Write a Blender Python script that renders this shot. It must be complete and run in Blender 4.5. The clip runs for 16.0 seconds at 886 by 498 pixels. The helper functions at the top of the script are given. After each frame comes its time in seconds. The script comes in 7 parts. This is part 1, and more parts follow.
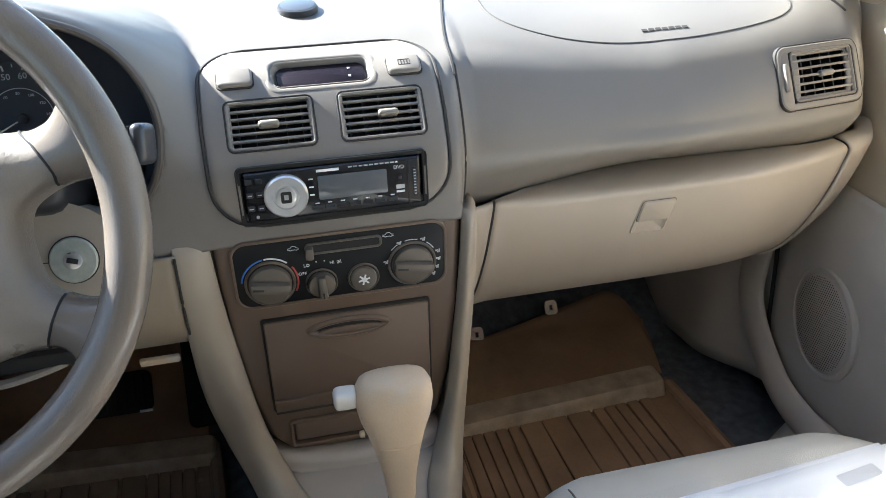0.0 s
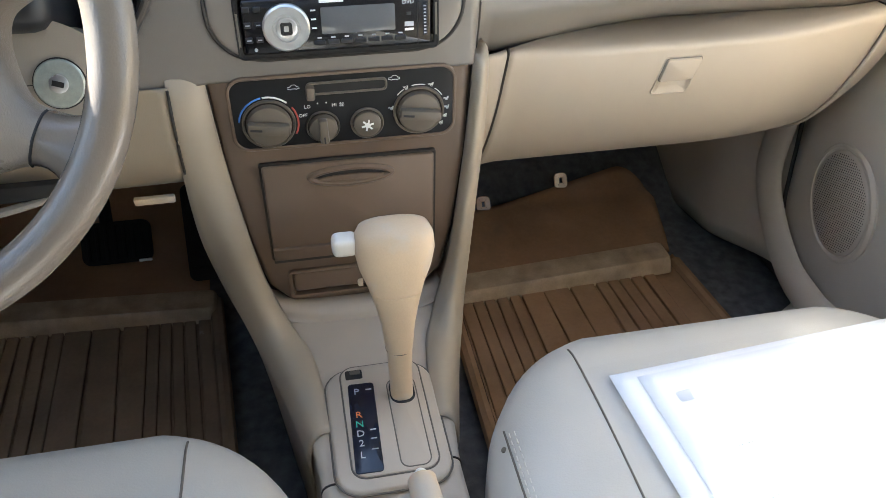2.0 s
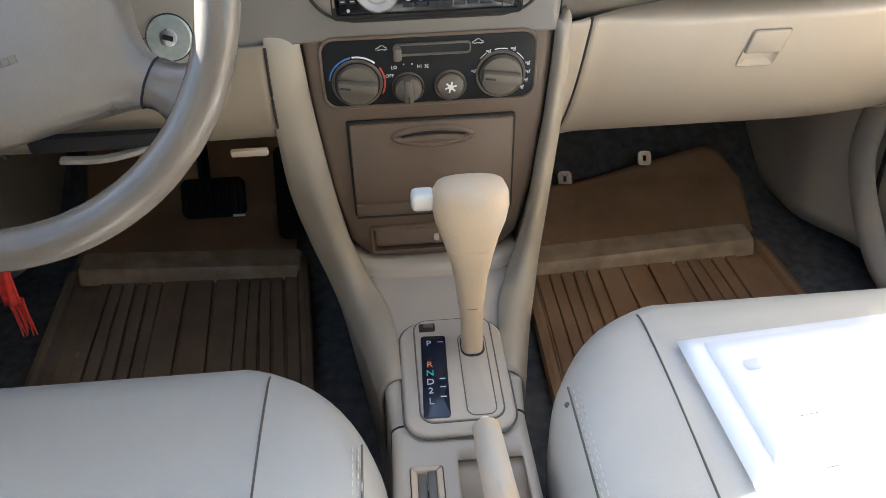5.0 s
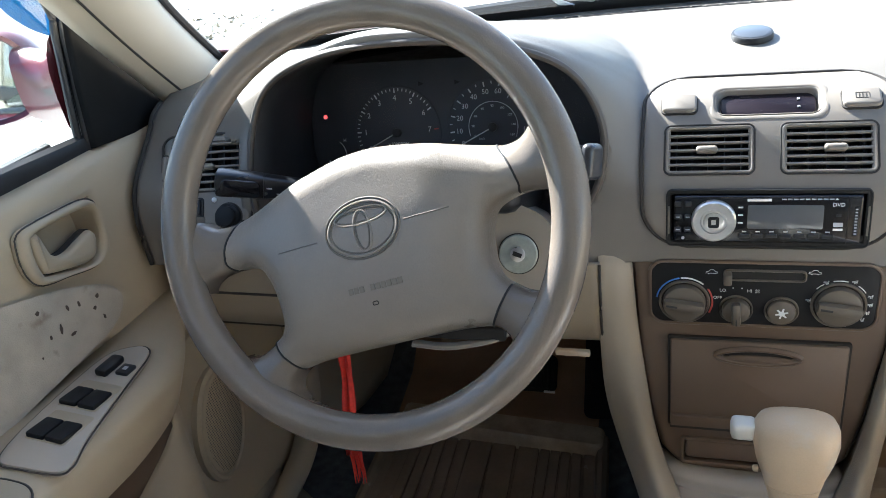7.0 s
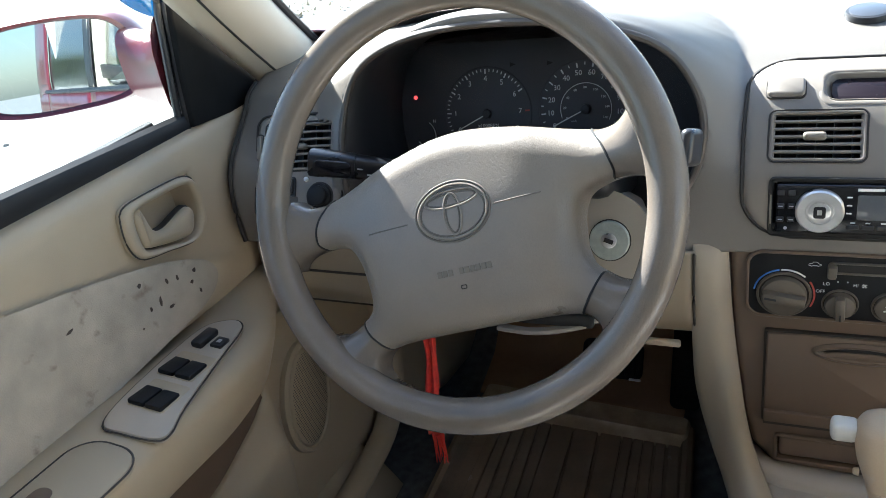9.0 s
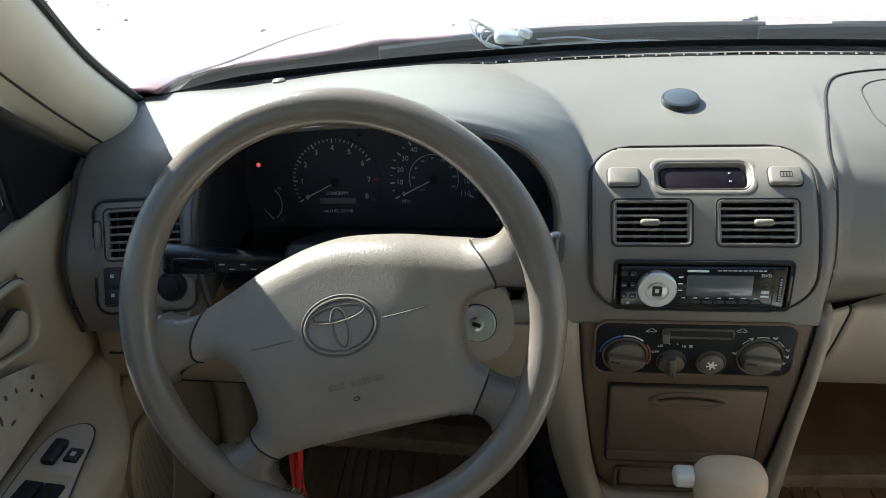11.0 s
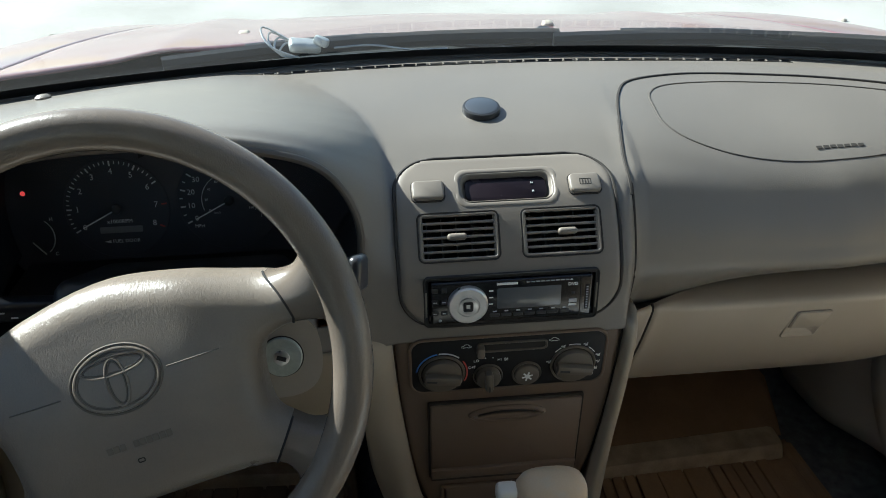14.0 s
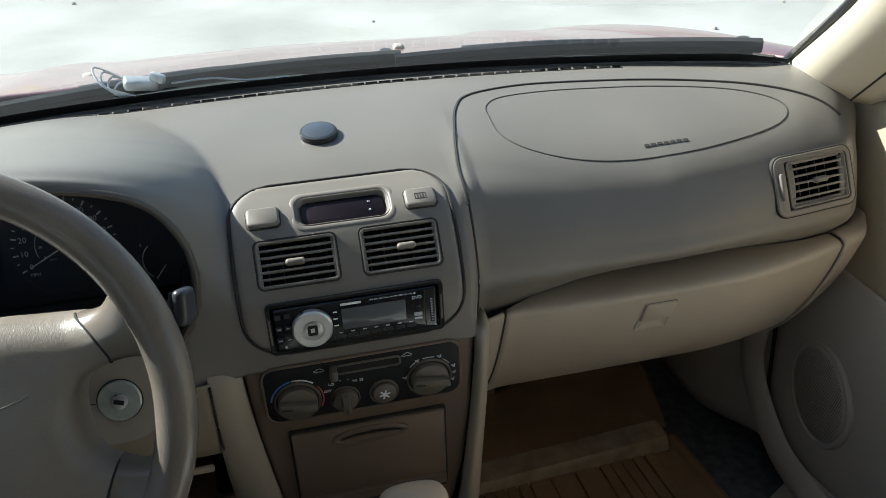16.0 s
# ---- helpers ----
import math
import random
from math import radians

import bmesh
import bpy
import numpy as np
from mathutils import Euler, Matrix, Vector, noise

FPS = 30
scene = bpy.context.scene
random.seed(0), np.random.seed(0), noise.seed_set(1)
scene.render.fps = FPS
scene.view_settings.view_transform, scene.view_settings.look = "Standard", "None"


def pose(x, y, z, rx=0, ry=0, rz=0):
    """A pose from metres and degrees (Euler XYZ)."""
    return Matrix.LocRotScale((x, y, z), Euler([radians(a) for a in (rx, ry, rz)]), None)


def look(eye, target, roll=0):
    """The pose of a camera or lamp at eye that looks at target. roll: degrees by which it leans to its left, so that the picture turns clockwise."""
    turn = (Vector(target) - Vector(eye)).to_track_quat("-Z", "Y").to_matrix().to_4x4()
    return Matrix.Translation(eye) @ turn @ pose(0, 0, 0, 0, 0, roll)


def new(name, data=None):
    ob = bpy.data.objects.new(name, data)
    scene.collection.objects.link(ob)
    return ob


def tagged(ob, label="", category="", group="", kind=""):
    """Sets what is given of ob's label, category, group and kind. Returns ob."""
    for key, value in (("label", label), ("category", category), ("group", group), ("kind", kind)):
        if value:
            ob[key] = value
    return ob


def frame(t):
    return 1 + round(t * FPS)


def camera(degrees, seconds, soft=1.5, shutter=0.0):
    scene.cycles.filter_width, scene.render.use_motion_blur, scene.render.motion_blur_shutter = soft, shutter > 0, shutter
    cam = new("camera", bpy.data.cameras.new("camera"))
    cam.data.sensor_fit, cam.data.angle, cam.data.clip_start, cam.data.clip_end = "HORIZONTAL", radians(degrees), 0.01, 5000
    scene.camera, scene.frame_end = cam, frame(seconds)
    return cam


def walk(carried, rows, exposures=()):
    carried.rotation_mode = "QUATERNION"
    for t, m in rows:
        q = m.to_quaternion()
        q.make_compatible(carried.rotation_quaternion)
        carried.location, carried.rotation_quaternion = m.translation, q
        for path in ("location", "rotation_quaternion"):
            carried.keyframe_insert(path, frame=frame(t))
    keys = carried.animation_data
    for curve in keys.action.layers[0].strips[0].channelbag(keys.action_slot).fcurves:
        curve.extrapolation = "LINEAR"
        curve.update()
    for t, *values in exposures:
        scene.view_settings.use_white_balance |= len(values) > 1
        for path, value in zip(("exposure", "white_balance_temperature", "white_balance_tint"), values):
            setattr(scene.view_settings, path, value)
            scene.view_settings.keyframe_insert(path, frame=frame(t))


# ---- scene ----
import collections
import functools

cam = camera(58.9, 16.0, soft=0.8)
EXPOSURE = [(0, 2.96, 5650, 6), (1, 3.34, 5950, 6), (2, 3.62, 5900, 6), (2.5, 3.36, 5700, 6), (3.2, 3.02, 5550, 5), (5.5, 3.70, 5950, 7), (6.2, 3.46, 5950, 7), (7, 3.01, 5700, 6), (8.2, 3.0, 5700, 6), (10.5, 2.45, 5750, 1), (12, 1.45, 5750, 0), (13.5, 1.32, 5750, 0), (14.2, 1.48, 5750, 0), (16, 1.41, 5800, 1)]
PATH = [
    (0, (-0.054, -0.708, 1.083), (0.333, 0.985, 0.092), -1.1),
    (0.5, (-0.052, -0.701, 1.067), (0.321, 0.973, 0.037), -0.9),
    (1, (-0.051, -0.693, 1.049), (0.311, 0.957, -0.022), -0.6),
    (1.5, (-0.053, -0.694, 1.043), (0.301, 0.912, -0.095), 0.1),
    (2, (-0.049, -0.701, 1.034), (0.282, 0.841, -0.196), 1.0),
    (2.5, (-0.046, -0.707, 1.017), (0.261, 0.79, -0.274), 1.4),
    (3, (-0.043, -0.711, 1.011), (0.246, 0.749, -0.325), 1.7),
    (3.2, (-0.041, -0.714, 1.008), (0.242, 0.732, -0.345), 1.9),
    (5.3, (-0.047, -0.743, 1.044), (-0.032, 0.858, -0.155), -2.8),
    (5.5, (-0.049, -0.741, 1.059), (-0.167, 0.912, -0.06), -4.9),
    (6, (-0.062, -0.746, 1.101), (-0.459, 0.937, 0.098), -7.3),
    (6.5, (-0.067, -0.743, 1.107), (-0.598, 0.941, 0.168), -8.0),
    (7, (-0.067, -0.745, 1.121), (-0.674, 0.927, 0.206), -8.4),
    (7.5, (-0.07, -0.742, 1.112), (-0.75, 0.912, 0.215), -8.6),
    (8, (-0.068, -0.747, 1.103), (-0.846, 0.87, 0.22), -9.4),
    (8.2, (-0.07, -0.748, 1.1), (-0.876, 0.854, 0.213), -9.7),
    (10.3, (-0.113, -0.725, 1.216), (-0.734, 0.875, 0.189), -9.4),
    (10.5, (-0.128, -0.724, 1.23), (-0.632, 0.906, 0.187), -7.7),
    (11, (-0.166, -0.709, 1.261), (-0.426, 0.953, 0.179), -4.5),
    (11.5, (-0.197, -0.69, 1.279), (-0.352, 0.98, 0.189), -3.0),
    (12, (-0.208, -0.671, 1.288), (-0.298, 0.998, 0.189), -1.9),
    (12.5, (-0.196, -0.659, 1.284), (-0.216, 1.016, 0.192), -1.1),
    (13, (-0.175, -0.66, 1.278), (-0.136, 1.018, 0.191), -0.7),
    (13.5, (-0.152, -0.66, 1.267), (-0.046, 1.014, 0.178), -0.4),
    (14, (-0.138, -0.656, 1.25), (0.027, 1.012, 0.159), -0.2),
    (14.5, (-0.116, -0.654, 1.247), (0.093, 1.008, 0.154), -0.4),
    (15, (-0.093, -0.659, 1.246), (0.166, 1.005, 0.167), -0.8),
    (15.5, (-0.068, -0.666, 1.24), (0.255, 1.002, 0.185), -1.5),
    (16, (-0.052, -0.679, 1.242), (0.31, 0.995, 0.209), -1.9),
]
walk(cam, [(t, look(eye, target, roll)) for t, eye, target, roll in PATH], EXPOSURE)

# ---- world and light ----
world = bpy.data.worlds.new("sky")
scene.world = world
world.use_nodes = True
SUN_DIR = Vector((-1.08, 0.80, 1.02)).normalized()
_nt = world.node_tree
_sky = _nt.nodes.new("ShaderNodeTexSky")
_sky.sky_type = "NISHITA"
_sky.sun_disc = False
_sky.sun_elevation = math.asin(SUN_DIR.z)
_sky.sun_rotation = math.atan2(SUN_DIR.x, SUN_DIR.y)
_bg = _nt.nodes["Background"]
_bg.inputs["Strength"].default_value = 0.07
_nt.links.new(_sky.outputs["Color"], _bg.inputs["Color"])
_sun = bpy.data.lights.new("sun", "SUN")
_sun.energy = 5.0
_sun.angle = radians(0.53)
_sun.color = (1.0, 0.95, 0.87)
sun = new("sun", _sun)
sun.matrix_world = look(SUN_DIR * 20, (0, 0, 0))

# ---- materials ----


def mat(name, color, rough=0.5, metal=0.0, var=0.1, scale=14.0, bump=0.0, bump_scale=900.0, spec=0.5, coat=0.0, stain=None):
    """Plastic, cloth or paint: two scales of colour change, a fine relief, uneven gloss."""
    m = bpy.data.materials.new(name)
    m.use_nodes = True
    nt = m.node_tree
    b = nt.nodes["Principled BSDF"]
    tc = nt.nodes.new("ShaderNodeTexCoord")
    n1 = nt.nodes.new("ShaderNodeTexNoise")
    n1.inputs["Scale"].default_value = scale
    n1.inputs["Detail"].default_value = 5
    n2 = nt.nodes.new("ShaderNodeTexNoise")
    n2.inputs["Scale"].default_value = bump_scale
    n2.inputs["Detail"].default_value = 2
    for n in (n1, n2):
        nt.links.new(tc.outputs["Object"], n.inputs["Vector"])
    ramp = nt.nodes.new("ShaderNodeMapRange")
    ramp.inputs["From Min"].default_value, ramp.inputs["From Max"].default_value = 0.3, 0.7
    ramp.inputs["To Min"].default_value, ramp.inputs["To Max"].default_value = 1 - var, 1 + var
    nt.links.new(n1.outputs["Fac"], ramp.inputs["Value"])
    fine = nt.nodes.new("ShaderNodeMapRange")
    fine.inputs["To Min"].default_value, fine.inputs["To Max"].default_value = 1 - var * 0.6, 1 + var * 0.6
    nt.links.new(n2.outputs["Fac"], fine.inputs["Value"])
    mul = nt.nodes.new("ShaderNodeMath")
    mul.operation = "MULTIPLY"
    nt.links.new(ramp.outputs["Result"], mul.inputs[0])
    nt.links.new(fine.outputs["Result"], mul.inputs[1])
    col = nt.nodes.new("ShaderNodeVectorMath")
    col.operation = "SCALE"
    col.inputs[0].default_value = color
    nt.links.new(mul.outputs[0], col.inputs["Scale"])
    out = col.outputs[0]
    if stain:
        # stain: colour, noise scale, threshold
        sc, ss, st = stain
        n3 = nt.nodes.new("ShaderNodeTexNoise")
        n3.inputs["Scale"].default_value = ss
        n3.inputs["Detail"].default_value = 6
        nt.links.new(tc.outputs["Object"], n3.inputs["Vector"])
        r3 = nt.nodes.new("ShaderNodeMapRange")
        r3.inputs["From Min"].default_value, r3.inputs["From Max"].default_value = st, st + 0.12
        nt.links.new(n3.outputs["Fac"], r3.inputs["Value"])
        mx = nt.nodes.new("ShaderNodeMix")
        mx.data_type = "RGBA"
        mx.inputs["B"].default_value = (*sc, 1)
        nt.links.new(r3.outputs["Result"], mx.inputs["Factor"])
        nt.links.new(out, mx.inputs["A"])
        out = mx.outputs["Result"]
    nt.links.new(out, b.inputs["Base Color"])
    rr = nt.nodes.new("ShaderNodeMapRange")
    rr.inputs["To Min"].default_value, rr.inputs["To Max"].default_value = max(0.02, rough - 0.09), min(1, rough + 0.09)
    nt.links.new(n1.outputs["Fac"], rr.inputs["Value"])
    nt.links.new(rr.outputs["Result"], b.inputs["Roughness"])
    b.inputs["Metallic"].default_value = metal
    b.inputs["Specular IOR Level"].default_value = spec
    b.inputs["Coat Weight"].default_value = coat
    b.inputs["Coat Roughness"].default_value = 0.05
    if bump:
        bp = nt.nodes.new("ShaderNodeBump")
        bp.inputs["Strength"].default_value = bump
        bp.inputs["Distance"].default_value = 0.0006
        nt.links.new(n2.outputs["Fac"], bp.inputs["Height"])
        nt.links.new(bp.outputs["Normal"], b.inputs["Normal"])
    return m


def emit_mat(name, color, strength):
    m = mat(name, color, 0.4, var=0.02)
    b = m.node_tree.nodes["Principled BSDF"]
    b.inputs["Emission Color"].default_value = (*color, 1)
    b.inputs["Emission Strength"].default_value = strength
    return m


def glass_mat(name, tint=(1, 1, 1), dust=0.0, rough=0.02, gloss=0.075):
    """Clear pane: mirror-like at grazing angles, with a thin film of dust."""
    m = bpy.data.materials.new(name)
    m.use_nodes = True
    nt = m.node_tree
    nt.nodes.remove(nt.nodes["Principled BSDF"])
    tr = nt.nodes.new("ShaderNodeBsdfTransparent")
    tr.inputs["Color"].default_value = (*tint, 1)
    gl = nt.nodes.new("ShaderNodeBsdfGlossy")
    gl.inputs["Roughness"].default_value = rough
    lw = nt.nodes.new("ShaderNodeLayerWeight")
    lw.inputs["Blend"].default_value = 0.5
    pw = nt.nodes.new("ShaderNodeMath")
    pw.operation = "POWER"
    pw.inputs[1].default_value = 5.0
    nt.links.new(lw.outputs["Facing"], pw.inputs[0])
    fr = nt.nodes.new("ShaderNodeMath")
    fr.operation = "MULTIPLY_ADD"
    fr.inputs[1].default_value, fr.inputs[2].default_value = 0.9, gloss
    nt.links.new(pw.outputs[0], fr.inputs[0])
    mx = nt.nodes.new("ShaderNodeMixShader")
    nt.links.new(fr.outputs[0], mx.inputs[0])
    nt.links.new(tr.outputs[0], mx.inputs[1])
    nt.links.new(gl.outputs[0], mx.inputs[2])
    last = mx
    if dust:
        df = nt.nodes.new("ShaderNodeBsdfTranslucent")
        df.inputs["Color"].default_value = (0.8, 0.78, 0.74, 1)
        m2 = nt.nodes.new("ShaderNodeMixShader")
        m2.inputs[0].default_value = dust
        nt.links.new(mx.outputs[0], m2.inputs[1])
        nt.links.new(df.outputs[0], m2.inputs[2])
        last = m2
    nt.links.new(last.outputs[0], nt.nodes["Material Output"].inputs["Surface"])
    return m


DASH = mat("dash_taupe_vinyl", (0.165, 0.147, 0.124), 0.37, var=0.07, scale=6, bump=0.35, bump_scale=1300)
BEZEL = mat("bezel_taupe_plastic", (0.192, 0.166, 0.135), 0.44, var=0.05, scale=8, bump=0.2, bump_scale=1500)
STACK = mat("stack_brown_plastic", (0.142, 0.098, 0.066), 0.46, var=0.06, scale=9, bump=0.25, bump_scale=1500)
TAN = mat("tan_vinyl", (0.39, 0.335, 0.265), 0.5, var=0.06, scale=7, bump=0.3, bump_scale=1300)
# darker than TAN and CONSOLE: shading on the wings put into the colour
WINGTAN = mat("console_wing_shaded_tan", (0.34, 0.286, 0.215), 0.47, var=0.06, scale=9, bump=0.3, bump_scale=1300)
# TAN made darker and yellower, the shade below the dash put into it
KNEE = mat("knee_panel_shaded_tan", (0.285, 0.228, 0.158), 0.5, var=0.06, scale=7, bump=0.3, bump_scale=1300)
CONSOLE = mat("console_grey_beige_plastic", (0.43, 0.370, 0.297), 0.46, var=0.06, scale=9, bump=0.3, bump_scale=1300, stain=((0.12, 0.09, 0.07), 60, 0.78))
DOOR = mat("door_tan_vinyl", (0.42, 0.342, 0.236), 0.52, var=0.06, scale=7, bump=0.3, bump_scale=1300)
DOOR_GREY = mat("door_lower_grey_beige", (0.52, 0.465, 0.39), 0.55, var=0.07, scale=7, bump=0.3, bump_scale=1300)
PILLAR = mat("pillar_cream_plastic", (0.55, 0.48, 0.37), 0.5, var=0.04, scale=6, bump=0.2, bump_scale=1300)
FABRIC = mat("stained_light_cloth", (0.43, 0.375, 0.30), 0.85, var=0.16, scale=22, bump=0.6, bump_scale=700, spec=0.2, stain=((0.25, 0.2, 0.15), 40, 0.64))
WHEEL = mat("wheel_taupe_leather", (0.162, 0.134, 0.108), 0.23, var=0.10, scale=16, bump=0.12, bump_scale=700)
HUB = mat("hub_taupe_vinyl", (0.225, 0.191, 0.155), 0.31, var=0.07, scale=18, bump=0.25, bump_scale=480)


def cracked(m, scale, depth):
    """Adds fine upright wrinkles of aged leather to a material's relief."""
    nt = m.node_tree
    b = nt.nodes["Principled BSDF"]
    tc = nt.nodes.new("ShaderNodeTexCoord")
    mp = nt.nodes.new("ShaderNodeMapping")
    mp.inputs["Rotation"].default_value = (0.0, 0.35, 0.0)
    mp.inputs["Scale"].default_value = (1.0, 0.3, 0.24)
    nt.links.new(tc.outputs["Object"], mp.inputs["Vector"])
    n = nt.nodes.new("ShaderNodeTexNoise")
    n.inputs["Scale"].default_value = scale
    n.inputs["Detail"].default_value = 4
    n.inputs["Distortion"].default_value = 1.2
    nt.links.new(mp.outputs["Vector"], n.inputs["Vector"])
    sub = nt.nodes.new("ShaderNodeMath")
    sub.operation = "SUBTRACT"
    sub.inputs[1].default_value = 0.5
    nt.links.new(n.outputs["Fac"], sub.inputs[0])
    ab = nt.nodes.new("ShaderNodeMath")
    ab.operation = "ABSOLUTE"
    nt.links.new(sub.outputs[0], ab.inputs[0])
    mr = nt.nodes.new("ShaderNodeMapRange")
    mr.inputs["From Max"].default_value = 0.09
    nt.links.new(ab.outputs[0], mr.inputs["Value"])
    bp = nt.nodes.new("ShaderNodeBump")
    bp.inputs["Strength"].default_value = depth
    bp.inputs["Distance"].default_value = 0.0006
    nt.links.new(mr.outputs["Result"], bp.inputs["Height"])
    for l in list(nt.links):
        if l.to_socket == b.inputs["Normal"]:
            nt.links.new(l.from_socket, bp.inputs["Normal"])
    nt.links.new(bp.outputs["Normal"], b.inputs["Normal"])


cracked(HUB, 420, 0.2)
cracked(WHEEL, 320, 0.12)
LEATHER = mat("seat_cream_leather", (0.47, 0.45, 0.405), 0.46, var=0.05, scale=8, bump=0.35, bump_scale=600)
STITCH = mat("pale_thread", (0.6, 0.57, 0.5), 0.8, var=0.1)
RUBBER = mat("brown_rubber_mat", (0.33, 0.207, 0.122), 0.2, var=0.16, scale=12, bump=0.15, bump_scale=160, spec=0.75, stain=((0.21, 0.155, 0.105), 7, 0.62))
# the same brown rubber, darkened for the shade in the driver's footwell
RUBBER_SHADED = mat("shaded_brown_rubber", (0.275, 0.2, 0.136), 0.24, var=0.18, scale=12, bump=0.15, bump_scale=160, spec=0.7)
RUBBER_EDGE = mat("worn_pale_rubber", (0.45, 0.345, 0.235), 0.2, var=0.2, scale=30, bump=0.3, bump_scale=300)
CARPET = mat("dark_grey_carpet", (0.115, 0.12, 0.13), 0.95, var=0.3, scale=60, bump=1.0, bump_scale=900, spec=0.1)
BLACK = mat("black_plastic", (0.016, 0.016, 0.017), 0.42, var=0.1, scale=20, bump=0.2, bump_scale=1200)
GLOSS_BLACK = mat("gloss_black_plastic", (0.008, 0.008, 0.01), 0.16, var=0.1, scale=20)
# near black, both for painted shade in recesses and for black trim
DARK = mat("recess_shade_and_black_trim", (0.012, 0.011, 0.01), 0.7, var=0.1)
SEAM = mat("dark_seam", (0.03, 0.025, 0.02), 0.8, var=0.1)
PANELGREY = mat("dark_grey_panel", (0.014, 0.014, 0.0145), 0.5, var=0.08, bump=0.2, spec=0.22)
KNOB = mat("olive_grey_knob", (0.12, 0.099, 0.074), 0.42, var=0.06, bump=0.2)
CREAM = mat("shift_cream_leather", (0.56, 0.43, 0.29), 0.5, var=0.09, scale=14, bump=0.3, bump_scale=600, stain=((0.5, 0.44, 0.36), 16, 0.5))
WHITEBTN = mat("white_plastic", (0.72, 0.69, 0.62), 0.35, var=0.04)
WHITE = mat("white_print", (0.8, 0.8, 0.78), 0.6, var=0.02)
BLUE = mat("blue_print", (0.06, 0.2, 0.6), 0.6, var=0.02)
REDP = mat("red_print", (0.5, 0.07, 0.055), 0.6, var=0.02)
GREENP = mat("green_print", (0.05, 0.5, 0.35), 0.6, var=0.02)
ORANGEP = mat("orange_print", (0.8, 0.25, 0.06), 0.6, var=0.02)
SILVER = mat("brushed_silver", (0.62, 0.62, 0.62), 0.3, metal=0.85, var=0.08, scale=60)
CHROME = mat("dull_steel", (0.5, 0.5, 0.48), 0.35, metal=0.9, var=0.1, scale=80)
LCD = mat("grey_lcd_screen", (0.10, 0.105, 0.112), 0.12, var=0.1, scale=30)
CLOCKLCD = mat("dark_clock_screen", (0.012, 0.008, 0.010), 0.25, spec=0.2, var=0.1, scale=30)
PEDAL = mat("worn_black_rubber", (0.011, 0.011, 0.011), 0.75, var=0.2, spec=0.1)
UNDERHOOD = mat("dark_taupe_edge", (0.075, 0.062, 0.05), 0.5, var=0.08)
LABELBAR = mat("embossed_taupe_label", (0.172, 0.145, 0.117), 0.55, var=0.08)
STAIN = mat("dark_brown_stain", (0.085, 0.062, 0.045), 0.9, var=0.3, scale=200)
ODO = mat("pale_grey_odometer", (0.22, 0.225, 0.22), 0.3, var=0.05)
GAUGE = mat("black_gauge_face", (0.050, 0.051, 0.060), 0.5, var=0.1)
PLATEBLUE = mat("blue_black_gear_plate", (0.012, 0.016, 0.03), 0.2, var=0.2, scale=30)
PAPER = mat("white_paper", (0.83, 0.84, 0.86), 0.55, var=0.02, scale=20)
PAPERPRINT = mat("pale_paper_print", (0.6, 0.62, 0.66), 0.6, var=0.1)
GREYPRINT = mat("grey_print", (0.5, 0.5, 0.52), 0.6, var=0.03)
RIBBON = mat("red_woven_ribbon", (0.75, 0.05, 0.035), 0.7, var=0.15, scale=120, bump=0.6, bump_scale=900)
# dusty maroon, paled further: the windshield's haze is put into this colour
CARRED = mat("dusty_hazed_maroon_paint", (0.205, 0.088, 0.086), 0.36, metal=0.2, var=0.14, scale=9, coat=0.7, stain=((0.245, 0.132, 0.124), 5, 0.44))
MAROON = mat("glossy_maroon_paint", (0.15, 0.018, 0.026), 0.32, metal=0.2, var=0.06, scale=5, coat=0.45)
# opaque pane, near black in place of the unlit cabin behind it
DARKGLASS = mat("cabin_shade_rear_glass", (0.02, 0.022, 0.024), 0.05, var=0.02)
COWL = mat("black_cowl_plastic", (0.013, 0.016, 0.015), 0.65, var=0.15, scale=18, bump=0.3, spec=0.25)
PEBBLE = mat("pale_dirt_ground", (0.36, 0.345, 0.315), 0.95, var=0.18, scale=1.3, bump=0.6, bump_scale=40, spec=0.1, stain=((0.30, 0.28, 0.245), 0.7, 0.6))
STONE = mat("grey_stone", (0.3, 0.27, 0.23), 0.9, var=0.2)
HEADLINER = mat("headliner_cloth", (0.5, 0.46, 0.4), 0.9, var=0.05)
MIRROR = mat("mirror_glass", (0.36, 0.40, 0.44), 0.03, metal=1.0, var=0.01)
_b = MIRROR.node_tree.nodes["Principled BSDF"]
for _l in list(MIRROR.node_tree.links):
    if _l.to_socket == _b.inputs["Roughness"]:
        MIRROR.node_tree.links.remove(_l)
_b.inputs["Roughness"].default_value = 0.01
LENS = glass_mat("clear_lens", (0.99, 0.99, 0.99), gloss=0.02)
VISOR = glass_mat("blue_tinted_acrylic", (0.010, 0.075, 0.20), gloss=0.02)
GLASS = glass_mat("windshield_glass", (0.92, 0.94, 0.93), dust=0.014, gloss=0.10)
SIDEGLASS = glass_mat("side_glass", (0.78, 0.82, 0.80))
REDLAMP = emit_mat("red_warning_lamp", (0.9, 0.08, 0.08), 0.24)
MIDSEAM = mat("thin_vinyl_seam", (0.065, 0.056, 0.046), 0.8, var=0.1)
TUNNEL = mat("matt_charcoal_plastic", (0.026, 0.026, 0.03), 0.6, var=0.1)
FOIL = mat("crumpled_foil", (0.5, 0.51, 0.5), 0.3, metal=0.3, var=0.15, scale=90)
SOFTSEAM = mat("soft_seam", (0.13, 0.112, 0.092), 0.8, var=0.1)
ZINC = mat("scratched_zinc", (0.4, 0.43, 0.38), 0.42, metal=0.35, var=0.15, scale=120)
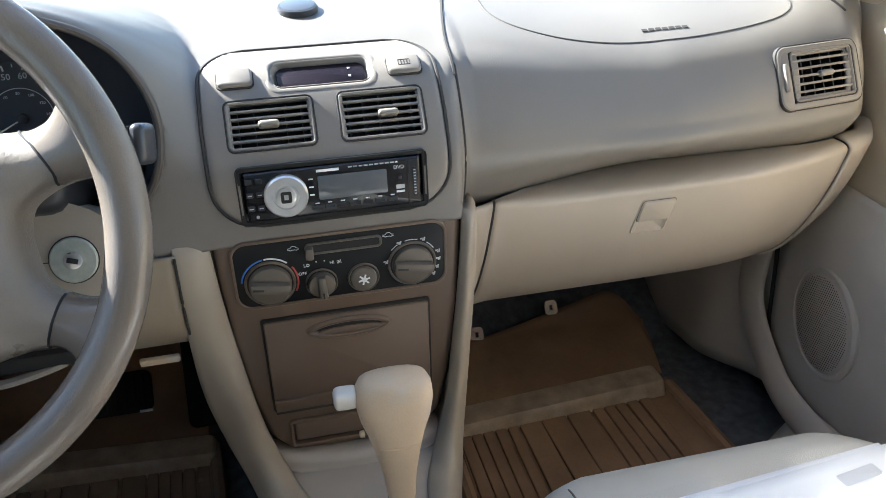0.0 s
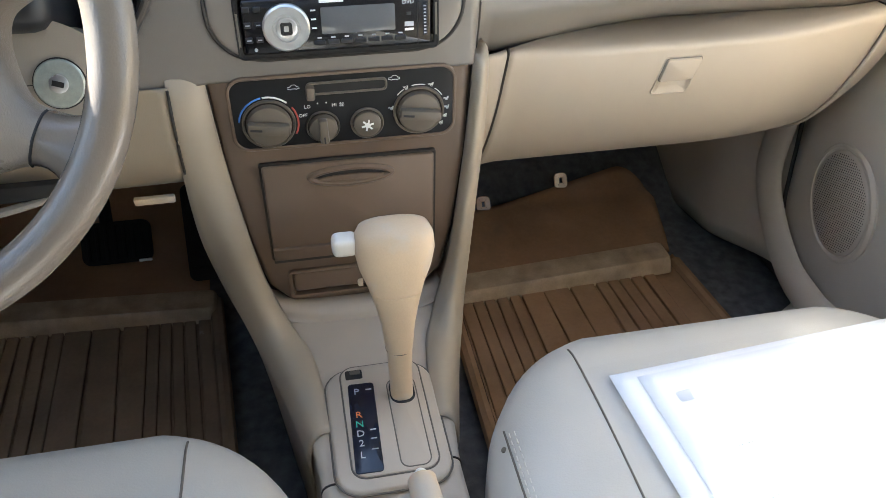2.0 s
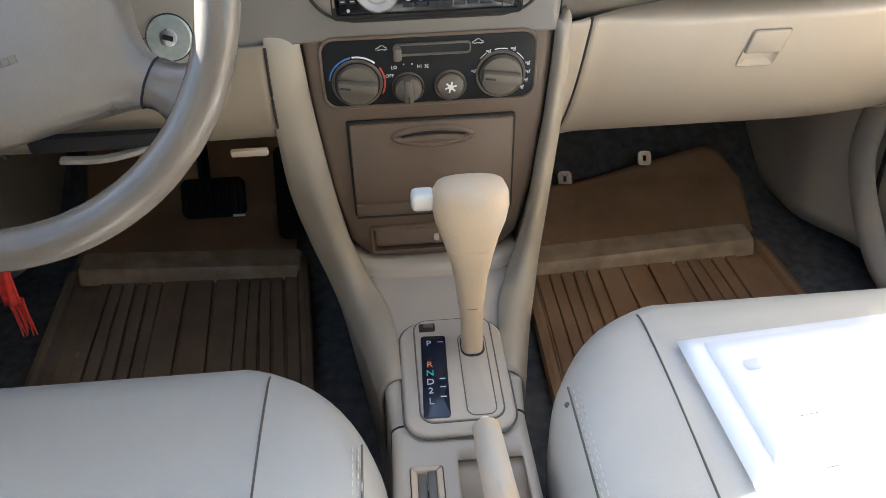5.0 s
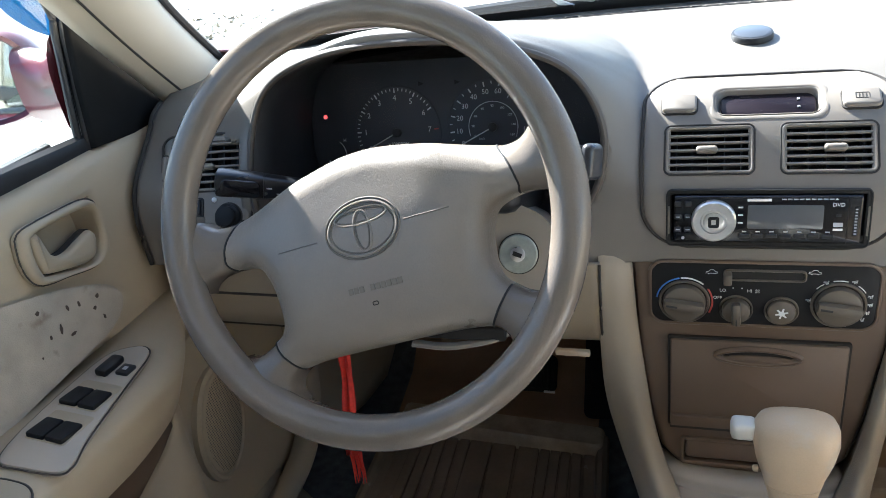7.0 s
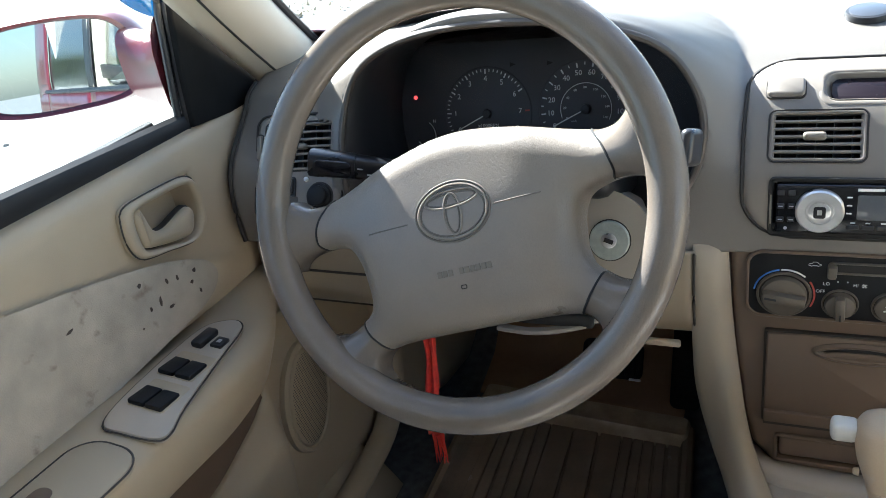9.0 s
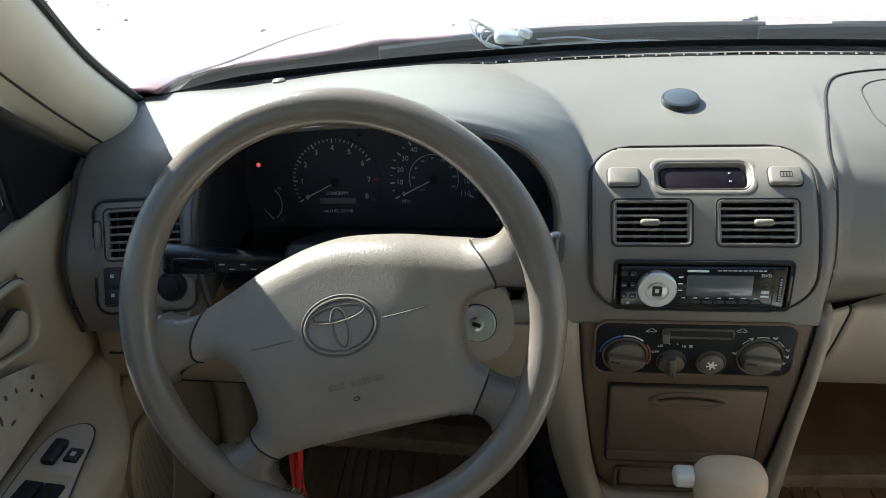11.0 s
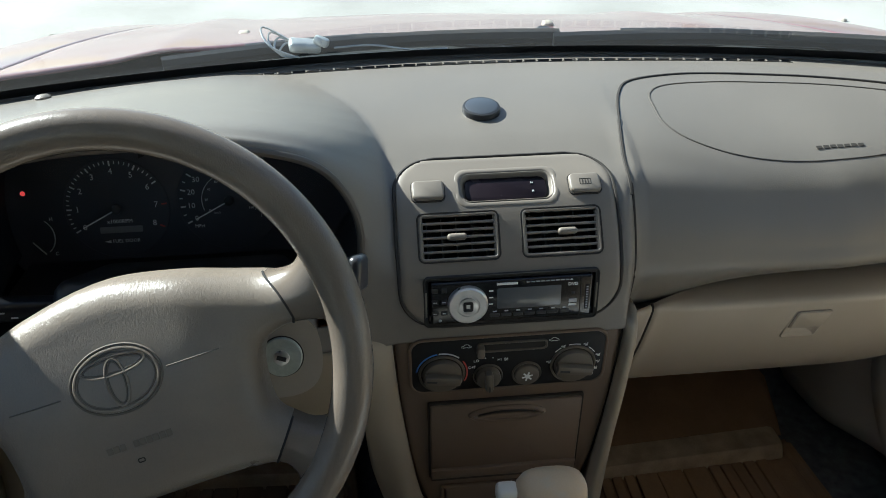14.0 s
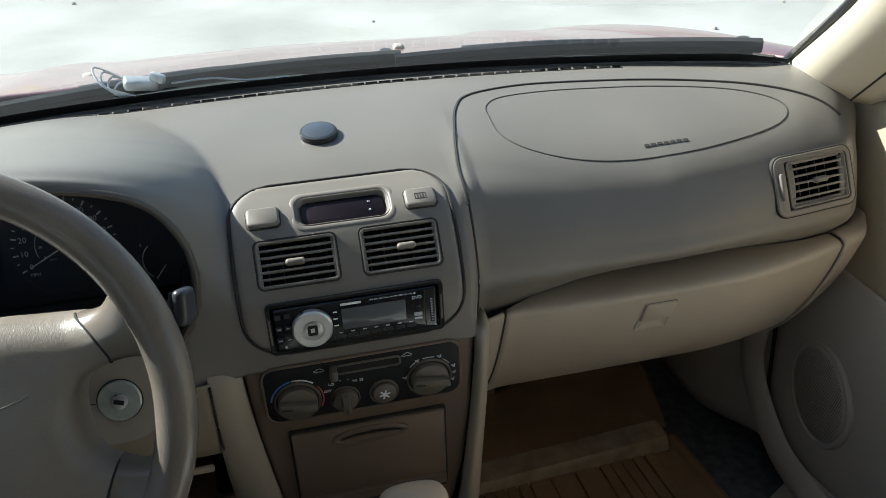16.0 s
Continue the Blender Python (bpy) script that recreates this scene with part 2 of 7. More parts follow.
PUCKCAP = mat("slate_grey_plastic", (0.05, 0.056, 0.066), 0.3, var=0.08)
STALKCAP = mat("worn_grey_plastic", (0.04, 0.04, 0.043), 0.3, var=0.15, scale=60)
STALK = mat("satin_blue_black_plastic", (0.009, 0.010, 0.013), 0.3, var=0.08)
SHROUD = mat("column_grey_beige_plastic", (0.33, 0.285, 0.228), 0.46, var=0.05, scale=9, bump=0.3, bump_scale=1300)
STRAW = mat("dry_straw", (0.3, 0.27, 0.19), 0.9, var=0.2)
LEAF = mat("dry_green_leaf", (0.09, 0.11, 0.035), 0.7, var=0.3, scale=3)
BARK = mat("brown_bark", (0.12, 0.085, 0.06), 0.9, var=0.2)
TEAL = mat("teal_paint", (0.05, 0.35, 0.32), 0.35, var=0.1)

# ---- mesh helpers ----
ORIGIN = {}


def face_cabin(bm):
    """Turns an open sheet so that its outer side looks into the cabin."""
    bmesh.ops.recalc_face_normals(bm, faces=bm.faces)
    mid = Vector((0, -0.6, 1.05))
    score = sum(f.calc_area() * f.normal.dot((mid - f.calc_center_median()).normalized()) for f in bm.faces)
    if score < 0:
        bmesh.ops.reverse_faces(bm, faces=bm.faces)


def link(name, bm, material, smooth=35, turn=True):
    me = bpy.data.meshes.new(name)
    if turn:
        bmesh.ops.recalc_face_normals(bm, faces=bm.faces)
    bm.to_mesh(me)
    bm.free()
    me.materials.append(material)
    for p in me.polygons:
        p.use_smooth = True
    me.set_sharp_from_angle(angle=radians(smooth))
    return new(name, me)


def part(name, bm, material, parent, label="", smooth=35, thick=0.0):
    """One mesh under a thing or a part; bm is in world metres."""
    o = ORIGIN[parent.name]
    if thick:
        face_cabin(bm)
    bm.transform(Matrix.Translation(-o))
    ob = link(name, bm, material, smooth, not thick)
    ob.parent = parent
    ORIGIN[ob.name] = o
    if label:
        tagged(ob, label)
    if thick:
        s = ob.modifiers.new("thickness", "SOLIDIFY")
        s.thickness = thick
        s.offset = -1
    return ob


def thing(name, loc, label, category, group="", kind=""):
    ob = new(name)
    ob.location = loc
    ob.empty_display_size = 0.05
    ORIGIN[ob.name] = Vector(loc)
    return tagged(ob, label, category, group, kind)


def solid(name, bm, material, label, category, group="", kind="", smooth=35, thick=0.0):
    """A thing that is one mesh."""
    if thick:
        face_cabin(bm)
    ob = link(name, bm, material, smooth, not thick)
    ORIGIN[ob.name] = Vector((0, 0, 0))
    if thick:
        s = ob.modifiers.new("thickness", "SOLIDIFY")
        s.thickness = thick
        s.offset = -1
    return tagged(ob, label, category, group, kind)


def axes(o, x, y):
    """A pose with local x and y along the given directions."""
    x = Vector(x).normalized()
    z = x.cross(Vector(y)).normalized()
    y = z.cross(x)
    m = Matrix((x, y, z)).transposed().to_4x4()
    return Matrix.Translation(o) @ m


def rbox(m, sx, sy, sz, r=0.003, seg=2):
    bm = bmesh.new()
    bmesh.ops.create_cube(bm, size=1)
    bm.transform(Matrix.Diagonal((sx, sy, sz, 1)))
    if r:
        bmesh.ops.bevel(bm, geom=bm.edges[:], offset=min(r, 0.49 * min(sx, sy, sz)), segments=seg, affect="EDGES", profile=0.5)
    bm.transform(m)
    return bm


def rrect(w, h, r, n=6):
    """Outline of a rounded rectangle."""
    out = []
    for cx, cy, a in ((w / 2 - r, h / 2 - r, 0), (-w / 2 + r, h / 2 - r, 90), (-w / 2 + r, -h / 2 + r, 180), (w / 2 - r, -h / 2 + r, 270)):
        for i in range(n + 1):
            t = radians(a + 90 * i / n)
            out.append((cx + r * math.cos(t), cy + r * math.sin(t)))
    return out


def ellipse(a, b, n=40, cx=0.0, cy=0.0, rot=0.0):
    c, s = math.cos(radians(rot)), math.sin(radians(rot))
    out = []
    for i in range(n):
        t = 2 * math.pi * i / n
        x, y = a * math.cos(t), b * math.sin(t)
        out.append((cx + c * x - s * y, cy + s * x + c * y))
    return out


def inset(outline, d):
    """Moves a counter-clockwise outline inwards by d."""
    n = len(outline)
    out = []
    for i in range(n):
        p0, p1, p2 = (Vector(outline[(i + k) % n]) for k in (-1, 0, 1))
        e1, e2 = (p1 - p0), (p2 - p1)
        n1 = Vector((-e1.y, e1.x)).normalized() if e1.length > 1e-9 else Vector((0, 0))
        n2 = Vector((-e2.y, e2.x)).normalized() if e2.length > 1e-9 else Vector((0, 0))
        nn = n1 + n2
        nn = nn.normalized() if nn.length > 1e-9 else n1
        out.append((p1.x + d * nn.x, p1.y + d * nn.y))
    return out


def smooth_closed(pts, n=6):
    """A closed smooth curve through points."""
    out = []
    k = len(pts)
    for i in range(k):
        p0, p1, p2, p3 = (Vector(pts[(i + j) % k]) for j in (-1, 0, 1, 2))
        for s in range(n):
            t = s / n
            v = 0.5 * (2 * p1 + (p2 - p0) * t + (2 * p0 - 5 * p1 + 4 * p2 - p3) * t * t + (3 * p1 - p0 - 3 * p2 + p3) * t ** 3)
            out.append(tuple(v))
    return out


def smooth_open(pts, n=6):
    """An open smooth curve through points."""
    q = [Vector(p) for p in pts]
    q = [2 * q[0] - q[1]] + q + [2 * q[-1] - q[-2]]
    out = []
    for i in range(1, len(q) - 2):
        p0, p1, p2, p3 = q[i - 1 : i + 3]
        for s in range(n):
            t = s / n
            out.append(0.5 * (2 * p1 + (p2 - p0) * t + (2 * p0 - 5 * p1 + 4 * p2 - p3) * t * t + (3 * p1 - p0 - 3 * p2 + p3) * t ** 3))
    out.append(q[-2])
    return out


def rings(bm, loops, closed=True, cap0=True, cap1=True):
    """Skins a row of vertex loops."""
    rows = [[bm.verts.new(p) for p in lp] for lp in loops]
    n = len(rows[0])
    for a, b in zip(rows, rows[1:]):
        for i in range(n if closed else n - 1):
            j = (i + 1) % n
            bm.faces.new((a[i], a[j], b[j], b[i]))
    if closed and cap0:
        bm.faces.new(rows[0][::-1])
    if closed and cap1:
        bm.faces.new(rows[-1])
    return rows


def prism(m, outline, d, r=0.001, base=0.0):
    """A plate of the outline, from height base to d, with a rounded upper rim."""
    bm = bmesh.new()
    r = min(r, abs(d - base) * 0.9)
    lv = [(base, 0), (d - r, 0), (d - 0.35 * r, 0.35 * r), (d, r)]
    rings(bm, [[(x, y, z) for x, y in inset(outline, k)] for z, k in lv])
    bm.transform(m)
    return bm


def frame_ring(m, outline, width, d, base=0.0, r=0.001):
    """A raised frame along an outline, open in the middle."""
    bm = bmesh.new()
    lv = [(base, 0), (d - r, 0), (d, r), (d, width - r), (d - r, width), (base, width)]
    rings(bm, [[(x, y, z) for x, y in inset(outline, k)] for z, k in lv], cap0=False, cap1=False)
    bm.transform(m)
    return bm


def tube(path, r, n=10, closed=False, flat=1.0, up=(0, 0, 1), cap=True):
    """A swept round or oval bar; r is a number or one for each point; flat scales it along up."""
    pts = [Vector(p) for p in path]
    k = len(pts)
    bm = bmesh.new()
    loops = []
    for i, p in enumerate(pts):
        a = pts[(i - 1) % k] if closed or i else p
        b = pts[(i + 1) % k] if closed or i < k - 1 else p
        t = (b - a).normalized()
        s = t.cross(Vector(up))
        s = s.normalized() if s.length > 1e-6 else t.orthogonal().normalized()
        u = s.cross(t)
        rad = r if isinstance(r, (int, float)) else r[i]
        loops.append([p + rad * (math.cos(2 * math.pi * j / n) * s + flat * math.sin(2 * math.pi * j / n) * u) for j in range(n)])
    if closed:
        loops.append(loops[0])
        rings(bm, loops, cap0=False, cap1=False)
        bmesh.ops.remove_doubles(bm, verts=bm.verts[:], dist=1e-6)
    else:
        rings(bm, loops, cap0=cap, cap1=cap)
    return bm


def lathe(m, profile, n=32):
    """Turned round local z: profile rows of radius, height."""
    bm = bmesh.new()
    rings(bm, [[(r * math.cos(2 * math.pi * j / n), r * math.sin(2 * math.pi * j / n), z) for j in range(n)] for r, z in profile])
    bm.transform(m)
    return bm


def sheet(fn, us, vs, skip=None):
    """A surface through fn(u, v); skip(u, v) leaves cells open."""
    bm = bmesh.new()
    rows = [[bm.verts.new(fn(u, v)) for v in vs] for u in us]
    for i in range(len(us) - 1):
        for j in range(len(vs) - 1):
            if skip and skip((us[i] + us[i + 1]) / 2, (vs[j] + vs[j + 1]) / 2):
                continue
            bm.faces.new((rows[i][j], rows[i + 1][j], rows[i + 1][j + 1], rows[i][j + 1]))
    bmesh.ops.delete(bm, geom=[v for v in bm.verts if not v.link_faces], context="VERTS")
    return bm


def merge(*bms):
    """Joins pieces of one part."""
    out = bmesh.new()
    for b in bms:
        me = bpy.data.meshes.new("tmp")
        b.to_mesh(me)
        b.free()
        out.from_mesh(me)
        bpy.data.meshes.remove(me)
    return out


def lin(a, b, n):
    return [a + (b - a) * i / (n - 1) for i in range(n)]


def sm(a, b, x):
    t = min(1.0, max(0.0, (x - a) / (b - a)))
    return t * t * (3 - 2 * t)


def lerp(a, b, t):
    return a + (b - a) * t


def along(ctrl, s):
    """A smooth curve through control rows, s from 0 to 1."""
    k = len(ctrl) - 1
    f = min(max(s, 0.0), 0.99999) * k
    i = int(f)
    t = f - i
    g = lambda j: ctrl[min(max(j, 0), k)]
    return tuple(0.5 * (2 * b + (c - a) * t + (2 * a - 5 * b + 4 * c - d) * t * t + (3 * b - a - 3 * c + d) * t ** 3) for a, b, c, d in zip(g(i - 1), g(i), g(i + 1), g(i + 2)))




def text(s, size, m, thick=0.0002):
    """Letters of the built-in font, centred at the pose m."""
    cu = bpy.data.curves.new("letters", "FONT")
    cu.body, cu.size, cu.align_x, cu.align_y, cu.extrude = s, size, "CENTER", "CENTER", thick
    cu.resolution_u = 2
    ob = bpy.data.objects.new("letters", cu)
    me = bpy.data.meshes.new_from_object(ob)
    bm = bmesh.new()
    bm.from_mesh(me)
    bm.transform(m)
    bpy.data.objects.remove(ob)
    bpy.data.curves.remove(cu)
    bpy.data.meshes.remove(me)
    return bm


def T(x, y, z=0.0):
    return Matrix.Translation((x, y, z))

# ---- dashboard ----
GROUND = -0.07


def base_y(x):
    """Where the dash top meets the windshield."""
    return 0.370 - 0.29 * x * x


HOOD_W = ([0.0, 0.06, 0.125, 0.2, 0.25, 0.31, 0.375, 0.45, 0.5, 1.0], [0.08, 0.125, 0.168, 0.202, 0.218, 0.230, 0.239, 0.244, 0.246, 0.248])


def dome(x, s):
    """Rise of the instrument hood over the plain dash: a soft left flank, a crisp right one."""
    if x < -0.37:
        return max(0.0, 1 - ((x + 0.37) / 0.253) ** 2) ** 1.6
    return max(0.0, 1 - ((x + 0.37) / float(np.interp(s, *HOOD_W))) ** 2.8)


C_MID = [(0.35, 0.893), (0.27, 0.890), (0.2, 0.884), (0.15, 0.875), (0.108, 0.862), (0.06, 0.842), (0.02, 0.797), (0.005, 0.765), (0.0, 0.702)]
C_LEFT = [(0.203, 0.893), (0.16, 0.891), (0.12, 0.887), (0.085, 0.880), (0.052, 0.868), (0.032, 0.848), (-0.018, 0.803), (-0.034, 0.76), (-0.034, 0.702)]
C_HOOD = [(0.305, 0.893), (0.235, 0.907), (0.15, 0.931), (0.06, 0.952), (0.006, 0.960), (-0.010, 0.948), (0.0, 0.85), (0.0, 0.77), (-0.015, 0.702)]
C_P1 = [(0.345, 0.893), (0.27, 0.890), (0.2, 0.884), (0.15, 0.876), (0.108, 0.864), (0.07, 0.843), (0.040, 0.79), (0.034, 0.742), (0.058, 0.684)]
C_P2 = [(0.302, 0.893), (0.25, 0.889), (0.19, 0.872), (0.13, 0.849), (0.09, 0.826), (0.066, 0.795), (0.05, 0.763), (0.048, 0.732), (0.125, 0.684)]
C_P3 = [(0.24, 0.890), (0.205, 0.885), (0.17, 0.868), (0.14, 0.848), (0.113, 0.825), (0.09, 0.795), (0.076, 0.761), (0.071, 0.730), (0.104, 0.691)]
C_P4 = [(0.2, 0.885), (0.19, 0.876), (0.18, 0.862), (0.17, 0.84), (0.16, 0.81), (0.152, 0.785), (0.145, 0.755), (0.14, 0.725), (0.145, 0.690)]


def mixc(a, b, t):
    return [(lerp(p[0], q[0], t), lerp(p[1], q[1], t)) for p, q in zip(a, b)]


@functools.lru_cache(None)
def section(x):
    """Rows of y, z down the dash at x."""
    if x > 0.128:
        if x < 0.15:
            c = mixc(C_MID, C_P1, sm(0.128, 0.146, x))
        elif x < 0.4:
            c = mixc(C_P1, C_P2, sm(0.1, 0.4, x))
        elif x < 0.6:
            c = mixc(C_P2, C_P3, (x - 0.4) / 0.2)
        else:
            c = mixc([(y + 0.14 * (x - 0.6), z) for y, z in C_P3], C_P4, max(0.0, (x - 0.648) / 0.058) ** 2)
    else:
        c = mixc(C_LEFT, C_MID, sm(-0.6, -0.14, x))
        rows = []
        for i in range(49):
            p, q, k = along(c, i / 48), along(C_HOOD, i / 48), dome(x, i / 48)
            rows.append((lerp(p[0], q[0], k), lerp(p[1], q[1], k)))
        c = rows
    dy = base_y(x) - c[0][0]
    n = (len(c) - 1) / 8
    return [(y + dy * max(0.0, 1 - i / n / 3), z) for i, (y, z) in enumerate(c)]


def roll_off(x, y):
    """The dash rolls down to the glass over its last few centimetres."""
    return 0.003 * max(0.0, 1 - max(0.0, base_y(x) - y) / 0.04)


def dash_pt(x, s, off=0.0):
    """A point of the dash skin: s runs from the windshield down to the lower edge."""
    c = section(x)
    y, z = along(c, s)
    if off:
        y2, z2 = along(c, min(s + 0.004, 1))
        y1, z1 = along(c, max(s - 0.004, 0))
        d = Vector((0, z1 - z2, y2 - y1)).normalized() * -1
        y, z = y + off * d.y, z + off * d.z
    return Vector((x, y, z - roll_off(x, y)))


def dash_s(x, y=None, z=None):
    """The s at which the skin has the given y, or the given z on its front face."""
    c = section(x)
    lo, hi = (0.0, 1.0) if z is None else (0.48, 1.0)
    for _ in range(30):
        m = (lo + hi) / 2
        py, pz = along(c, m)
        if (py > y) if z is None else (pz > z):
            lo = m
        else:
            hi = m
    return lo


def dash_frame(x, s, off=0.0):
    """A pose on the skin: local x to the right, local y up the skin, local z outwards."""
    p = dash_pt(x, s, off)
    up = dash_pt(x, s - 0.01) - dash_pt(x, s + 0.01)
    rt = dash_pt(x + 0.006, s) - dash_pt(x - 0.006, s)
    return axes(p, rt, up)


# outline of the instrument opening, seen from the driver
ARCH = smooth_open([(-0.548, 0.735), (-0.551, 0.765), (-0.553, 0.812), (-0.547, 0.872), (-0.520, 0.912), (-0.46, 0.942), (-0.37, 0.952), (-0.285, 0.948), (-0.222, 0.930), (-0.182, 0.903), (-0.160, 0.862), (-0.1535, 0.830), (-0.157, 0.80), (-0.166, 0.777), (-0.182, 0.755), (-0.190, 0.735)], 5)


def in_arch(x, z):
    inside = False
    for a, b in zip(ARCH, ARCH[1:] + ARCH[:1]):
        if (a.y > z) != (b.y > z) and x < (b.x - a.x) * (z - a.y) / (b.y - a.y) + a.x:
            inside = not inside
    return inside


BEZ_W = 0.119


def dash_skip(x, s):
    p = dash_pt(x, s)
    if s > 0.53 and x < -0.15 and in_arch(x, p.z):
        return True
    if abs(x) < BEZ_W and S_TOP < s < S_BOT:
        v = float(np.interp(s, lin(S_TOP, S_BOT, 241), ARC))
        return abs(x) < bez_half(v) - 0.010 and 0.010 < v < BEZ_H - 0.010
    if SLOT[0] < x < SLOT[1] and s < 0.16 and slot_y(x, 1.0) < p.y < slot_y(x, 0.0):
        return True
    if 0.567 < x < 0.637 and 0.769 < p.z < 0.813 and s > 0.3:
        return True
    if -0.664 < x < -0.567 and 0.745 < p.z < 0.846 and s > 0.3:
        return True
    return False


dash = thing("dashboard", (0, 0.1, 0.70), "grey taupe vinyl car dashboard with instrument hood and passenger airbag lid", "dashboard")
# rounded lip round the instrument opening and the dark tunnel behind it


LIP = {}


def lip_y(x, z):
    """Depth of the dash skin at the hood's edge."""
    k = (round(x, 3), round(z, 3))
    if k not in LIP:
        LIP[k] = dash_pt(x, dash_s(x, z=z)).y
    return LIP[k]


def hood_top(x):
    return max(along(section(x), s)[1] for s in lin(0.4, 1.0, 40))


ARCH = [Vector((p.x, min(p.y, hood_top(p.x) - 0.004))) for p in ARCH]
for _ in range(4):
    ARCH = [ARCH[0]] + [(a + b * 2 + c) / 4 for a, b, c in zip(ARCH, ARCH[1:], ARCH[2:])] + [ARCH[-1]]
lip = [Vector((p.x, lip_y(p.x, p.y), p.y)) for p in ARCH]
for _ in range(6):
    lip = [lip[0]] + [(a + b * 2 + c) / 4 for a, b, c in zip(lip, lip[1:], lip[2:])] + [lip[-1]]
part("hood_lip", tube(lip, 0.004, 10, up=(0, 1, 0), flat=1.1), UNDERHOOD, dash)
bm = bmesh.new()
loops = []
for d, k in ((0.0, 0.004), (0.06, 0.012), (0.12, 0.02), (0.17, 0.028)):
    loops.append([(p.x, lip_y(p.x, p.y) + d, lerp(p.y, 0.80, k * 8)) for p in ARCH])
rings(bm, loops, closed=False)
part("instrument_tunnel", bm, TUNNEL, dash, "matt black instrument tunnel", thick=0.002)
part("instrument_sill", rbox(pose(-0.350, 0.085, 0.734, -4), 0.392, 0.15, 0.012, 0.004), BLACK, dash)

# seams of the passenger side: outer pod line, airbag lid, slot by the windshield


def top_curve(pts, off=-0.0004, n=8, closed=False):
    fn = smooth_closed if closed else smooth_open
    return [dash_pt(p[0], dash_s(p[0], y=p[1]), off) for p in fn(pts, n)]


pod = top_curve([(0.137, 0.06), (0.139, 0.11), (0.150, 0.17), (0.166, 0.228), (0.19, 0.260), (0.25, 0.273), (0.32, 0.269), (0.42, 0.252), (0.5, 0.232), (0.57, 0.208), (0.63, 0.178), (0.665, 0.15)])
part("pod_seam", tube(pod, 0.0022, 6), SEAM, dash)
face_seam = [dash_pt(0.139, dash_s(0.139, z=z), 0.0) for z in lin(0.846, 0.69, 18)]
part("pod_seam", tube(face_seam, 0.0018, 6), SEAM, dash)
LID = [(0.201, 0.195), (0.205, 0.226), (0.230, 0.246), (0.29, 0.251), (0.36, 0.245), (0.45, 0.230), (0.54, 0.204), (0.590, 0.171), (0.568, 0.141), (0.46, 0.118), (0.36, 0.110), (0.28, 0.115), (0.228, 0.133), (0.204, 0.160)]
lid = top_curve(LID, closed=True, n=6)
part("airbag_lid_seam", tube(lid, 0.0014, 6, closed=True), MIDSEAM, dash)
lab = dash_frame(0.408, dash_s(0.408, y=0.129), 0.0006)
part("airbag_label", merge(*[rbox(lab @ T(-0.027 + 0.0088 * i, 0.0002 * (i % 3), 0), 0.0066, 0.0042, 0.0008, 0) for i in range(7)]), SEAM, dash, "dark plain bars of an embossed label")
SLOT = (-0.47, 0.42, 0.0295, 0.0390)


def slot_y(x, k):
    return base_y(x) - lerp(SLOT[2], SLOT[3], k) + 0.08 * x * x


def slot_z(x, k):
    return 0.8925 - roll_off(x, slot_y(x, k))


part("defroster_slot", sheet(lambda x, t: Vector((x, slot_y(x, (-0.02, 0.0, 0.5, 1.0, 1.02)[int(t)]), slot_z(x, (0.0, 0.0, 0.5, 1.0, 1.0)[int(t)]) - (0.0, 0.010, 0.013, 0.010, 0.0)[int(t)])), lin(SLOT[0], SLOT[1], 60), list(range(5))), DARK, dash, "dark defroster slot", thick=0.001)
for i in range(50):
    x = SLOT[0] + 0.004 + 0.0178 * i
    part("slot_rib", rbox(axes((x, slot_y(x, 0.5), slot_z(x, 0.5) - 0.0028), (1, -0.42 * x, 0), (0.42 * x, 1, (slot_z(x, 0) - slot_z(x, 1)) / (SLOT[3] - SLOT[2]))), 0.0017, SLOT[3] - SLOT[2] + 0.001, 0.007, 0), DASH, dash)

# round black sensor puck on the dash top
m = dash_frame(-0.008, dash_s(-0.008, y=0.197))
puck = thing("sensor_puck", m.translation, "small round dark grey sensor on the dash top", "sensor")
part("rim", lathe(m, [(0.0225, -0.002), (0.0228, 0.0035), (0.0215, 0.0062), (0.0195, 0.0068)], 36), BLACK, puck)
part("cap", lathe(m, [(0.0192, 0.005), (0.0190, 0.0070), (0.0175, 0.0076)], 36), PUCKCAP, puck, "smooth slate grey cap")
# small sensor bump near the windshield, driver's side
m = dash_frame(-0.522, 0.06)
solid("light_sensor", lathe(m, [(0.0095, -0.002), (0.009, 0.002), (0.0065, 0.0042), (0.002, 0.005)], 24), BEZEL, "small grey dome sensor by the windshield", "sensor")

# ---- centre bezel ----
S_TOP, S_BOT = dash_s(0.0, y=0.113), dash_s(0.0, z=0.722)
FRONT = []
for i in range(241):
    s = lerp(S_TOP, S_BOT, i / 240)
    FRONT.append(dash_pt(0.0, s))
ARC = [0.0]
for a, b in zip(FRONT, FRONT[1:]):
    ARC.append(ARC[-1] + (b - a).length)
BEZ_H = ARC[-1]


def front_pt(x, v, off=0.0):
    """A point of the centre face: v metres down from its top edge."""
    s = lerp(S_TOP, S_BOT, np.interp(v, ARC, lin(0, 1, 241)))
    p = dash_pt(0.0, s, off)
    return Vector((x, p.y, p.z))


def front_v(z):
    return float(np.interp(-z, [-p.z for p in FRONT], ARC))


def front_frame(x, v, off=0.0):
    return axes(front_pt(x, v, off), (1, 0, 0), front_pt(0, v - 0.004) - front_pt(0, v + 0.004))


V_VENT = front_v(0.8135)
VENT_W, VENT_H = 0.079, 0.045
V_RAD = front_v(0.7535)
V_CLK = front_v(0.8475)
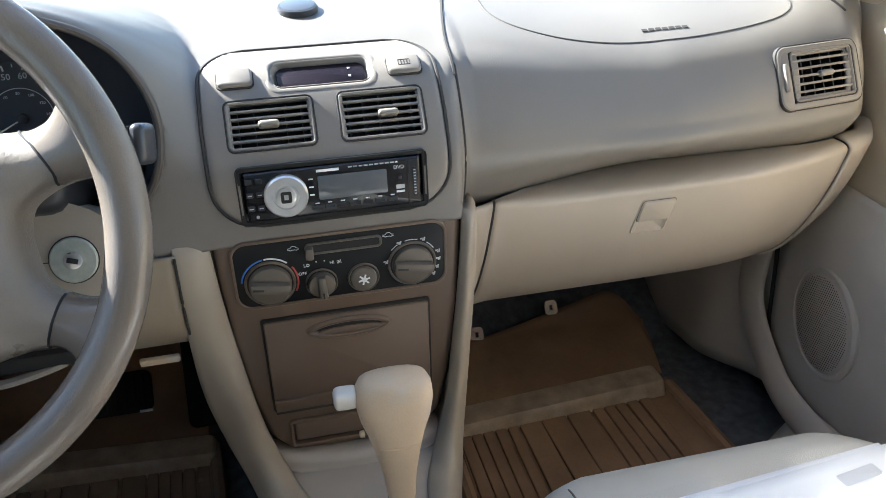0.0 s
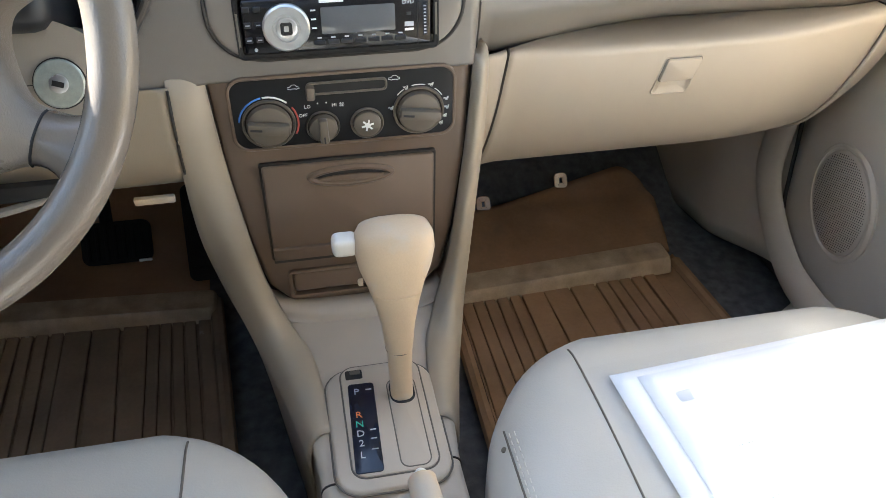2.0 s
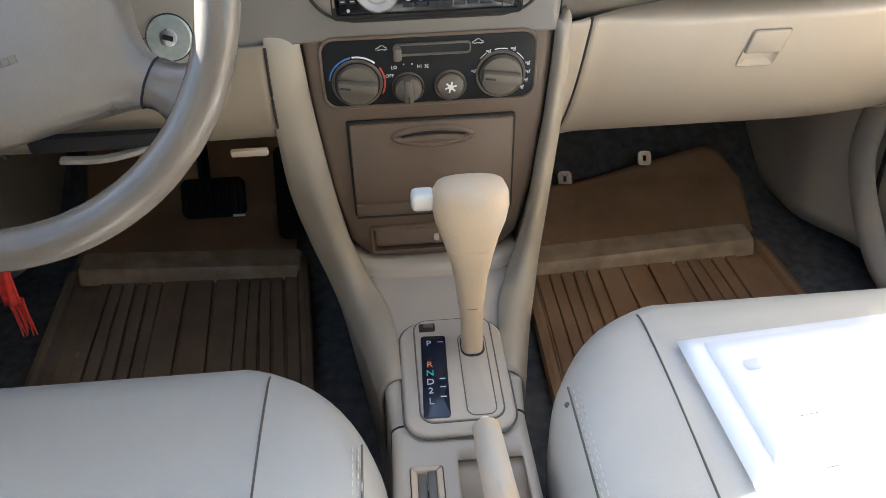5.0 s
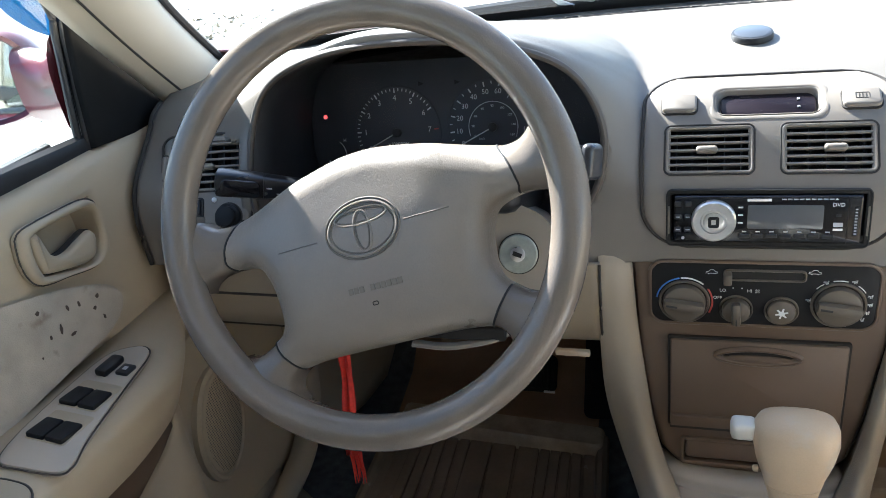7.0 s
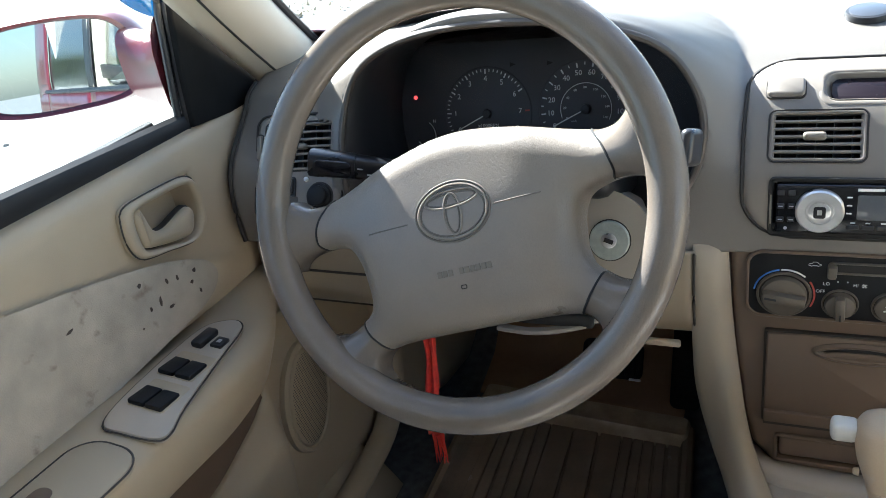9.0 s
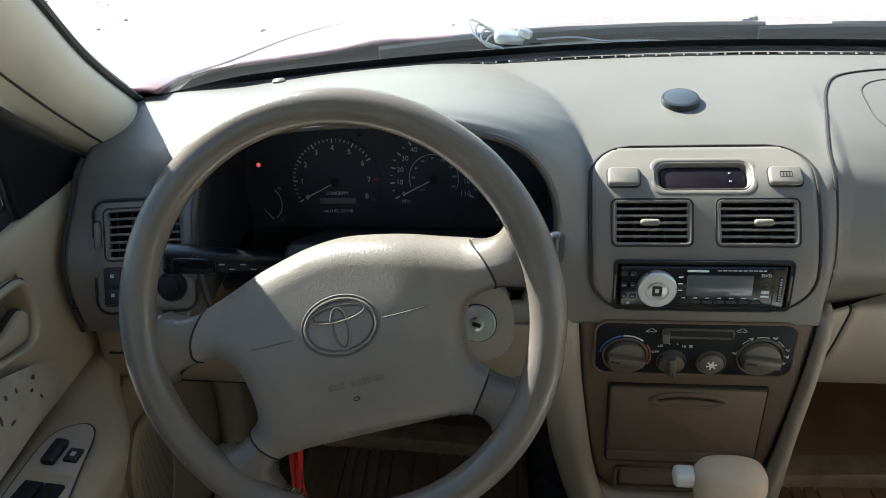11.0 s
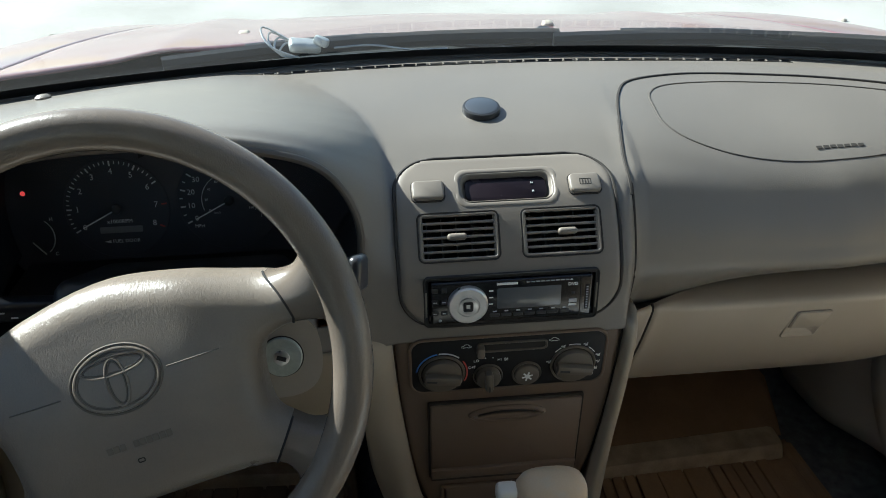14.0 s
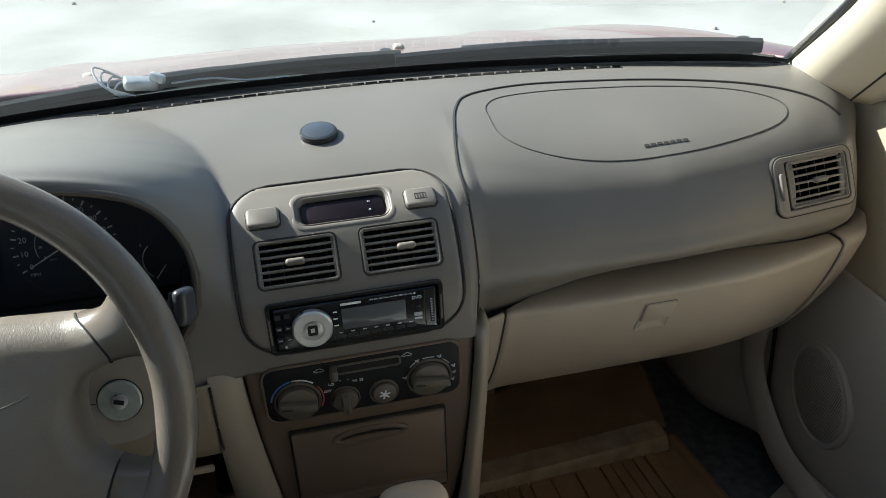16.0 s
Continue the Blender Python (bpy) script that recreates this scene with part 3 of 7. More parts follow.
HOLES = [(-0.0535, V_VENT, VENT_W, VENT_H), (0.0555, V_VENT, VENT_W, VENT_H), (0.0, V_RAD, 0.180, 0.053), (0.002, V_CLK - 0.003, 0.102, 0.040)]


def bez_half(v):
    """Half width of the bezel at v, with rounded corners."""
    r = 0.044
    w = BEZ_W - 0.004 * abs(v / BEZ_H - 0.5)
    if v < r:
        return w - r + math.sqrt(max(0.0, r * r - (r - v) ** 2))
    if v > BEZ_H - r:
        return w - r + math.sqrt(max(0.0, r * r - (v - BEZ_H + r) ** 2))
    return w


bez = dash
xs = sorted(set([round(v, 4) for v in lin(-0.708, 0.706, 283)] + [-0.664, -0.567, 0.567, 0.637, -0.115, 0.115]))
part("upper_pad", sheet(dash_pt, xs, sorted(lin(0, 1, 105) + lin(0.004, 0.09, 30)), dash_skip), DASH, dash, thick=0.003, smooth=60)

us = sorted(set([round(v, 4) for v in lin(-BEZ_W, BEZ_W, 60)] + [round(h[0] + k * h[2] / 2, 4) for h in HOLES for k in (-1, 1)]))
vs = sorted(set([round(v, 4) for v in lin(0, BEZ_H, 60)] + [round(h[1] + k * h[3] / 2, 4) for h in HOLES for k in (-1, 1)]))


def bez_fn(u, v):
    h = bez_half(v)
    x = max(-h, min(h, u))
    edge = min(h - abs(x), v, BEZ_H - v)
    return front_pt(x, v, 0.0035 * min(1.0, math.sqrt(max(0.0, edge) / 0.006)))


bm = sheet(bez_fn, us, vs, lambda u, v: any(abs(u - h[0]) < h[2] / 2 and abs(v - h[1]) < h[3] / 2 for h in HOLES) or abs(u) > bez_half(v) + 0.004)
bmesh.ops.remove_doubles(bm, verts=bm.verts[:], dist=1e-5)
part("center_bezel", bm, BEZEL, bez, "taupe center bezel", thick=0.003, smooth=50)
outl = [(-bez_half(v), v) for v in lin(0.0, BEZ_H, 60)] + [(bez_half(v), v) for v in lin(BEZ_H, 0.0, 60)]
part("bezel_seam", tube([front_pt(x, v, 0.0012) for x, v in outl], 0.0019, 6, closed=True), SEAM, bez)


def vent(parent, m, w, h, slats, wing, knob_x=0.0, depth=0.03):
    """Louvred air vent in local axes: frame, dark box, fins, slats and a thumb tab."""
    part("vent_frame", frame_ring(m, rrect(w + 0.005, h + 0.005, 0.006), 0.0035, 0.0018, base=-0.006, r=0.0012), BEZEL, parent)
    part("vent_shadow_gap", frame_ring(m, rrect(w + 0.008, h + 0.008, 0.0075), 0.0018, 0.0016, base=-0.004, r=0.0004), SEAM, parent)
    bm = bmesh.new()
    o = rrect(w, h, 0.003, 2)
    rings(bm, [[(x, y, z) for x, y in o] for z in (0.0, -depth)], cap0=False)
    bm.transform(m)
    part("vent_box", bm, DARK, parent, "black vent duct", thick=0.001)
    for i in range(wing):
        x = w * ((i + 0.5) / wing - 0.5)
        part("vent_fin", rbox(m @ T(x, 0, -0.017), 0.0016, h * 0.97, 0.016, 0), BLACK, parent)
    for i in range(slats - 1):
        y = h * ((i + 1) / slats - 0.5)
        part("vent_slat", rbox(m @ T(0, y, -0.0022), w * 0.998, 0.0030, 0.0045, 0.0013, 2), BEZEL, parent)
    for k in (-1, 1):
        part("vent_cheek", rbox(m @ T(k * (w / 2 - 0.0012), 0, -0.0028), 0.0026, h, 0.005, 0.0008, 1), BEZEL, parent)
    part("vent_tab", prism(m @ T(knob_x, 0, -0.001), rrect(0.0205, 0.0072, 0.0034), 0.0062, 0.0026, base=-0.002), BEZEL, parent)


for x in (-0.0535, 0.0555):
    vt = thing("center_air_vent", front_pt(x, V_VENT), "taupe center air vent with horizontal louvres", "air vent", "dash air vents")
    vent(vt, front_frame(x, V_VENT, 0.0025), VENT_W, VENT_H, 6, 5, -0.002 if x < 0 else 0.006)

# clock recess with a dark screen, hazard and defroster buttons
clk = thing("dash_clock", front_pt(0, V_CLK), "recessed digital clock with dark unlit screen", "clock")
m = front_frame(0.002, V_CLK - 0.003, 0.0025)
bm = bmesh.new()
rings(bm, [[front_pt(0.002 + x, V_CLK - 0.003 - y, off) for x, y in rrect(w, h, 0.0125, 6)] for w, h, off in ((0.1105, 0.0475, 0.0034), (0.1095, 0.0465, 0.0038), (0.1040, 0.0395, 0.0037), (0.1020, 0.0370, 0.0030), (0.1006, 0.0352, 0.0012), (0.1000, 0.0345, -0.001))], cap0=False, cap1=False)
part("clock_rim", bm, BEZEL, clk, smooth=70)
bm = bmesh.new()
rings(bm, [[(x, y, z) for x, y in rrect(w, h, 0.0115, 6)] for w, h, z in ((0.1004, 0.0350, -0.001), (0.098, 0.033, -0.003), (0.092, 0.030, -0.009), (0.090, 0.029, -0.010))], cap0=False)
bm.transform(m)
part("clock_recess", bm, BEZEL, clk, thick=0.001)
part("clock_screen", prism(m @ T(0.0, 0.0, -0.0075), rrect(0.089, 0.029, 0.009), 0.002), CLOCKLCD, clk, "dark glossy clock screen")
for k, s in enumerate("HM"):
    part("clock_mark", rbox(m @ T(0.0285, 0.0055 - 0.011 * k, -0.0050), 0.0028, 0.0028, 0.0006, 0), BLACK, clk)
    part("clock_letter", text(s, 0.0035, m @ T(0.0285, 0.0055 - 0.011 * k, -0.0046)), WHITE, clk)
for x, nm, lb in ((-0.0825, "hazard_button", "blank taupe push button on the center bezel"), (0.0855, "defroster_button", "taupe rear defroster push button")):
    b = thing(nm, front_pt(x, V_CLK), lb, "button")
    m = front_frame(x, V_CLK + 0.0005, 0.0032)
    part("button_gap", frame_ring(m, rrect(0.0365, 0.0255, 0.006), 0.002, 0.0012, base=-0.002, r=0.0003), SEAM, b)
    part("button_cap", prism(m, rrect(0.034, 0.023, 0.0055), 0.0055, 0.0022, base=-0.002), BEZEL, b)
    if x > 0:
        part("defroster_mark", frame_ring(m @ T(0, 0, 0.0054), rrect(0.0125, 0.0075, 0.001, 2), 0.0007, 0.0004, r=0.0001), SEAM, b)
        for i in range(3):
            part("defroster_mark", rbox(m @ T(-0.003 + 0.003 * i, -0.0005, 0.0057), 0.0008, 0.0055, 0.0004, 0), SEAM, b)

# ---- radio ----
M = front_frame(0.0, V_RAD, 0.0)
rad = thing("car_radio", M.translation, "black aftermarket car stereo with round silver volume dial", "car radio")
bm = bmesh.new()
rings(bm, [[(x, y, z) for x, y in rrect(0.184, 0.057, 0.004, 3)] for z in (0.004, -0.03)], cap0=False)
bm.transform(M)
part("radio_sleeve", bm, DARK, rad, thick=0.0015)
part("radio_lip", frame_ring(M, rrect(0.1855, 0.0585, 0.006), 0.0045, 0.0030, base=-0.01, r=0.001), DARK, rad)
part("radio_face", prism(M @ T(-0.0005, 0, 0), rrect(0.172, 0.0495, 0.003), 0.0075, 0.0025, base=-0.02), GLOSS_BLACK, rad)
part("face_split", rbox(M @ T(0.0725, 0, 0.0075), 0.0007, 0.048, 0.0006, 0), SEAM, rad)
part("dial", lathe(M @ T(-0.048, 0.0, 0.006), [(0.0212, 0.0), (0.0212, 0.007), (0.0195, 0.0088), (0.0125, 0.0088), (0.0118, 0.0078)], 48), SILVER, rad, "brushed silver volume dial")
part("dial_center", lathe(M @ T(-0.048, 0.0, 0.006), [(0.0098, 0.007), (0.0094, 0.0092), (0.0085, 0.0096)], 32), SILVER, rad)
part("dial_mark", frame_ring(M @ T(-0.048, 0, 0.0155), rrect(0.0105, 0.0115, 0.002, 3), 0.0032, 0.0006, r=0.0001), DARK, rad)
part("radio_screen", prism(M @ T(0.0175, 0.003, 0.0072), rrect(0.068, 0.0245, 0.0015, 2), 0.0009, 0.0003), LCD, rad, "glossy grey radio display")
part("brand_bar", rbox(M @ T(-0.006, 0.0205, 0.0077), 0.022, 0.0026, 0.0004, 0), WHITE, rad)
for i in range(9):
    part("print_bar", rbox(M @ T(0.016 + 0.0052 * i, 0.0212, 0.0076), 0.0038, 0.0013, 0.0003, 0), GREYPRINT, rad)
part("disc_letters", text("DVD", 0.0052, M @ T(0.064, 0.0155, 0.0077)), WHITE, rad)
part("eject_mark", prism(M @ T(0.062, 0.0215, 0.0075), [(-0.0016, -0.001), (0.0016, -0.001), (0, 0.0012)], 0.0005, 0.0001), WHITE, rad)
part("print_block", rbox(M @ T(0.0645, -0.0045, 0.0077), 0.0085, 0.0042, 0.0004, 0), GREYPRINT, rad)
part("print_block", rbox(M @ T(0.0645, -0.0095, 0.0077), 0.0085, 0.0022, 0.0004, 0), WHITE, rad)
part("red_button", rbox(M @ T(0.0645, 0.005, 0.0077), 0.004, 0.003, 0.001, 0.0005), BLACK, rad)
part("card_slot", rbox(M @ T(0.0795, -0.001, 0.0073), 0.0042, 0.03, 0.0012, 0.0006), PANELGREY, rad)
for i in range(9):
    part("slot_mark", rbox(M @ T(0.0795, -0.0135 + 0.0031 * i, 0.0082), 0.0022, 0.0012, 0.0004, 0), GREYPRINT, rad)
for i in range(7):
    x = -0.019 + 0.0125 * i
    part("radio_button", rbox(M @ T(x, -0.0165, 0.0078), 0.0108, 0.0044, 0.0018, 0.0008, 1), BLACK, rad)
    part("button_mark", rbox(M @ T(x, -0.0122, 0.0077), 0.004, 0.0012, 0.0004, 0), GREYPRINT, rad)
for i in range(3):
    for j in range(3):
        if i == 2 and j < 2:
            continue
        x, y = -0.082 + 0.0095 * i, 0.0165 - 0.0135 * j
        part("radio_button", rbox(M @ T(x, y, 0.0076), 0.0068, 0.0055, 0.002, 0.0008, 1), BLACK, rad)
        if j:
            part("button_mark", rbox(M @ T(x, y, 0.0088), 0.004, 0.001, 0.0004, 0), GREYPRINT, rad)
for i in range(3):
    part("button_mark", rbox(M @ T(-0.023, 0.013 - 0.008 * i, 0.0077), 0.0045, 0.0014, 0.0004, 0), WHITE, rad)
part("key_hole", lathe(M @ T(-0.077, -0.0195, 0.0072), [(0.0017, 0), (0.0016, 0.001)], 12), GREYPRINT, rad)

# ---- lower centre stack ----


def stack_half(z):
    """Half width of the lower stack face at height z."""
    return float(np.interp(z, [0.40, 0.417, 0.446, 0.505, 0.60, 0.70, 0.72], [0.06, 0.078, 0.100, 0.113, 0.124, 0.129, 0.129]))


def stack_y(z):
    return float(np.interp(z, [0.40, 0.45, 0.70], [0.012, 0.004, 0.002]))


stk = thing("lower_center_stack", (0, 0.05, 0.41), "brown plastic lower center stack panel", "dash panel")
ASH = (0.0, 0.5485, 0.180, 0.121)
COIN = (0.0, 0.447, 0.150, 0.036)
us = sorted(set(lin(-1, 1, 61)))


def stack_fn(u, z):
    h = stack_half(z)
    e = 1 - abs(u)
    return Vector((u * h, stack_y(z) + 0.006 * (1 - min(1.0, e / 0.06)) ** 2, z))


zs = sorted(set(lin(0.412, 0.704, 60) + [COIN[1] - COIN[3] / 2, COIN[1] + COIN[3] / 2, ASH[1] - ASH[3] / 2, ASH[1] + ASH[3] / 2]))
part("stack_face", sheet(stack_fn, us, zs, lambda u, z: any(abs(u * stack_half(z) - h[0]) < h[2] / 2 - 0.003 and abs(z - h[1]) < h[3] / 2 for h in (ASH, COIN))), STACK, stk, thick=0.003, smooth=60)
part("stack_gap", tube([Vector((k * stack_half(z) * 1.0, stack_y(z) + 0.005, z)) for k, zz in ((-1, lin(0.704, 0.412, 30)),) for z in zz], 0.0016, 6), SEAM, stk)
part("stack_gap", tube([Vector((stack_half(z), stack_y(z) + 0.005, z)) for z in lin(0.704, 0.412, 30)], 0.0016, 6), SEAM, stk)


def face(x, z, y=0.0):
    """A pose on an upright face that looks backwards."""
    return axes((x, y, z), (1, 0, 0), (0, 0, 1))


# climate control panel
clim = thing("climate_control_panel", (0, 0.0, 0.63), "dark grey heater control panel with three round knobs", "control panel")
P = face(0.0, 0.6665, 0.0)
part("panel_rim", frame_ring(P, rrect(0.2235, 0.0795, 0.017, 8), 0.0035, 0.0025, base=-0.003, r=0.001), STACK, clim)
part("panel_face", prism(P, rrect(0.2175, 0.0735, 0.0145, 8), 0.0012, 0.0004, base=-0.002), PANELGREY, clim)


def dial(x, y, r, rot, mk, narrow=False):
    m = P @ T(x, y, 0.001)
    k = part("knob_ring", lathe(m, [(r * 1.16, 0), (r * 1.16, 0.002), (r * 1.12, 0.003), (r * 1.06, 0.0026), (r * 1.05, 0.0012)], 40), KNOB, clim)
    part("knob_gap", lathe(m, [(r * 1.05, 0.0), (r * 1.05, 0.0014), (r * 0.9, 0.0014)], 40), SEAM, clim)
    k = part("knob", lathe(m, [(r * 0.97, 0.0), (r * 0.96, 0.006), (r * 0.92, 0.0076), (r * 0.86, 0.008)], 40), KNOB, clim, "olive grey ribbed control knob")
    mr = m @ pose(0, 0, 0, 0, 0, rot)
    part("knob_grip", rbox(mr @ T(0, 0, 0.0105), r * 1.84, r * (0.62 if narrow else 0.5), 0.010, 0.0028), KNOB, k)
    part("knob_pointer", rbox(mr @ T(-r * 0.55, 0, 0.0157), r * 0.5, r * 0.1, 0.0005, 0), WHITE if mk else BLACK, k)


dial(-0.075, -0.0105, 0.0225, -8, False)
dial(0.0735, -0.0085, 0.0225, -8, False)
dial(-0.023, -0.0178, 0.0145, 92, False, True)
m = P @ T(0.021, -0.0178, 0.001)
ac = part("ac_button", lathe(m, [(0.0168, 0), (0.0168, 0.002), (0.016, 0.003), (0.0148, 0.0024), (0.0142, 0.0010), (0.0138, 0.0010), (0.0135, 0.005), (0.0115, 0.0062)], 36), KNOB, clim)
part("button_gap", frame_ring(m @ T(0, 0, 0.0008), ellipse(0.0147, 0.0147), 0.0012, 0.0008, r=0.0002), SEAM, clim)
for a in range(0, 180, 60):
    part("snow_mark", rbox(m @ T(0, 0, 0.007) @ pose(0, 0, 0, 0, 0, a + 15), 0.0125, 0.0018, 0.0004, 0), WHITE, ac)
part("snow_mark", lathe(m @ T(0, 0, 0.0068), [(0.003, 0), (0.0029, 0.0006)], 10), WHITE, ac)
part("slider_slot", frame_ring(P @ T(0.003, 0.0235, 0.0008), rrect(0.079, 0.0135, 0.005), 0.0022, 0.003, r=0.001), KNOB, clim)
part("slider_groove", rbox(P @ T(0.003, 0.0235, 0.0014), 0.0745, 0.0092, 0.0008, 0), DARK, clim)
part("slider_knob", rbox(P @ T(-0.0325, 0.0215, 0.006), 0.0085, 0.014, 0.011, 0.0025), KNOB, clim)


def arc_mark(x, y, r, a0, a1, w, material, nm="print_arc"):
    pts = [(r * math.cos(radians(a)), r * math.sin(radians(a))) for a in lin(a0, a1, 14)]
    bm = bmesh.new()
    vo = [bm.verts.new((px * (1 + w / r / 2), py * (1 + w / r / 2), 0)) for px, py in pts]
    vi = [bm.verts.new((px * (1 - w / r / 2), py * (1 - w / r / 2), 0)) for px, py in pts]
    for i in range(13):
        bm.faces.new((vo[i], vo[i + 1], vi[i + 1], vi[i]))
    bm.transform(P @ T(x, y, 0.0015))
    part(nm, bm, material, clim, thick=0.0002)


arc_mark(-0.075, -0.0105, 0.0285, 100, 172, 0.0018, BLUE)
arc_mark(-0.075, -0.0105, 0.0285, 48, 97, 0.0018, WHITE)
arc_mark(-0.075, -0.0105, 0.0285, -28, 34, 0.0018, REDP)
arc_mark(0.0735, -0.0085, 0.0278, 76, 104, 0.001, WHITE)
arc_mark(0.0735, -0.0085, 0.0278, 122, 140, 0.001, WHITE)
arc_mark(0.0735, -0.0085, 0.0278, 32, 54, 0.001, WHITE)
for s, x, y in (("OFF", -0.0415, -0.0045), ("LO", -0.0365, 0.0045), ("HI", -0.0105, 0.0045)):
    part("print_letters", text(s, 0.005, P @ T(x, y, 0.0015)), WHITE, clim)
for x, y in ((-0.0265, 0.0075), (-0.018, 0.0075)):
    part("print_dot", lathe(P @ T(x, y, 0.0012), [(0.0008, 0), (0.0007, 0.0004)], 8), WHITE, clim)
for x, y, k in ((-0.048, 0.025, 0), (0.0495, 0.027, 0), (-0.003, 0.0045, 1), (0.0455, -0.0045, 1), (0.0605, 0.0165, 1), (0.086, 0.018, 1), (0.1015, 0.0015, 1), (0.102, -0.008, 1), (0.1, -0.0175, 1), (0.096, -0.0255, 1)):
    w = 0.0048 if k else 0.0115
    q = P @ T(x, y, 0.0015)
    if not k:
        line = [(-0.5, 0), (-0.46, 0.14), (-0.25, 0.17), (-0.12, 0.34), (0.16, 0.34), (0.3, 0.17), (0.47, 0.12), (0.5, 0), (0.32, -0.02), (0.26, -0.1), (0.18, -0.02), (-0.18, -0.02), (-0.26, -0.1), (-0.32, -0.02)]
    elif x < 0.01:
        line = [(0.5 * c * (1.0 if i % 3 else 0.2), 0.5 * s * (1.0 if i % 3 else 0.2)) for i in range(12) for c, s in ((math.cos(i * math.pi / 6), math.sin(i * math.pi / 6)),)]
    else:
        line = [(-0.5, 0.1), (-0.1, 0.1), (-0.02, -0.3), (0.4, -0.3), (0.5, 0.5), (0.36, 0.5), (0.26, -0.1), (0.1, -0.1), (0.08, 0.3), (-0.5, 0.3)]
    part("print_symbol", tube([q @ Vector((w * a, w * b, 0)) for a, b in line], 0.00035, 4, closed=True), WHITE, clim)

# ashtray and cup holder drawer with an oval grip, narrow coin tray under it
ash = thing("ashtray_drawer", (0, 0.0, 0.51), "brown plastic pull-out ashtray drawer with oval grip", "drawer")
A = face(ASH[0], ASH[1], 0.0)
part("drawer_gap", frame_ring(A, rrect(ASH[2] + 0.003, ASH[3] + 0.003, 0.003), 0.0035, 0.0015, base=-0.006, r=0.0004), SEAM, ash)
part("drawer_front", prism(A, rrect(ASH[2] - 0.002, ASH[3] - 0.002, 0.003), 0.0045, 0.0015, base=-0.02), STACK, ash)
part("ledge_gap", rbox(A @ T(0, -0.0605, 0.004), ASH[2] - 0.002, 0.003, 0.006, 0), SEAM, ash)
part("drawer_ledge", rbox(A @ T(0, -0.0515, 0.0052) @ pose(0, 0, 0, 7), ASH[2] - 0.003, 0.0175, 0.005, 0.001), STACK, ash)
grip = part("grip_rim", frame_ring(A @ T(0.001, 0.0430, 0.004), ellipse(0.0455, 0.0128), 0.0065, 0.0045, r=0.0022), STACK, ash)
# flat near-black oval that draws the shade in the grip
part("grip_hollow_shade", prism(A @ T(0.001, 0.0450, 0.0045), ellipse(0.038, 0.0062), 0.0008, 0.0003), DARK, grip)
part("grip_lip", prism(A @ T(0.001, 0.0390, 0.0045), ellipse(0.037, 0.0058), 0.003, 0.0014), STACK, ash)
coin = thing("coin_tray", (0, 0.0, 0.43), "shallow open coin tray in the lower stack", "tray")
B = face(COIN[0], COIN[1], 0.002)
part("tray_rim", frame_ring(B, rrect(COIN[2] + 0.004, COIN[3] + 0.004, 0.006), 0.004, 0.0025, base=-0.004, r=0.001), STACK, coin)
bm = bmesh.new()
rings(bm, [[(x, y, z) for x, y in rrect(COIN[2], COIN[3], 0.006, 3)] for z in (0.0, -0.035)], cap0=False)
bm.transform(B)
# tray inside near black, the shade of the recess put into its colour
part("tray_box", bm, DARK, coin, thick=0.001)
part("tray_front", rbox(B @ T(0, COIN[3] * 0.10, -0.002) @ pose(0, 0, 0, -8), COIN[2] - 0.006, COIN[3] * 0.72, 0.012, 0.005, 3), STACK, coin)

# ---- instruments ----
clu = thing("instrument_cluster", (-0.37, 0.165, 0.72), "black instrument cluster with tachometer and speedometer", "instrument cluster")
G = axes((-0.364, 0.168, 0.805), (1, 0, 0), (0, 0.25, 1))


def gp(x, z, h=0.0):
    return G @ T(x + 0.37, z - 0.80, h)


part("cluster_face", prism(gp(-0.36, 0.797), rrect(0.408, 0.165, 0.02), 0.001, 0.0003, base=-0.004), GAUGE, clu)


def gauge(cx, cz, r, names, a0, step, ticks, needle, nsize, red=0):
    g = part("gauge_disc", lathe(gp(cx, cz, 0.001), [(r * 1.12, 0), (r * 1.1, 0.001)], 48), GAUGE, clu)
    for i, s in enumerate(names):
        a = radians(a0 - step * i)
        if s:
            part("gauge_number", text(s, nsize, gp(cx + r * 0.83 * math.cos(a), cz + r * 0.83 * math.sin(a), 0.0024)), WHITE, g)
    n = (len(names) - 1) * ticks
    for i in range(n + 1):
        a = a0 - step * i / ticks
        big = i % ticks == 0
        ln = 0.006 if big else 0.0035
        late = red and i > red * ticks
        if late and not big:
            continue
        part("gauge_tick", rbox(gp(cx, cz, 0.0022) @ pose(0, 0, 0, 0, 0, a) @ T(r * 1.06 - ln / 2, 0), ln, 0.0018 if big else 0.0011, 0.0004, 0), REDP if late else WHITE, g)
    part("gauge_needle", rbox(gp(cx, cz, 0.006) @ pose(0, 0, 0, 0, 0, needle) @ T(r * 0.42, 0), r * 0.86, 0.0016, 0.0012, 0.0004, 1), WHITE, g)
    part("needle_hub", lathe(gp(cx, cz, 0.004), [(0.006, 0), (0.0055, 0.003), (0.004, 0.0036)], 24), BLACK, g)
    return g


gauge(-0.4412, 0.7895, 0.0533, [str(i) for i in range(9)], 208, 29.2, 5, 207, 0.0098, 6)
SX, SZ = -0.3133, 0.793
sg = gauge(SX, SZ, 0.0533, ["0"] + [str(10 * i) for i in range(1, 12)], 207, 21.2, 2, 207, 0.0092)
ring = [gp(SX + 0.0315 * math.cos(radians(a)), SZ + 0.0315 * math.sin(radians(a)), 0.0022).translation for a in lin(-25, 200, 40)]
part("gauge_ring", tube(ring, 0.0005, 4), WHITE, sg)
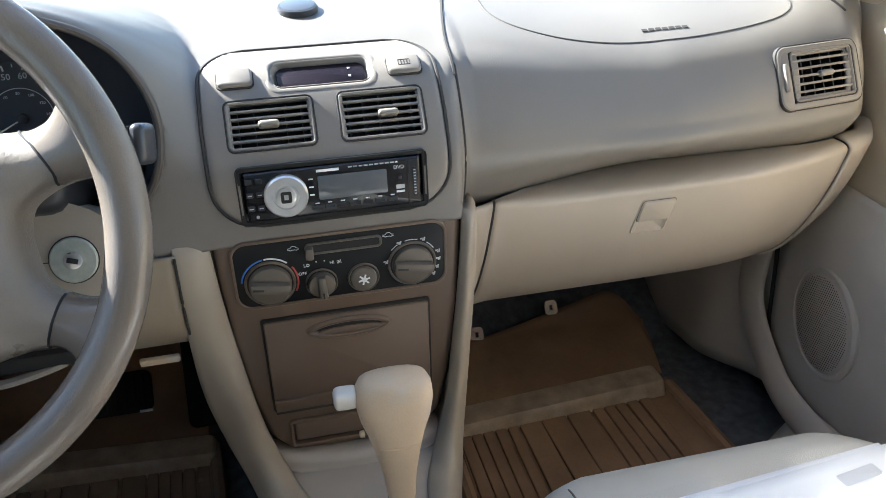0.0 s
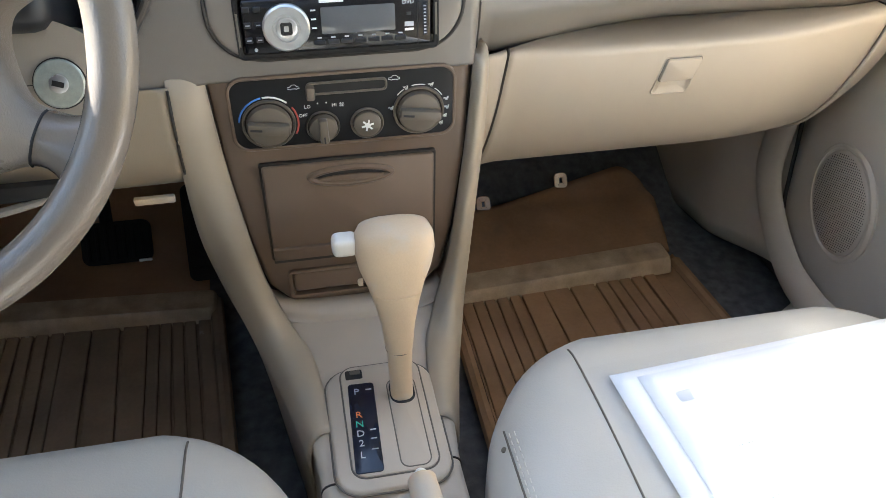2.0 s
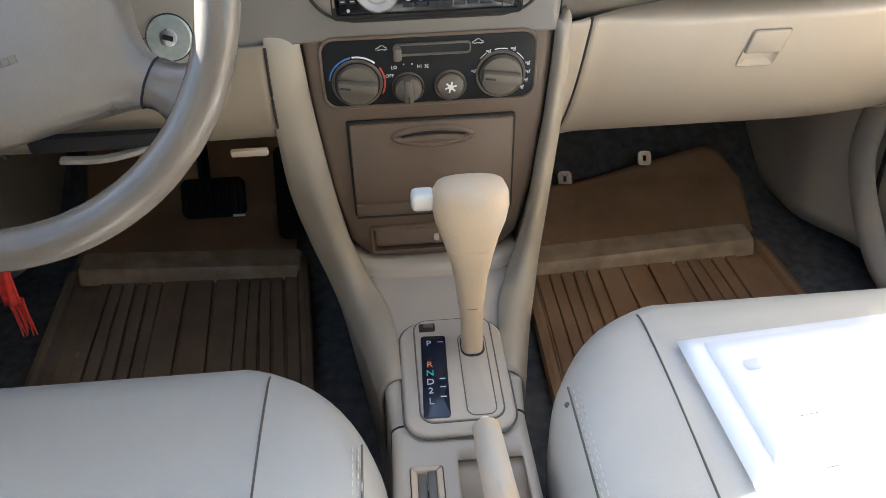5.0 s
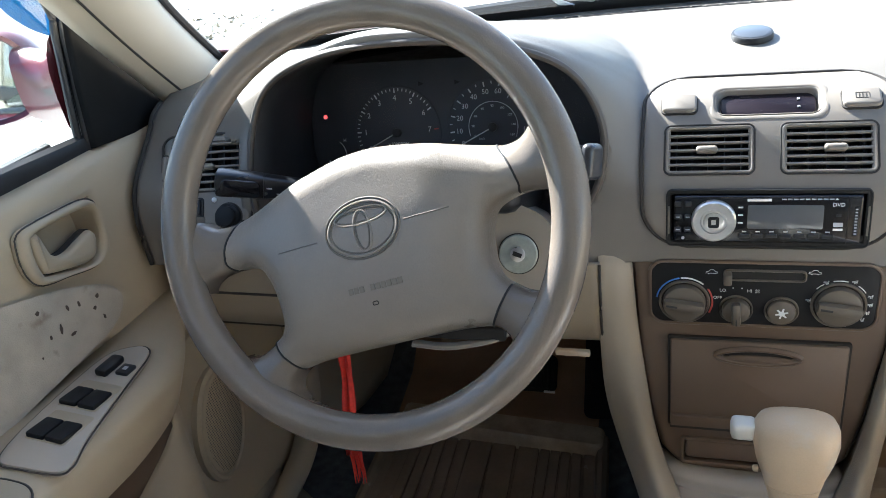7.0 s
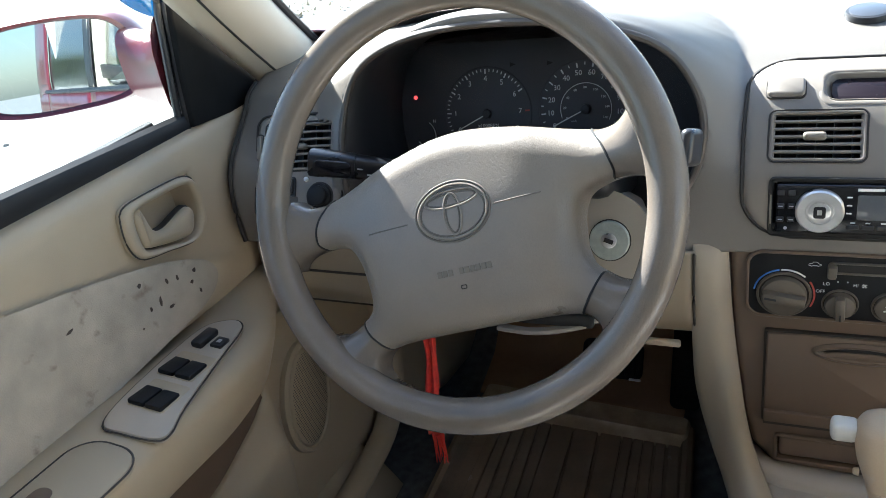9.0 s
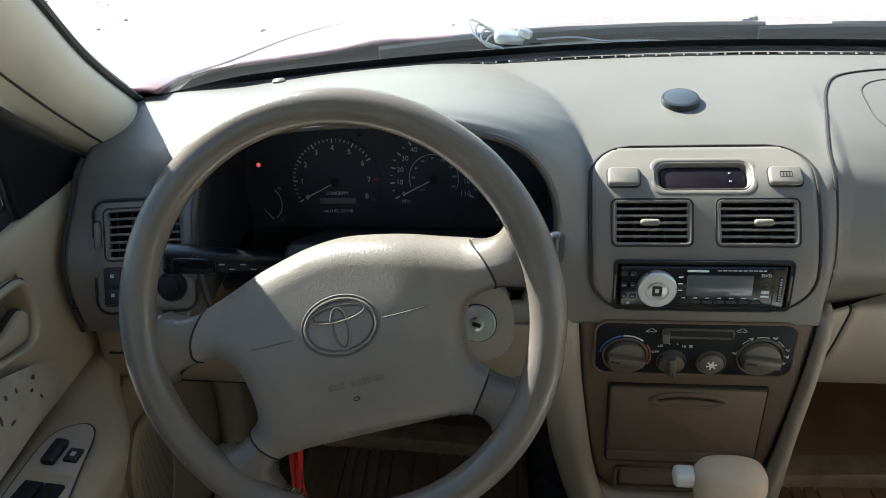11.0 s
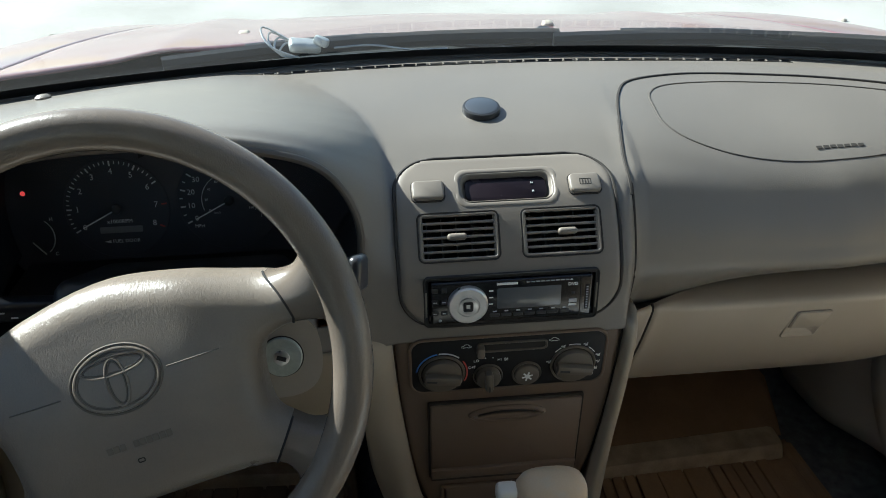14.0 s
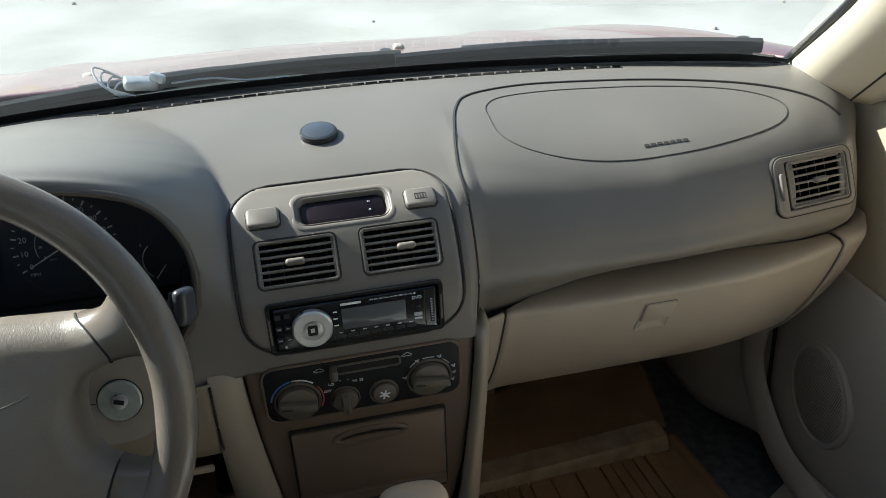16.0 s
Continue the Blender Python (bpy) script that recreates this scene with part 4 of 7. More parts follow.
for i in range(9):
    a = radians(205 - 28.5 * i)
    part("gauge_number", text(str(20 * i), 0.0042, gp(SX + 0.0262 * math.cos(a), SZ + 0.0262 * math.sin(a), 0.0022)), WHITE, sg)
part("gauge_letters", text("x1000RPM", 0.0066, gp(-0.4405, 0.7742, 0.0022)), WHITE, clu)
part("gauge_letters", text("FUEL DOOR", 0.0058, gp(-0.4363, 0.7503, 0.0022)), WHITE, clu)
part("door_mark", prism(gp(-0.4580, 0.7503, 0.002), [(-0.004, 0), (0.004, 0.0016), (0.004, -0.0016)], 0.0004, 0.0001), WHITE, clu)
part("gauge_letters", text("MPH", 0.0056, gp(-0.3505, 0.7635, 0.0022)), WHITE, clu)
part("gauge_letters", text("km/h", 0.0038, gp(-0.3285, 0.7785, 0.0022)), GREYPRINT, clu)
part("odometer", prism(gp(-0.4402, 0.7643, 0.001), rrect(0.0485, 0.0078, 0.001, 2), 0.0012, 0.0003), ODO, clu, "grey odometer display")
for cx, sgn in ((-0.5325, 1), (-0.2180, -1)):
    pts = [gp(cx + sgn * (0.0175 * math.cos(radians(a)) - 0.001), 0.7605 + 0.0215 * math.sin(radians(a)), 0.0022).translation for a in lin(-60, 60, 16)]
    part("small_gauge_arc", tube(pts, 0.0007, 4), WHITE, clu)
    part("small_gauge_needle", rbox(gp(cx - sgn * 0.002, 0.747, 0.004) @ pose(0, 0, 0, 0, 0, -50 * sgn), 0.020, 0.0015, 0.001, 0), WHITE, clu)
    for s, dz in (("H" if sgn > 0 else "F", 0.0205), ("C" if sgn > 0 else "E", -0.0215)):
        part("gauge_letters", text(s, 0.006, gp(cx + sgn * 0.0155, 0.7605 + dz, 0.0022)), WHITE, clu)
part("warning_lamp", lathe(gp(-0.5425, 0.8125, 0.001), [(0.0028, 0), (0.0026, 0.0008)], 12), REDLAMP, clu, "small glowing red warning lamp")
for x in (-0.405, -0.357):
    part("turn_lamp", prism(gp(x, 0.850, 0.001), [(-0.004, -0.003), (0.004, 0), (-0.004, 0.003)], 0.0006, 0.0001), PANELGREY, clu)
lens = sheet(lambda u, v: Vector((u, 0.125 - 0.03 * v, lerp(0.716, 0.905, v))), lin(-0.53, -0.18, 12), lin(0, 1, 6))
ob = part("cluster_lens", lens, LENS, clu, "clear plastic cluster lens")
ob.visible_shadow = False

# dark bead drawn for the shadow line between dash end and door
part("dash_end_shadow", tube([dash_pt(-0.708, s) + Vector((-0.002, -0.0005, 0)) for s in lin(0.42, 0.995, 40)], 0.003, 8), SEAM, dash)
# driver's side vent and switch panel
vm = axes((-0.6165, 0.0148 - 0.00165 - 0.0254, 0.795), (1, 0.1, 0), (0, 0.0445, 0.07))
lv = thing("driver_side_vent", vm.translation, "taupe louvred air vent beside the driver's door", "air vent", "dash air vents")
VX, VY, VW, VH = 0.002, 0.026, 0.086, 0.053
us = sorted(set([round(v, 4) for v in lin(-0.0575, 0.0575, 31)] + [round(VX - VW / 2, 4), round(VX + VW / 2, 4)]))
vs = sorted(set([round(v, 4) for v in lin(-0.063, 0.0645, 33)] + [round(VY - VH / 2, 4), round(VY + VH / 2, 4)]))


def surround_pt(u, v):
    h = 0.0575 - 0.016 * (1 - math.sqrt(max(0.0, 1 - (max(0.0, abs(v - 0.001) - 0.0475) / 0.0165) ** 2)))
    u = max(-h, min(h, u))
    e = min(h - abs(u), 0.0645 - v, v + 0.063)
    return vm @ Vector((u, v, 0.0045 * min(1.0, math.sqrt(max(0.0, e) / 0.007)) - 0.001))


part("vent_surround", sheet(surround_pt, us, vs, lambda u, v: abs(u - VX) < VW / 2 and abs(v - VY) < VH / 2), BEZEL, lv, thick=0.012, smooth=50)
vent(lv, vm @ T(VX, VY, 0.003), VW, VH, 6, 5, 0.0)
part("surround_seam", tube([vm @ Vector((x, y + 0.001, 0.0)) for x, y in rrect(0.1165, 0.129, 0.0165)], 0.0015, 6, closed=True), SEAM, lv)
part("thumb_wheel", rbox(vm @ T(-0.0515, VY, 0.004), 0.007, 0.030, 0.008, 0.003), BEZEL, lv)
part("wheel_gap", frame_ring(vm @ T(-0.0515, VY, 0.0034), rrect(0.0095, 0.0335, 0.004), 0.0014, 0.0006, r=0.0002), SEAM, lv)
sm_ = vm @ T(0, -0.033, 0.0035)
sp = thing("driver_switch_panel", sm_.translation, "dark mirror control switches and round dimmer knob beside the wheel", "switch panel")
part("switch_block", prism(sm_ @ T(-0.024, 0, 0), rrect(0.046, 0.045, 0.004), 0.002, 0.001, base=-0.002), BLACK, sp)
for i in range(2):
    for j in range(2):
        k = part("switch_key", rbox(sm_ @ T(-0.0352 + 0.0224 * j, 0.0108 - 0.0216 * i, 0.003), 0.0196, 0.019, 0.005, 0.002), BLACK, sp)
        part("switch_mark", rbox(sm_ @ T(-0.0352 + 0.0224 * j, 0.0125 - 0.0216 * i, 0.0056), 0.004, 0.004, 0.0004, 0), GREYPRINT, k)
part("dimmer_ring", lathe(sm_ @ T(0.031, -0.002, 0), [(0.0175, -0.001), (0.0175, 0.0008), (0.016, 0.001)], 32), SEAM, sp)
part("dimmer_knob", lathe(sm_ @ T(0.031, -0.002, 0), [(0.0155, 0), (0.0152, 0.004), (0.0125, 0.006), (0.012, 0.011), (0.01, 0.012)], 32), PANELGREY, sp, "round dark dimmer knob")
part("indicator_dot", lathe(sm_ @ T(0.0125, 0.019, 0), [(0.003, 0), (0.0028, 0.002), (0.0015, 0.003)], 14), WHITE, sp)

# passenger side vent
vm = axes(dash_pt(0.602, dash_s(0.602, z=0.791), 0.0), (1, 0.13, 0), dash_pt(0.6, dash_s(0.6, z=0.81)) - dash_pt(0.6, dash_s(0.6, z=0.77)))
rv = thing("passenger_side_vent", vm.translation, "taupe louvred air vent beside the passenger door", "air vent", "dash air vents")
vent(rv, vm, 0.088, 0.056, 6, 6, 0.004)
part("vent_surround", frame_ring(vm @ T(-0.006, -0.001, 0), rrect(0.122, 0.076, 0.014), 0.008, 0.002, base=-0.03, r=0.0015), BEZEL, rv)
part("vent_side", rbox(vm @ T(-0.0545, -0.001, -0.001), 0.0115, 0.064, 0.005, 0.001), BEZEL, rv)
part("vent_gap", frame_ring(vm @ T(-0.006, -0.001, 0), rrect(0.1245, 0.0785, 0.0155), 0.0015, 0.001, base=-0.03, r=0.0005), SEAM, rv)
part("thumb_wheel", rbox(vm @ T(-0.0575, 0, 0.002), 0.007, 0.034, 0.01, 0.003), BEZEL, rv)

# ---- glove box and knee panels ----
GB = [(0.056, 0.690), (0.052, 0.687), (0.056, 0.665), (0.068, 0.62), (0.085, 0.575), (0.105, 0.536), (0.128, 0.508), (0.152, 0.497), (0.2, 0.494)]


def gb_pt(x, s, off=0.0):
    y, z = along(GB, s)
    k = sm(0.42, 0.72, x)
    shelf = 0.072 * sm(0.15, 0.34, x) * (1 - 0.65 * sm(0.45, 0.65, x))
    y += 0.035 * k * k + 0.06 * sm(0.685, 0.745, x) - 0.012 * (1 - sm(0.14, 0.2, x)) + shelf * max(0.0, 1 - s / 0.17) ** 1.5
    z += 0.10 * sm(0.63, 0.75, x) * s + 0.006 * k * (1 - s)
    return Vector((x, y - off, z))


def gb_left(s):
    return 0.180 - 0.028 * s ** 1.6 if s < 0.8 else 0.160


def gb_right(s):
    return 0.654 + 0.03 * s - 0.10 * s ** 2.4


LX0, LX1, LS0, LS1 = 0.364, 0.400, 0.330, 0.384
LU = sorted(lin(0, 1, 60) + [(x - gb_left(0.43)) / (gb_right(0.43) - gb_left(0.43)) for x in (LX0, LX1)])
LS = sorted(lin(0, 1, 40) + [LS0, LS1, 0.008, 0.016, 0.034, 0.042, 0.06, 0.07])


def lid_hole(u, s):
    return LX0 < lerp(gb_left(0.43), gb_right(0.43), u) < LX1 and LS0 < s < LS1


def rounded_quad(q, r):
    """A four-sided outline with rounded corners."""
    out = []
    for i in range(4):
        a, b, c = Vector(q[i - 1]), Vector(q[i]), Vector(q[(i + 1) % 4])
        p, n = b + (a - b).normalized() * r, b + (c - b).normalized() * r
        out += [p * (1 - t) ** 2 + b * 2 * t * (1 - t) + n * t * t for t in (0, 0.25, 0.5, 0.75, 1)]
    return out


def inset_v(q, k):
    return [Vector(p) for p in inset([(v.x, v.y) for v in q], k)]


gbx = thing("glove_box", (0.4, 0.1, 0.52), "tan vinyl glove box lid below the passenger dash", "glove box")
part("lid", sheet(lambda u, s: gb_pt(lerp(gb_left(s) + 0.0012, gb_right(s) - 0.0012, u), s, 0.002), LU, LS, lid_hole), TAN, gbx, thick=0.006, smooth=50)
for fn, s1, r in ((gb_left, 0.95, 0.0019), (gb_right, 0.8, 0.0013)):
    part("lid_gap", tube([gb_pt(fn(s), s, 0.0004) for s in lin(0.02, s1, 30)], r, 6), SEAM, gbx)
m = axes(gb_pt(0.3865, 0.308, 0.0022), (1, 0, 0.0), gb_pt(0.3865, 0.25) - gb_pt(0.3865, 0.35))
bm = bmesh.new()
q0 = rounded_quad([(-0.0275, -0.030), (0.0165, -0.030), (0.0225, 0.021), (-0.0215, 0.021)], 0.004)
rings(bm, [[(p.x, p.y, z) for p in inset_v(q0, k)] for k, z in ((-0.0012, 0.0002), (0.0002, 0.0006), (0.0016, -0.0006), (0.004, -0.006), (0.009, -0.0075))], cap0=False)
for v in bm.verts:
    if v.co.z < -0.002:
        v.co.z *= 0.25 + 0.75 * sm(-0.030, 0.0, v.co.y)
bm.transform(m)
part("latch_recess", bm, TAN, gbx, thick=0.0008)
q1 = rounded_quad([(-0.0235, -0.0105), (0.0185, -0.0105), (0.0222, 0.0205), (-0.0205, 0.0205)], 0.004)
part("latch_gap", prism(m, inset_v(q1, -0.0012), 0.0007, 0.0002, base=-0.006), SOFTSEAM, gbx)
part("latch_handle", prism(m, q1, 0.0030, 0.0016, base=-0.004), TAN, gbx, "tan glove box latch")
solid("dash_end_panel", sheet(lambda u, s: gb_pt(lerp(gb_right(s) + 0.0012, 0.735, u), s, 0.001), lin(0, 1, 16), lin(0, 1, 30)), TAN, "tan vinyl end panel beside the glove box", "trim panel", smooth=50, thick=0.004)
solid("dash_side_panel", sheet(lambda u, s: gb_pt(lerp(0.128, gb_left(s) - 0.0012, u), s, 0.001), lin(0, 1, 10), lin(0, 1, 30)), TAN, "narrow tan panel between stack and glove box", "trim panel", smooth=50, thick=0.004)

KN = [(-0.012, 0.706), (-0.016, 0.68), (-0.018, 0.65), (-0.014, 0.62), (0.004, 0.596), (0.04, 0.584)]


def kn_pt(x, s):
    y, z = along(KN, s)
    return Vector((x, y + 0.02 * (1 - sm(-0.35, -0.17, x)) * 0 - 0.006 * (1 - abs(x + 0.43) / 0.27), z))


kp = part("knee_panel", sheet(kn_pt, lin(-0.71, -0.1605, 50), lin(0, 1, 30)), KNEE, dash, "tan knee panel", thick=0.004, smooth=60)
part("panel_seam", tube([kn_pt(-0.161, s) + Vector((0, -0.0005, 0)) for s in lin(0.02, 0.98, 24)], 0.0014, 6), SEAM, kp)
part("panel_seam", tube([kn_pt(x, 0.36) + Vector((0, -0.001, 0)) for x in lin(-0.70, -0.46, 20)], 0.0016, 6), SEAM, kp)
part("panel_seam", tube([kn_pt(x, 0.78) + Vector((0, -0.001, 0)) for x in lin(-0.70, -0.46, 20)], 0.0016, 6), SEAM, kp)
part("pull_lip", tube(smooth_open([(-0.378, -0.036, 0.606), (-0.33, -0.042, 0.609), (-0.28, -0.036, 0.618), (-0.262, -0.025, 0.624)], 6), 0.006, 8, flat=0.6), TAN, kp)
# pale plate added for a glint of light under the panel's edge
part("glint_plate", rbox(pose(-0.197, -0.004, 0.583, 12), 0.040, 0.006, 0.009, 0.002), CREAM, kp, "small pale plate added for a glint")
# solid near-black bar for the shade under the column
part("column_gap_shade", rbox(pose(-0.335, -0.034, 0.625), 0.14, 0.012, 0.018, 0.004), DARK, kp)

# ---- steering column, key, stalks ----
col = thing("steering_column", (-0.35, -0.02, 0.66), "grey taupe steering column shroud with ignition lock", "steering column")
cm = axes((-0.34, -0.015, 0.735), (1, 0, 0), (0, 0.45, 0.89))
part("shroud", rbox(cm @ T(-0.04, 0, -0.03), 0.13, 0.12, 0.11, 0.03, 4), SHROUD, col)
part("upper_shroud", rbox(cm @ T(0, 0.052, -0.02), 0.215, 0.05, 0.15, 0.018, 3), BLACK, col, "black upper column shroud")
K = axes((-0.239, -0.046, 0.7345), (1, 0, 0.0), (0, 0.35, 0.94))
kb = smooth_closed([(-0.034, 0.05), (-0.005, 0.047), (0.026, 0.03), (0.034, 0.0), (0.028, -0.026), (0.006, -0.037), (-0.03, -0.033), (-0.042, 0.0)], 6)
part("lock_housing", prism(K, kb, 0.0, 0.006, base=-0.07), SHROUD, col)
part("housing_seam", rbox(K @ T(-0.031, 0.0, 0.0), 0.02, 0.0008, 0.0008, 0), SEAM, col)
lk = part("lock_ring", lathe(K, [(0.0215, -0.001), (0.0215, 0.0005), (0.0205, 0.0005)], 40), SEAM, col)
part("lock_face", lathe(K, [(0.0203, 0.0), (0.0203, 0.0028), (0.0192, 0.004), (0.009, 0.0042)], 40), ZINC, lk, "scratched grey metal ignition face")
part("lock_barrel", lathe(K @ T(0, 0, 0.004), [(0.0078, 0), (0.0076, 0.0022), (0.006, 0.003)], 28), SILVER, lk)
part("key_slot", rbox(K @ T(0, 0, 0.0072) @ pose(0, 0, 0, 0, 0, -18), 0.0095, 0.0045, 0.0006, 0), DARK, lk)
st = thing("turn_signal_stalk", (-0.46, -0.03, 0.80), "black turn signal and light stalk", "stalk")
p0, p1, p2, p3 = Vector((-0.402, -0.005, 0.780)), Vector((-0.482, -0.035, 0.805)), Vector((-0.527, -0.05, 0.8155)), Vector((-0.560, -0.058, 0.821))
SA = axes(p1, p0 - p3, (0, 0, 1))
SL = (p3 - p1).length


def stalk_loops(rows):
    bm = bmesh.new()
    rings(bm, [[(-x, hy * math.copysign(abs(math.sin(a)) ** 0.6, math.sin(a)), hz * math.copysign(abs(math.cos(a)) ** 0.6, math.cos(a))) for a in lin(0, 2 * math.pi * 23 / 24, 24)] for x, hy, hz in rows])
    bm.transform(SA)
    return bm


part("arm", stalk_loops([(-0.09, 0.009, 0.008), (-0.04, 0.0095, 0.009), (0.0, 0.011, 0.010), (0.03, 0.0125, 0.0115), (0.036, 0.0128, 0.0118)]), STALK, st)
part("grip", stalk_loops([(0.0365, 0.013, 0.012), (0.05, 0.0138, 0.0125), (SL, 0.0148, 0.0135), (SL + 0.004, 0.0145, 0.013), (SL + 0.006, 0.012, 0.010)]), STALK, st)
part("end_cap", prism(SA @ T(-SL + 0.022, 0, 0.0128), rrect(0.042, 0.018, 0.006), 0.002, 0.0008, base=-0.004), GLOSS_BLACK, st)
for i in range(4):
    part("stalk_mark", rbox(SA @ T(-0.03 + 0.011 * i, 0.002 - 0.006 * (i % 2), 0.0118 - 0.0006 * i), 0.006, 0.0015, 0.0006, 0), GREYPRINT, st)
st = thing("wiper_stalk", (-0.2, -0.03, 0.80), "black wiper stalk with dark grey end", "stalk")
part("arm", tube(smooth_open([(-0.27, 0.0, 0.79), (-0.215, -0.036, 0.818), (-0.178, -0.058, 0.836), (-0.162, -0.066, 0.842)], 5), lin(0.0075, 0.0105, 16), 16), BLACK, st)
KM = axes((-0.157, -0.067, 0.844), (1, -0.45, 0.1), (0.2, 0.3, 1))
part("end_knob", rbox(KM, 0.013, 0.034, 0.025, 0.0062, 4), STALKCAP, st, "worn grey end cap")
part("cap_joint", rbox(KM @ T(-0.007, 0, 0), 0.004, 0.030, 0.021, 0.0018), DARK, st)

# ---- steering wheel ----
WC = Vector((-0.355, -0.15, 0.822))
wt = radians(26.7)
W = axes(WC, (1, 0, 0), (0, math.sin(wt), math.cos(wt))) @ pose(0, 0, 0, 0, 0, 15)
sw = thing("steering_wheel", WC, "taupe leather four-spoke steering wheel, turned off straight", "steering wheel")
RR = 0.1915
RIM_H = 0.0125
WUP = tuple(W.to_3x3() @ Vector((0, 0, 1)))
rim = [W @ Vector((RR * math.cos(2 * math.pi * i / 120), RR * math.sin(2 * math.pi * i / 120), RIM_H)) for i in range(120)]
part("rim", tube(rim, 0.0168, 20, closed=True, up=WUP), WHEEL, sw)

# the four openings of the wheel: over the hub, at its two sides and under it
_t = [(0.176, 0.058), (0.169, 0.043), (0.158, 0.0345), (0.145, 0.0335), (0.134, 0.0362), (0.105, 0.0455), (0.068, 0.0575), (0.026, 0.0668), (0.0, 0.0690)]
_s = [(0.205, -0.03), (0.186, -0.032), (0.178, -0.0205), (0.167, -0.0138), (0.150, -0.0112), (0.134, -0.0125), (0.119, -0.0185), (0.1105, -0.034), (0.107, -0.055), (0.107, -0.070), (0.1105, -0.080), (0.119, -0.0875), (0.131, -0.0955), (0.143, -0.0985), (0.156, -0.096), (0.166, -0.088), (0.20, -0.08), (0.21, -0.055)]
_b = [(0.085, -0.165), (0.102, -0.151), (0.109, -0.138), (0.106, -0.127), (0.095, -0.1195), (0.070, -0.1165), (0.030, -0.1155), (0.0, -0.1155)]
OPENINGS = [
    np.array(smooth_closed(_t + [(-x, y) for x, y in _t[-2::-1]] + [(-0.15, 0.18), (0.0, 0.22), (0.15, 0.18)], 6)),
    np.array(smooth_closed(_s, 6)),
    np.array(smooth_closed([(-x, y) for x, y in _s], 6)),
    np.array(smooth_closed(_b + [(-x, y) for x, y in _b[-2::-1]] + [(-0.07, -0.20), (0.0, -0.22), (0.07, -0.20)], 6)),
]


def edge_of(p):
    """For points p: distance to the nearest opening (negative inside one) and the nearest edge point."""
    best, near, inside = np.full(len(p), 9.0), np.zeros((len(p), 2)), np.zeros(len(p), bool)
    for o in OPENINGS:
        a, b = o, np.roll(o, -1, axis=0)
        cross = np.zeros(len(p), bool)
        for q0, q1 in zip(a, b):
            d = q1 - q0
            k = np.clip(((p - q0) @ d) / max(1e-12, d @ d), 0, 1)
            c = q0 + k[:, None] * d
            r = np.hypot(*(p - c).T)
            m = r < best
            best[m], near[m] = r[m], c[m]
            if q0[1] != q1[1]:
                cross ^= ((q0[1] > p[:, 1]) != (q1[1] > p[:, 1])) & (p[:, 0] < (q1[0] - q0[0]) * (p[:, 1] - q0[1]) / (q1[1] - q0[1]) + q0[0])
        inside |= cross
    return np.where(inside, -best, best), near


def dome_h(x, y):
    """Height of the cover and the spokes over the wheel's plane, away from the edges."""
    r = math.hypot(x, y)
    h = 0.020 - 0.010 * sm(0.055, 0.14, abs(x)) - 0.019 * sm(-0.03, 0.085, y) - 0.005 * sm(-0.05, -0.13, y)
    return lerp(h, 0.017, sm(0.125, 0.185, r))


def fall(d, x, y):
    """How far the rounded edge drops at distance d from an opening."""
    deep = lerp(0.024, 0.015, sm(0.12, 0.17, math.hypot(x, y)))
    k = 1 - min(1.0, max(0.0, d) / 0.026)
    return deep * (1 - math.sqrt(1 - k ** 2.2 * 0.999))


def hub_h(x, y):
    return dome_h(x, y) - fall(float(edge_of(np.array([[x, y]]))[0][0]), x, y)


SEAMS = [[(0.1335, 0.0362), (0.1435, 0.017), (0.1485, -0.003), (0.146, -0.0112)], [(0.119, -0.0875), (0.108, -0.1025), (0.095, -0.1195)]]


def wheel_piece(x, y):
    """0 for the cover, 1 to 4 for the spokes."""
    k = 1 if x > 0 else 3
    x = abs(x)
    if y > -0.05:
        sx = float(np.interp(-y, [-q[1] for q in SEAMS[0]], [q[0] for q in SEAMS[0]]))
        return k if x > sx else 0
    return k + 1 if (x - 0.119) * 0.8 - (y + 0.0875) * 0.6 > 0 else 0


STEP = 0.0019
_n = 100
gx = np.arange(-_n, _n + 1) * STEP
pts = np.array([(x, y) for x in gx for y in gx])
ed, near = edge_of(pts)
rad_ = np.hypot(*pts.T)
use = (ed > -0.55 * STEP) & (rad_ < 0.186)
idx = np.arange(len(pts)).reshape(len(gx), len(gx))
pieces = {}
for i in range(len(gx) - 1):
    for j in range(len(gx) - 1):
        q = (idx[i, j], idx[i + 1, j], idx[i + 1, j + 1], idx[i, j + 1])
        if all(use[k] for k in q):
            c = pts[list(q)].mean(axis=0)
            pieces.setdefault(wheel_piece(*c), []).append(q)
edges = collections.Counter()
for q in (q for k in pieces for q in pieces[k]):
    for a, b in zip(q, q[1:] + q[:1]):
        edges[(min(a, b), max(a, b))] += 1
rimset = {v for e, n in edges.items() if n == 1 for v in e if rad_[v] < 0.182}
snap = {v: near[v] for v in rimset}
for k, quads in sorted(pieces.items()):
    bm = bmesh.new()
    made = {}
    for q in quads:
        for v in q:
            if v not in made:
                x, y = snap.get(v, pts[v])
                made[v] = bm.verts.new((x, y, dome_h(x, y) - fall(0.0 if v in snap else ed[v], x, y)))
        bm.faces.new([made[v] for v in q])
    skirt = [e for e in bm.edges if len(e.link_faces) == 1]
    ex = bmesh.ops.extrude_edge_only(bm, edges=skirt)
    for v in ex["geom"]:
        if isinstance(v, bmesh.types.BMVert):
            v.co.z -= 0.022
    bm.transform(W)
    if k:
        part("spoke", bm, WHEEL, sw, smooth=70)
    else:
        part("airbag_cover", bm, HUB, sw, "cracked taupe vinyl airbag cover", smooth=70)
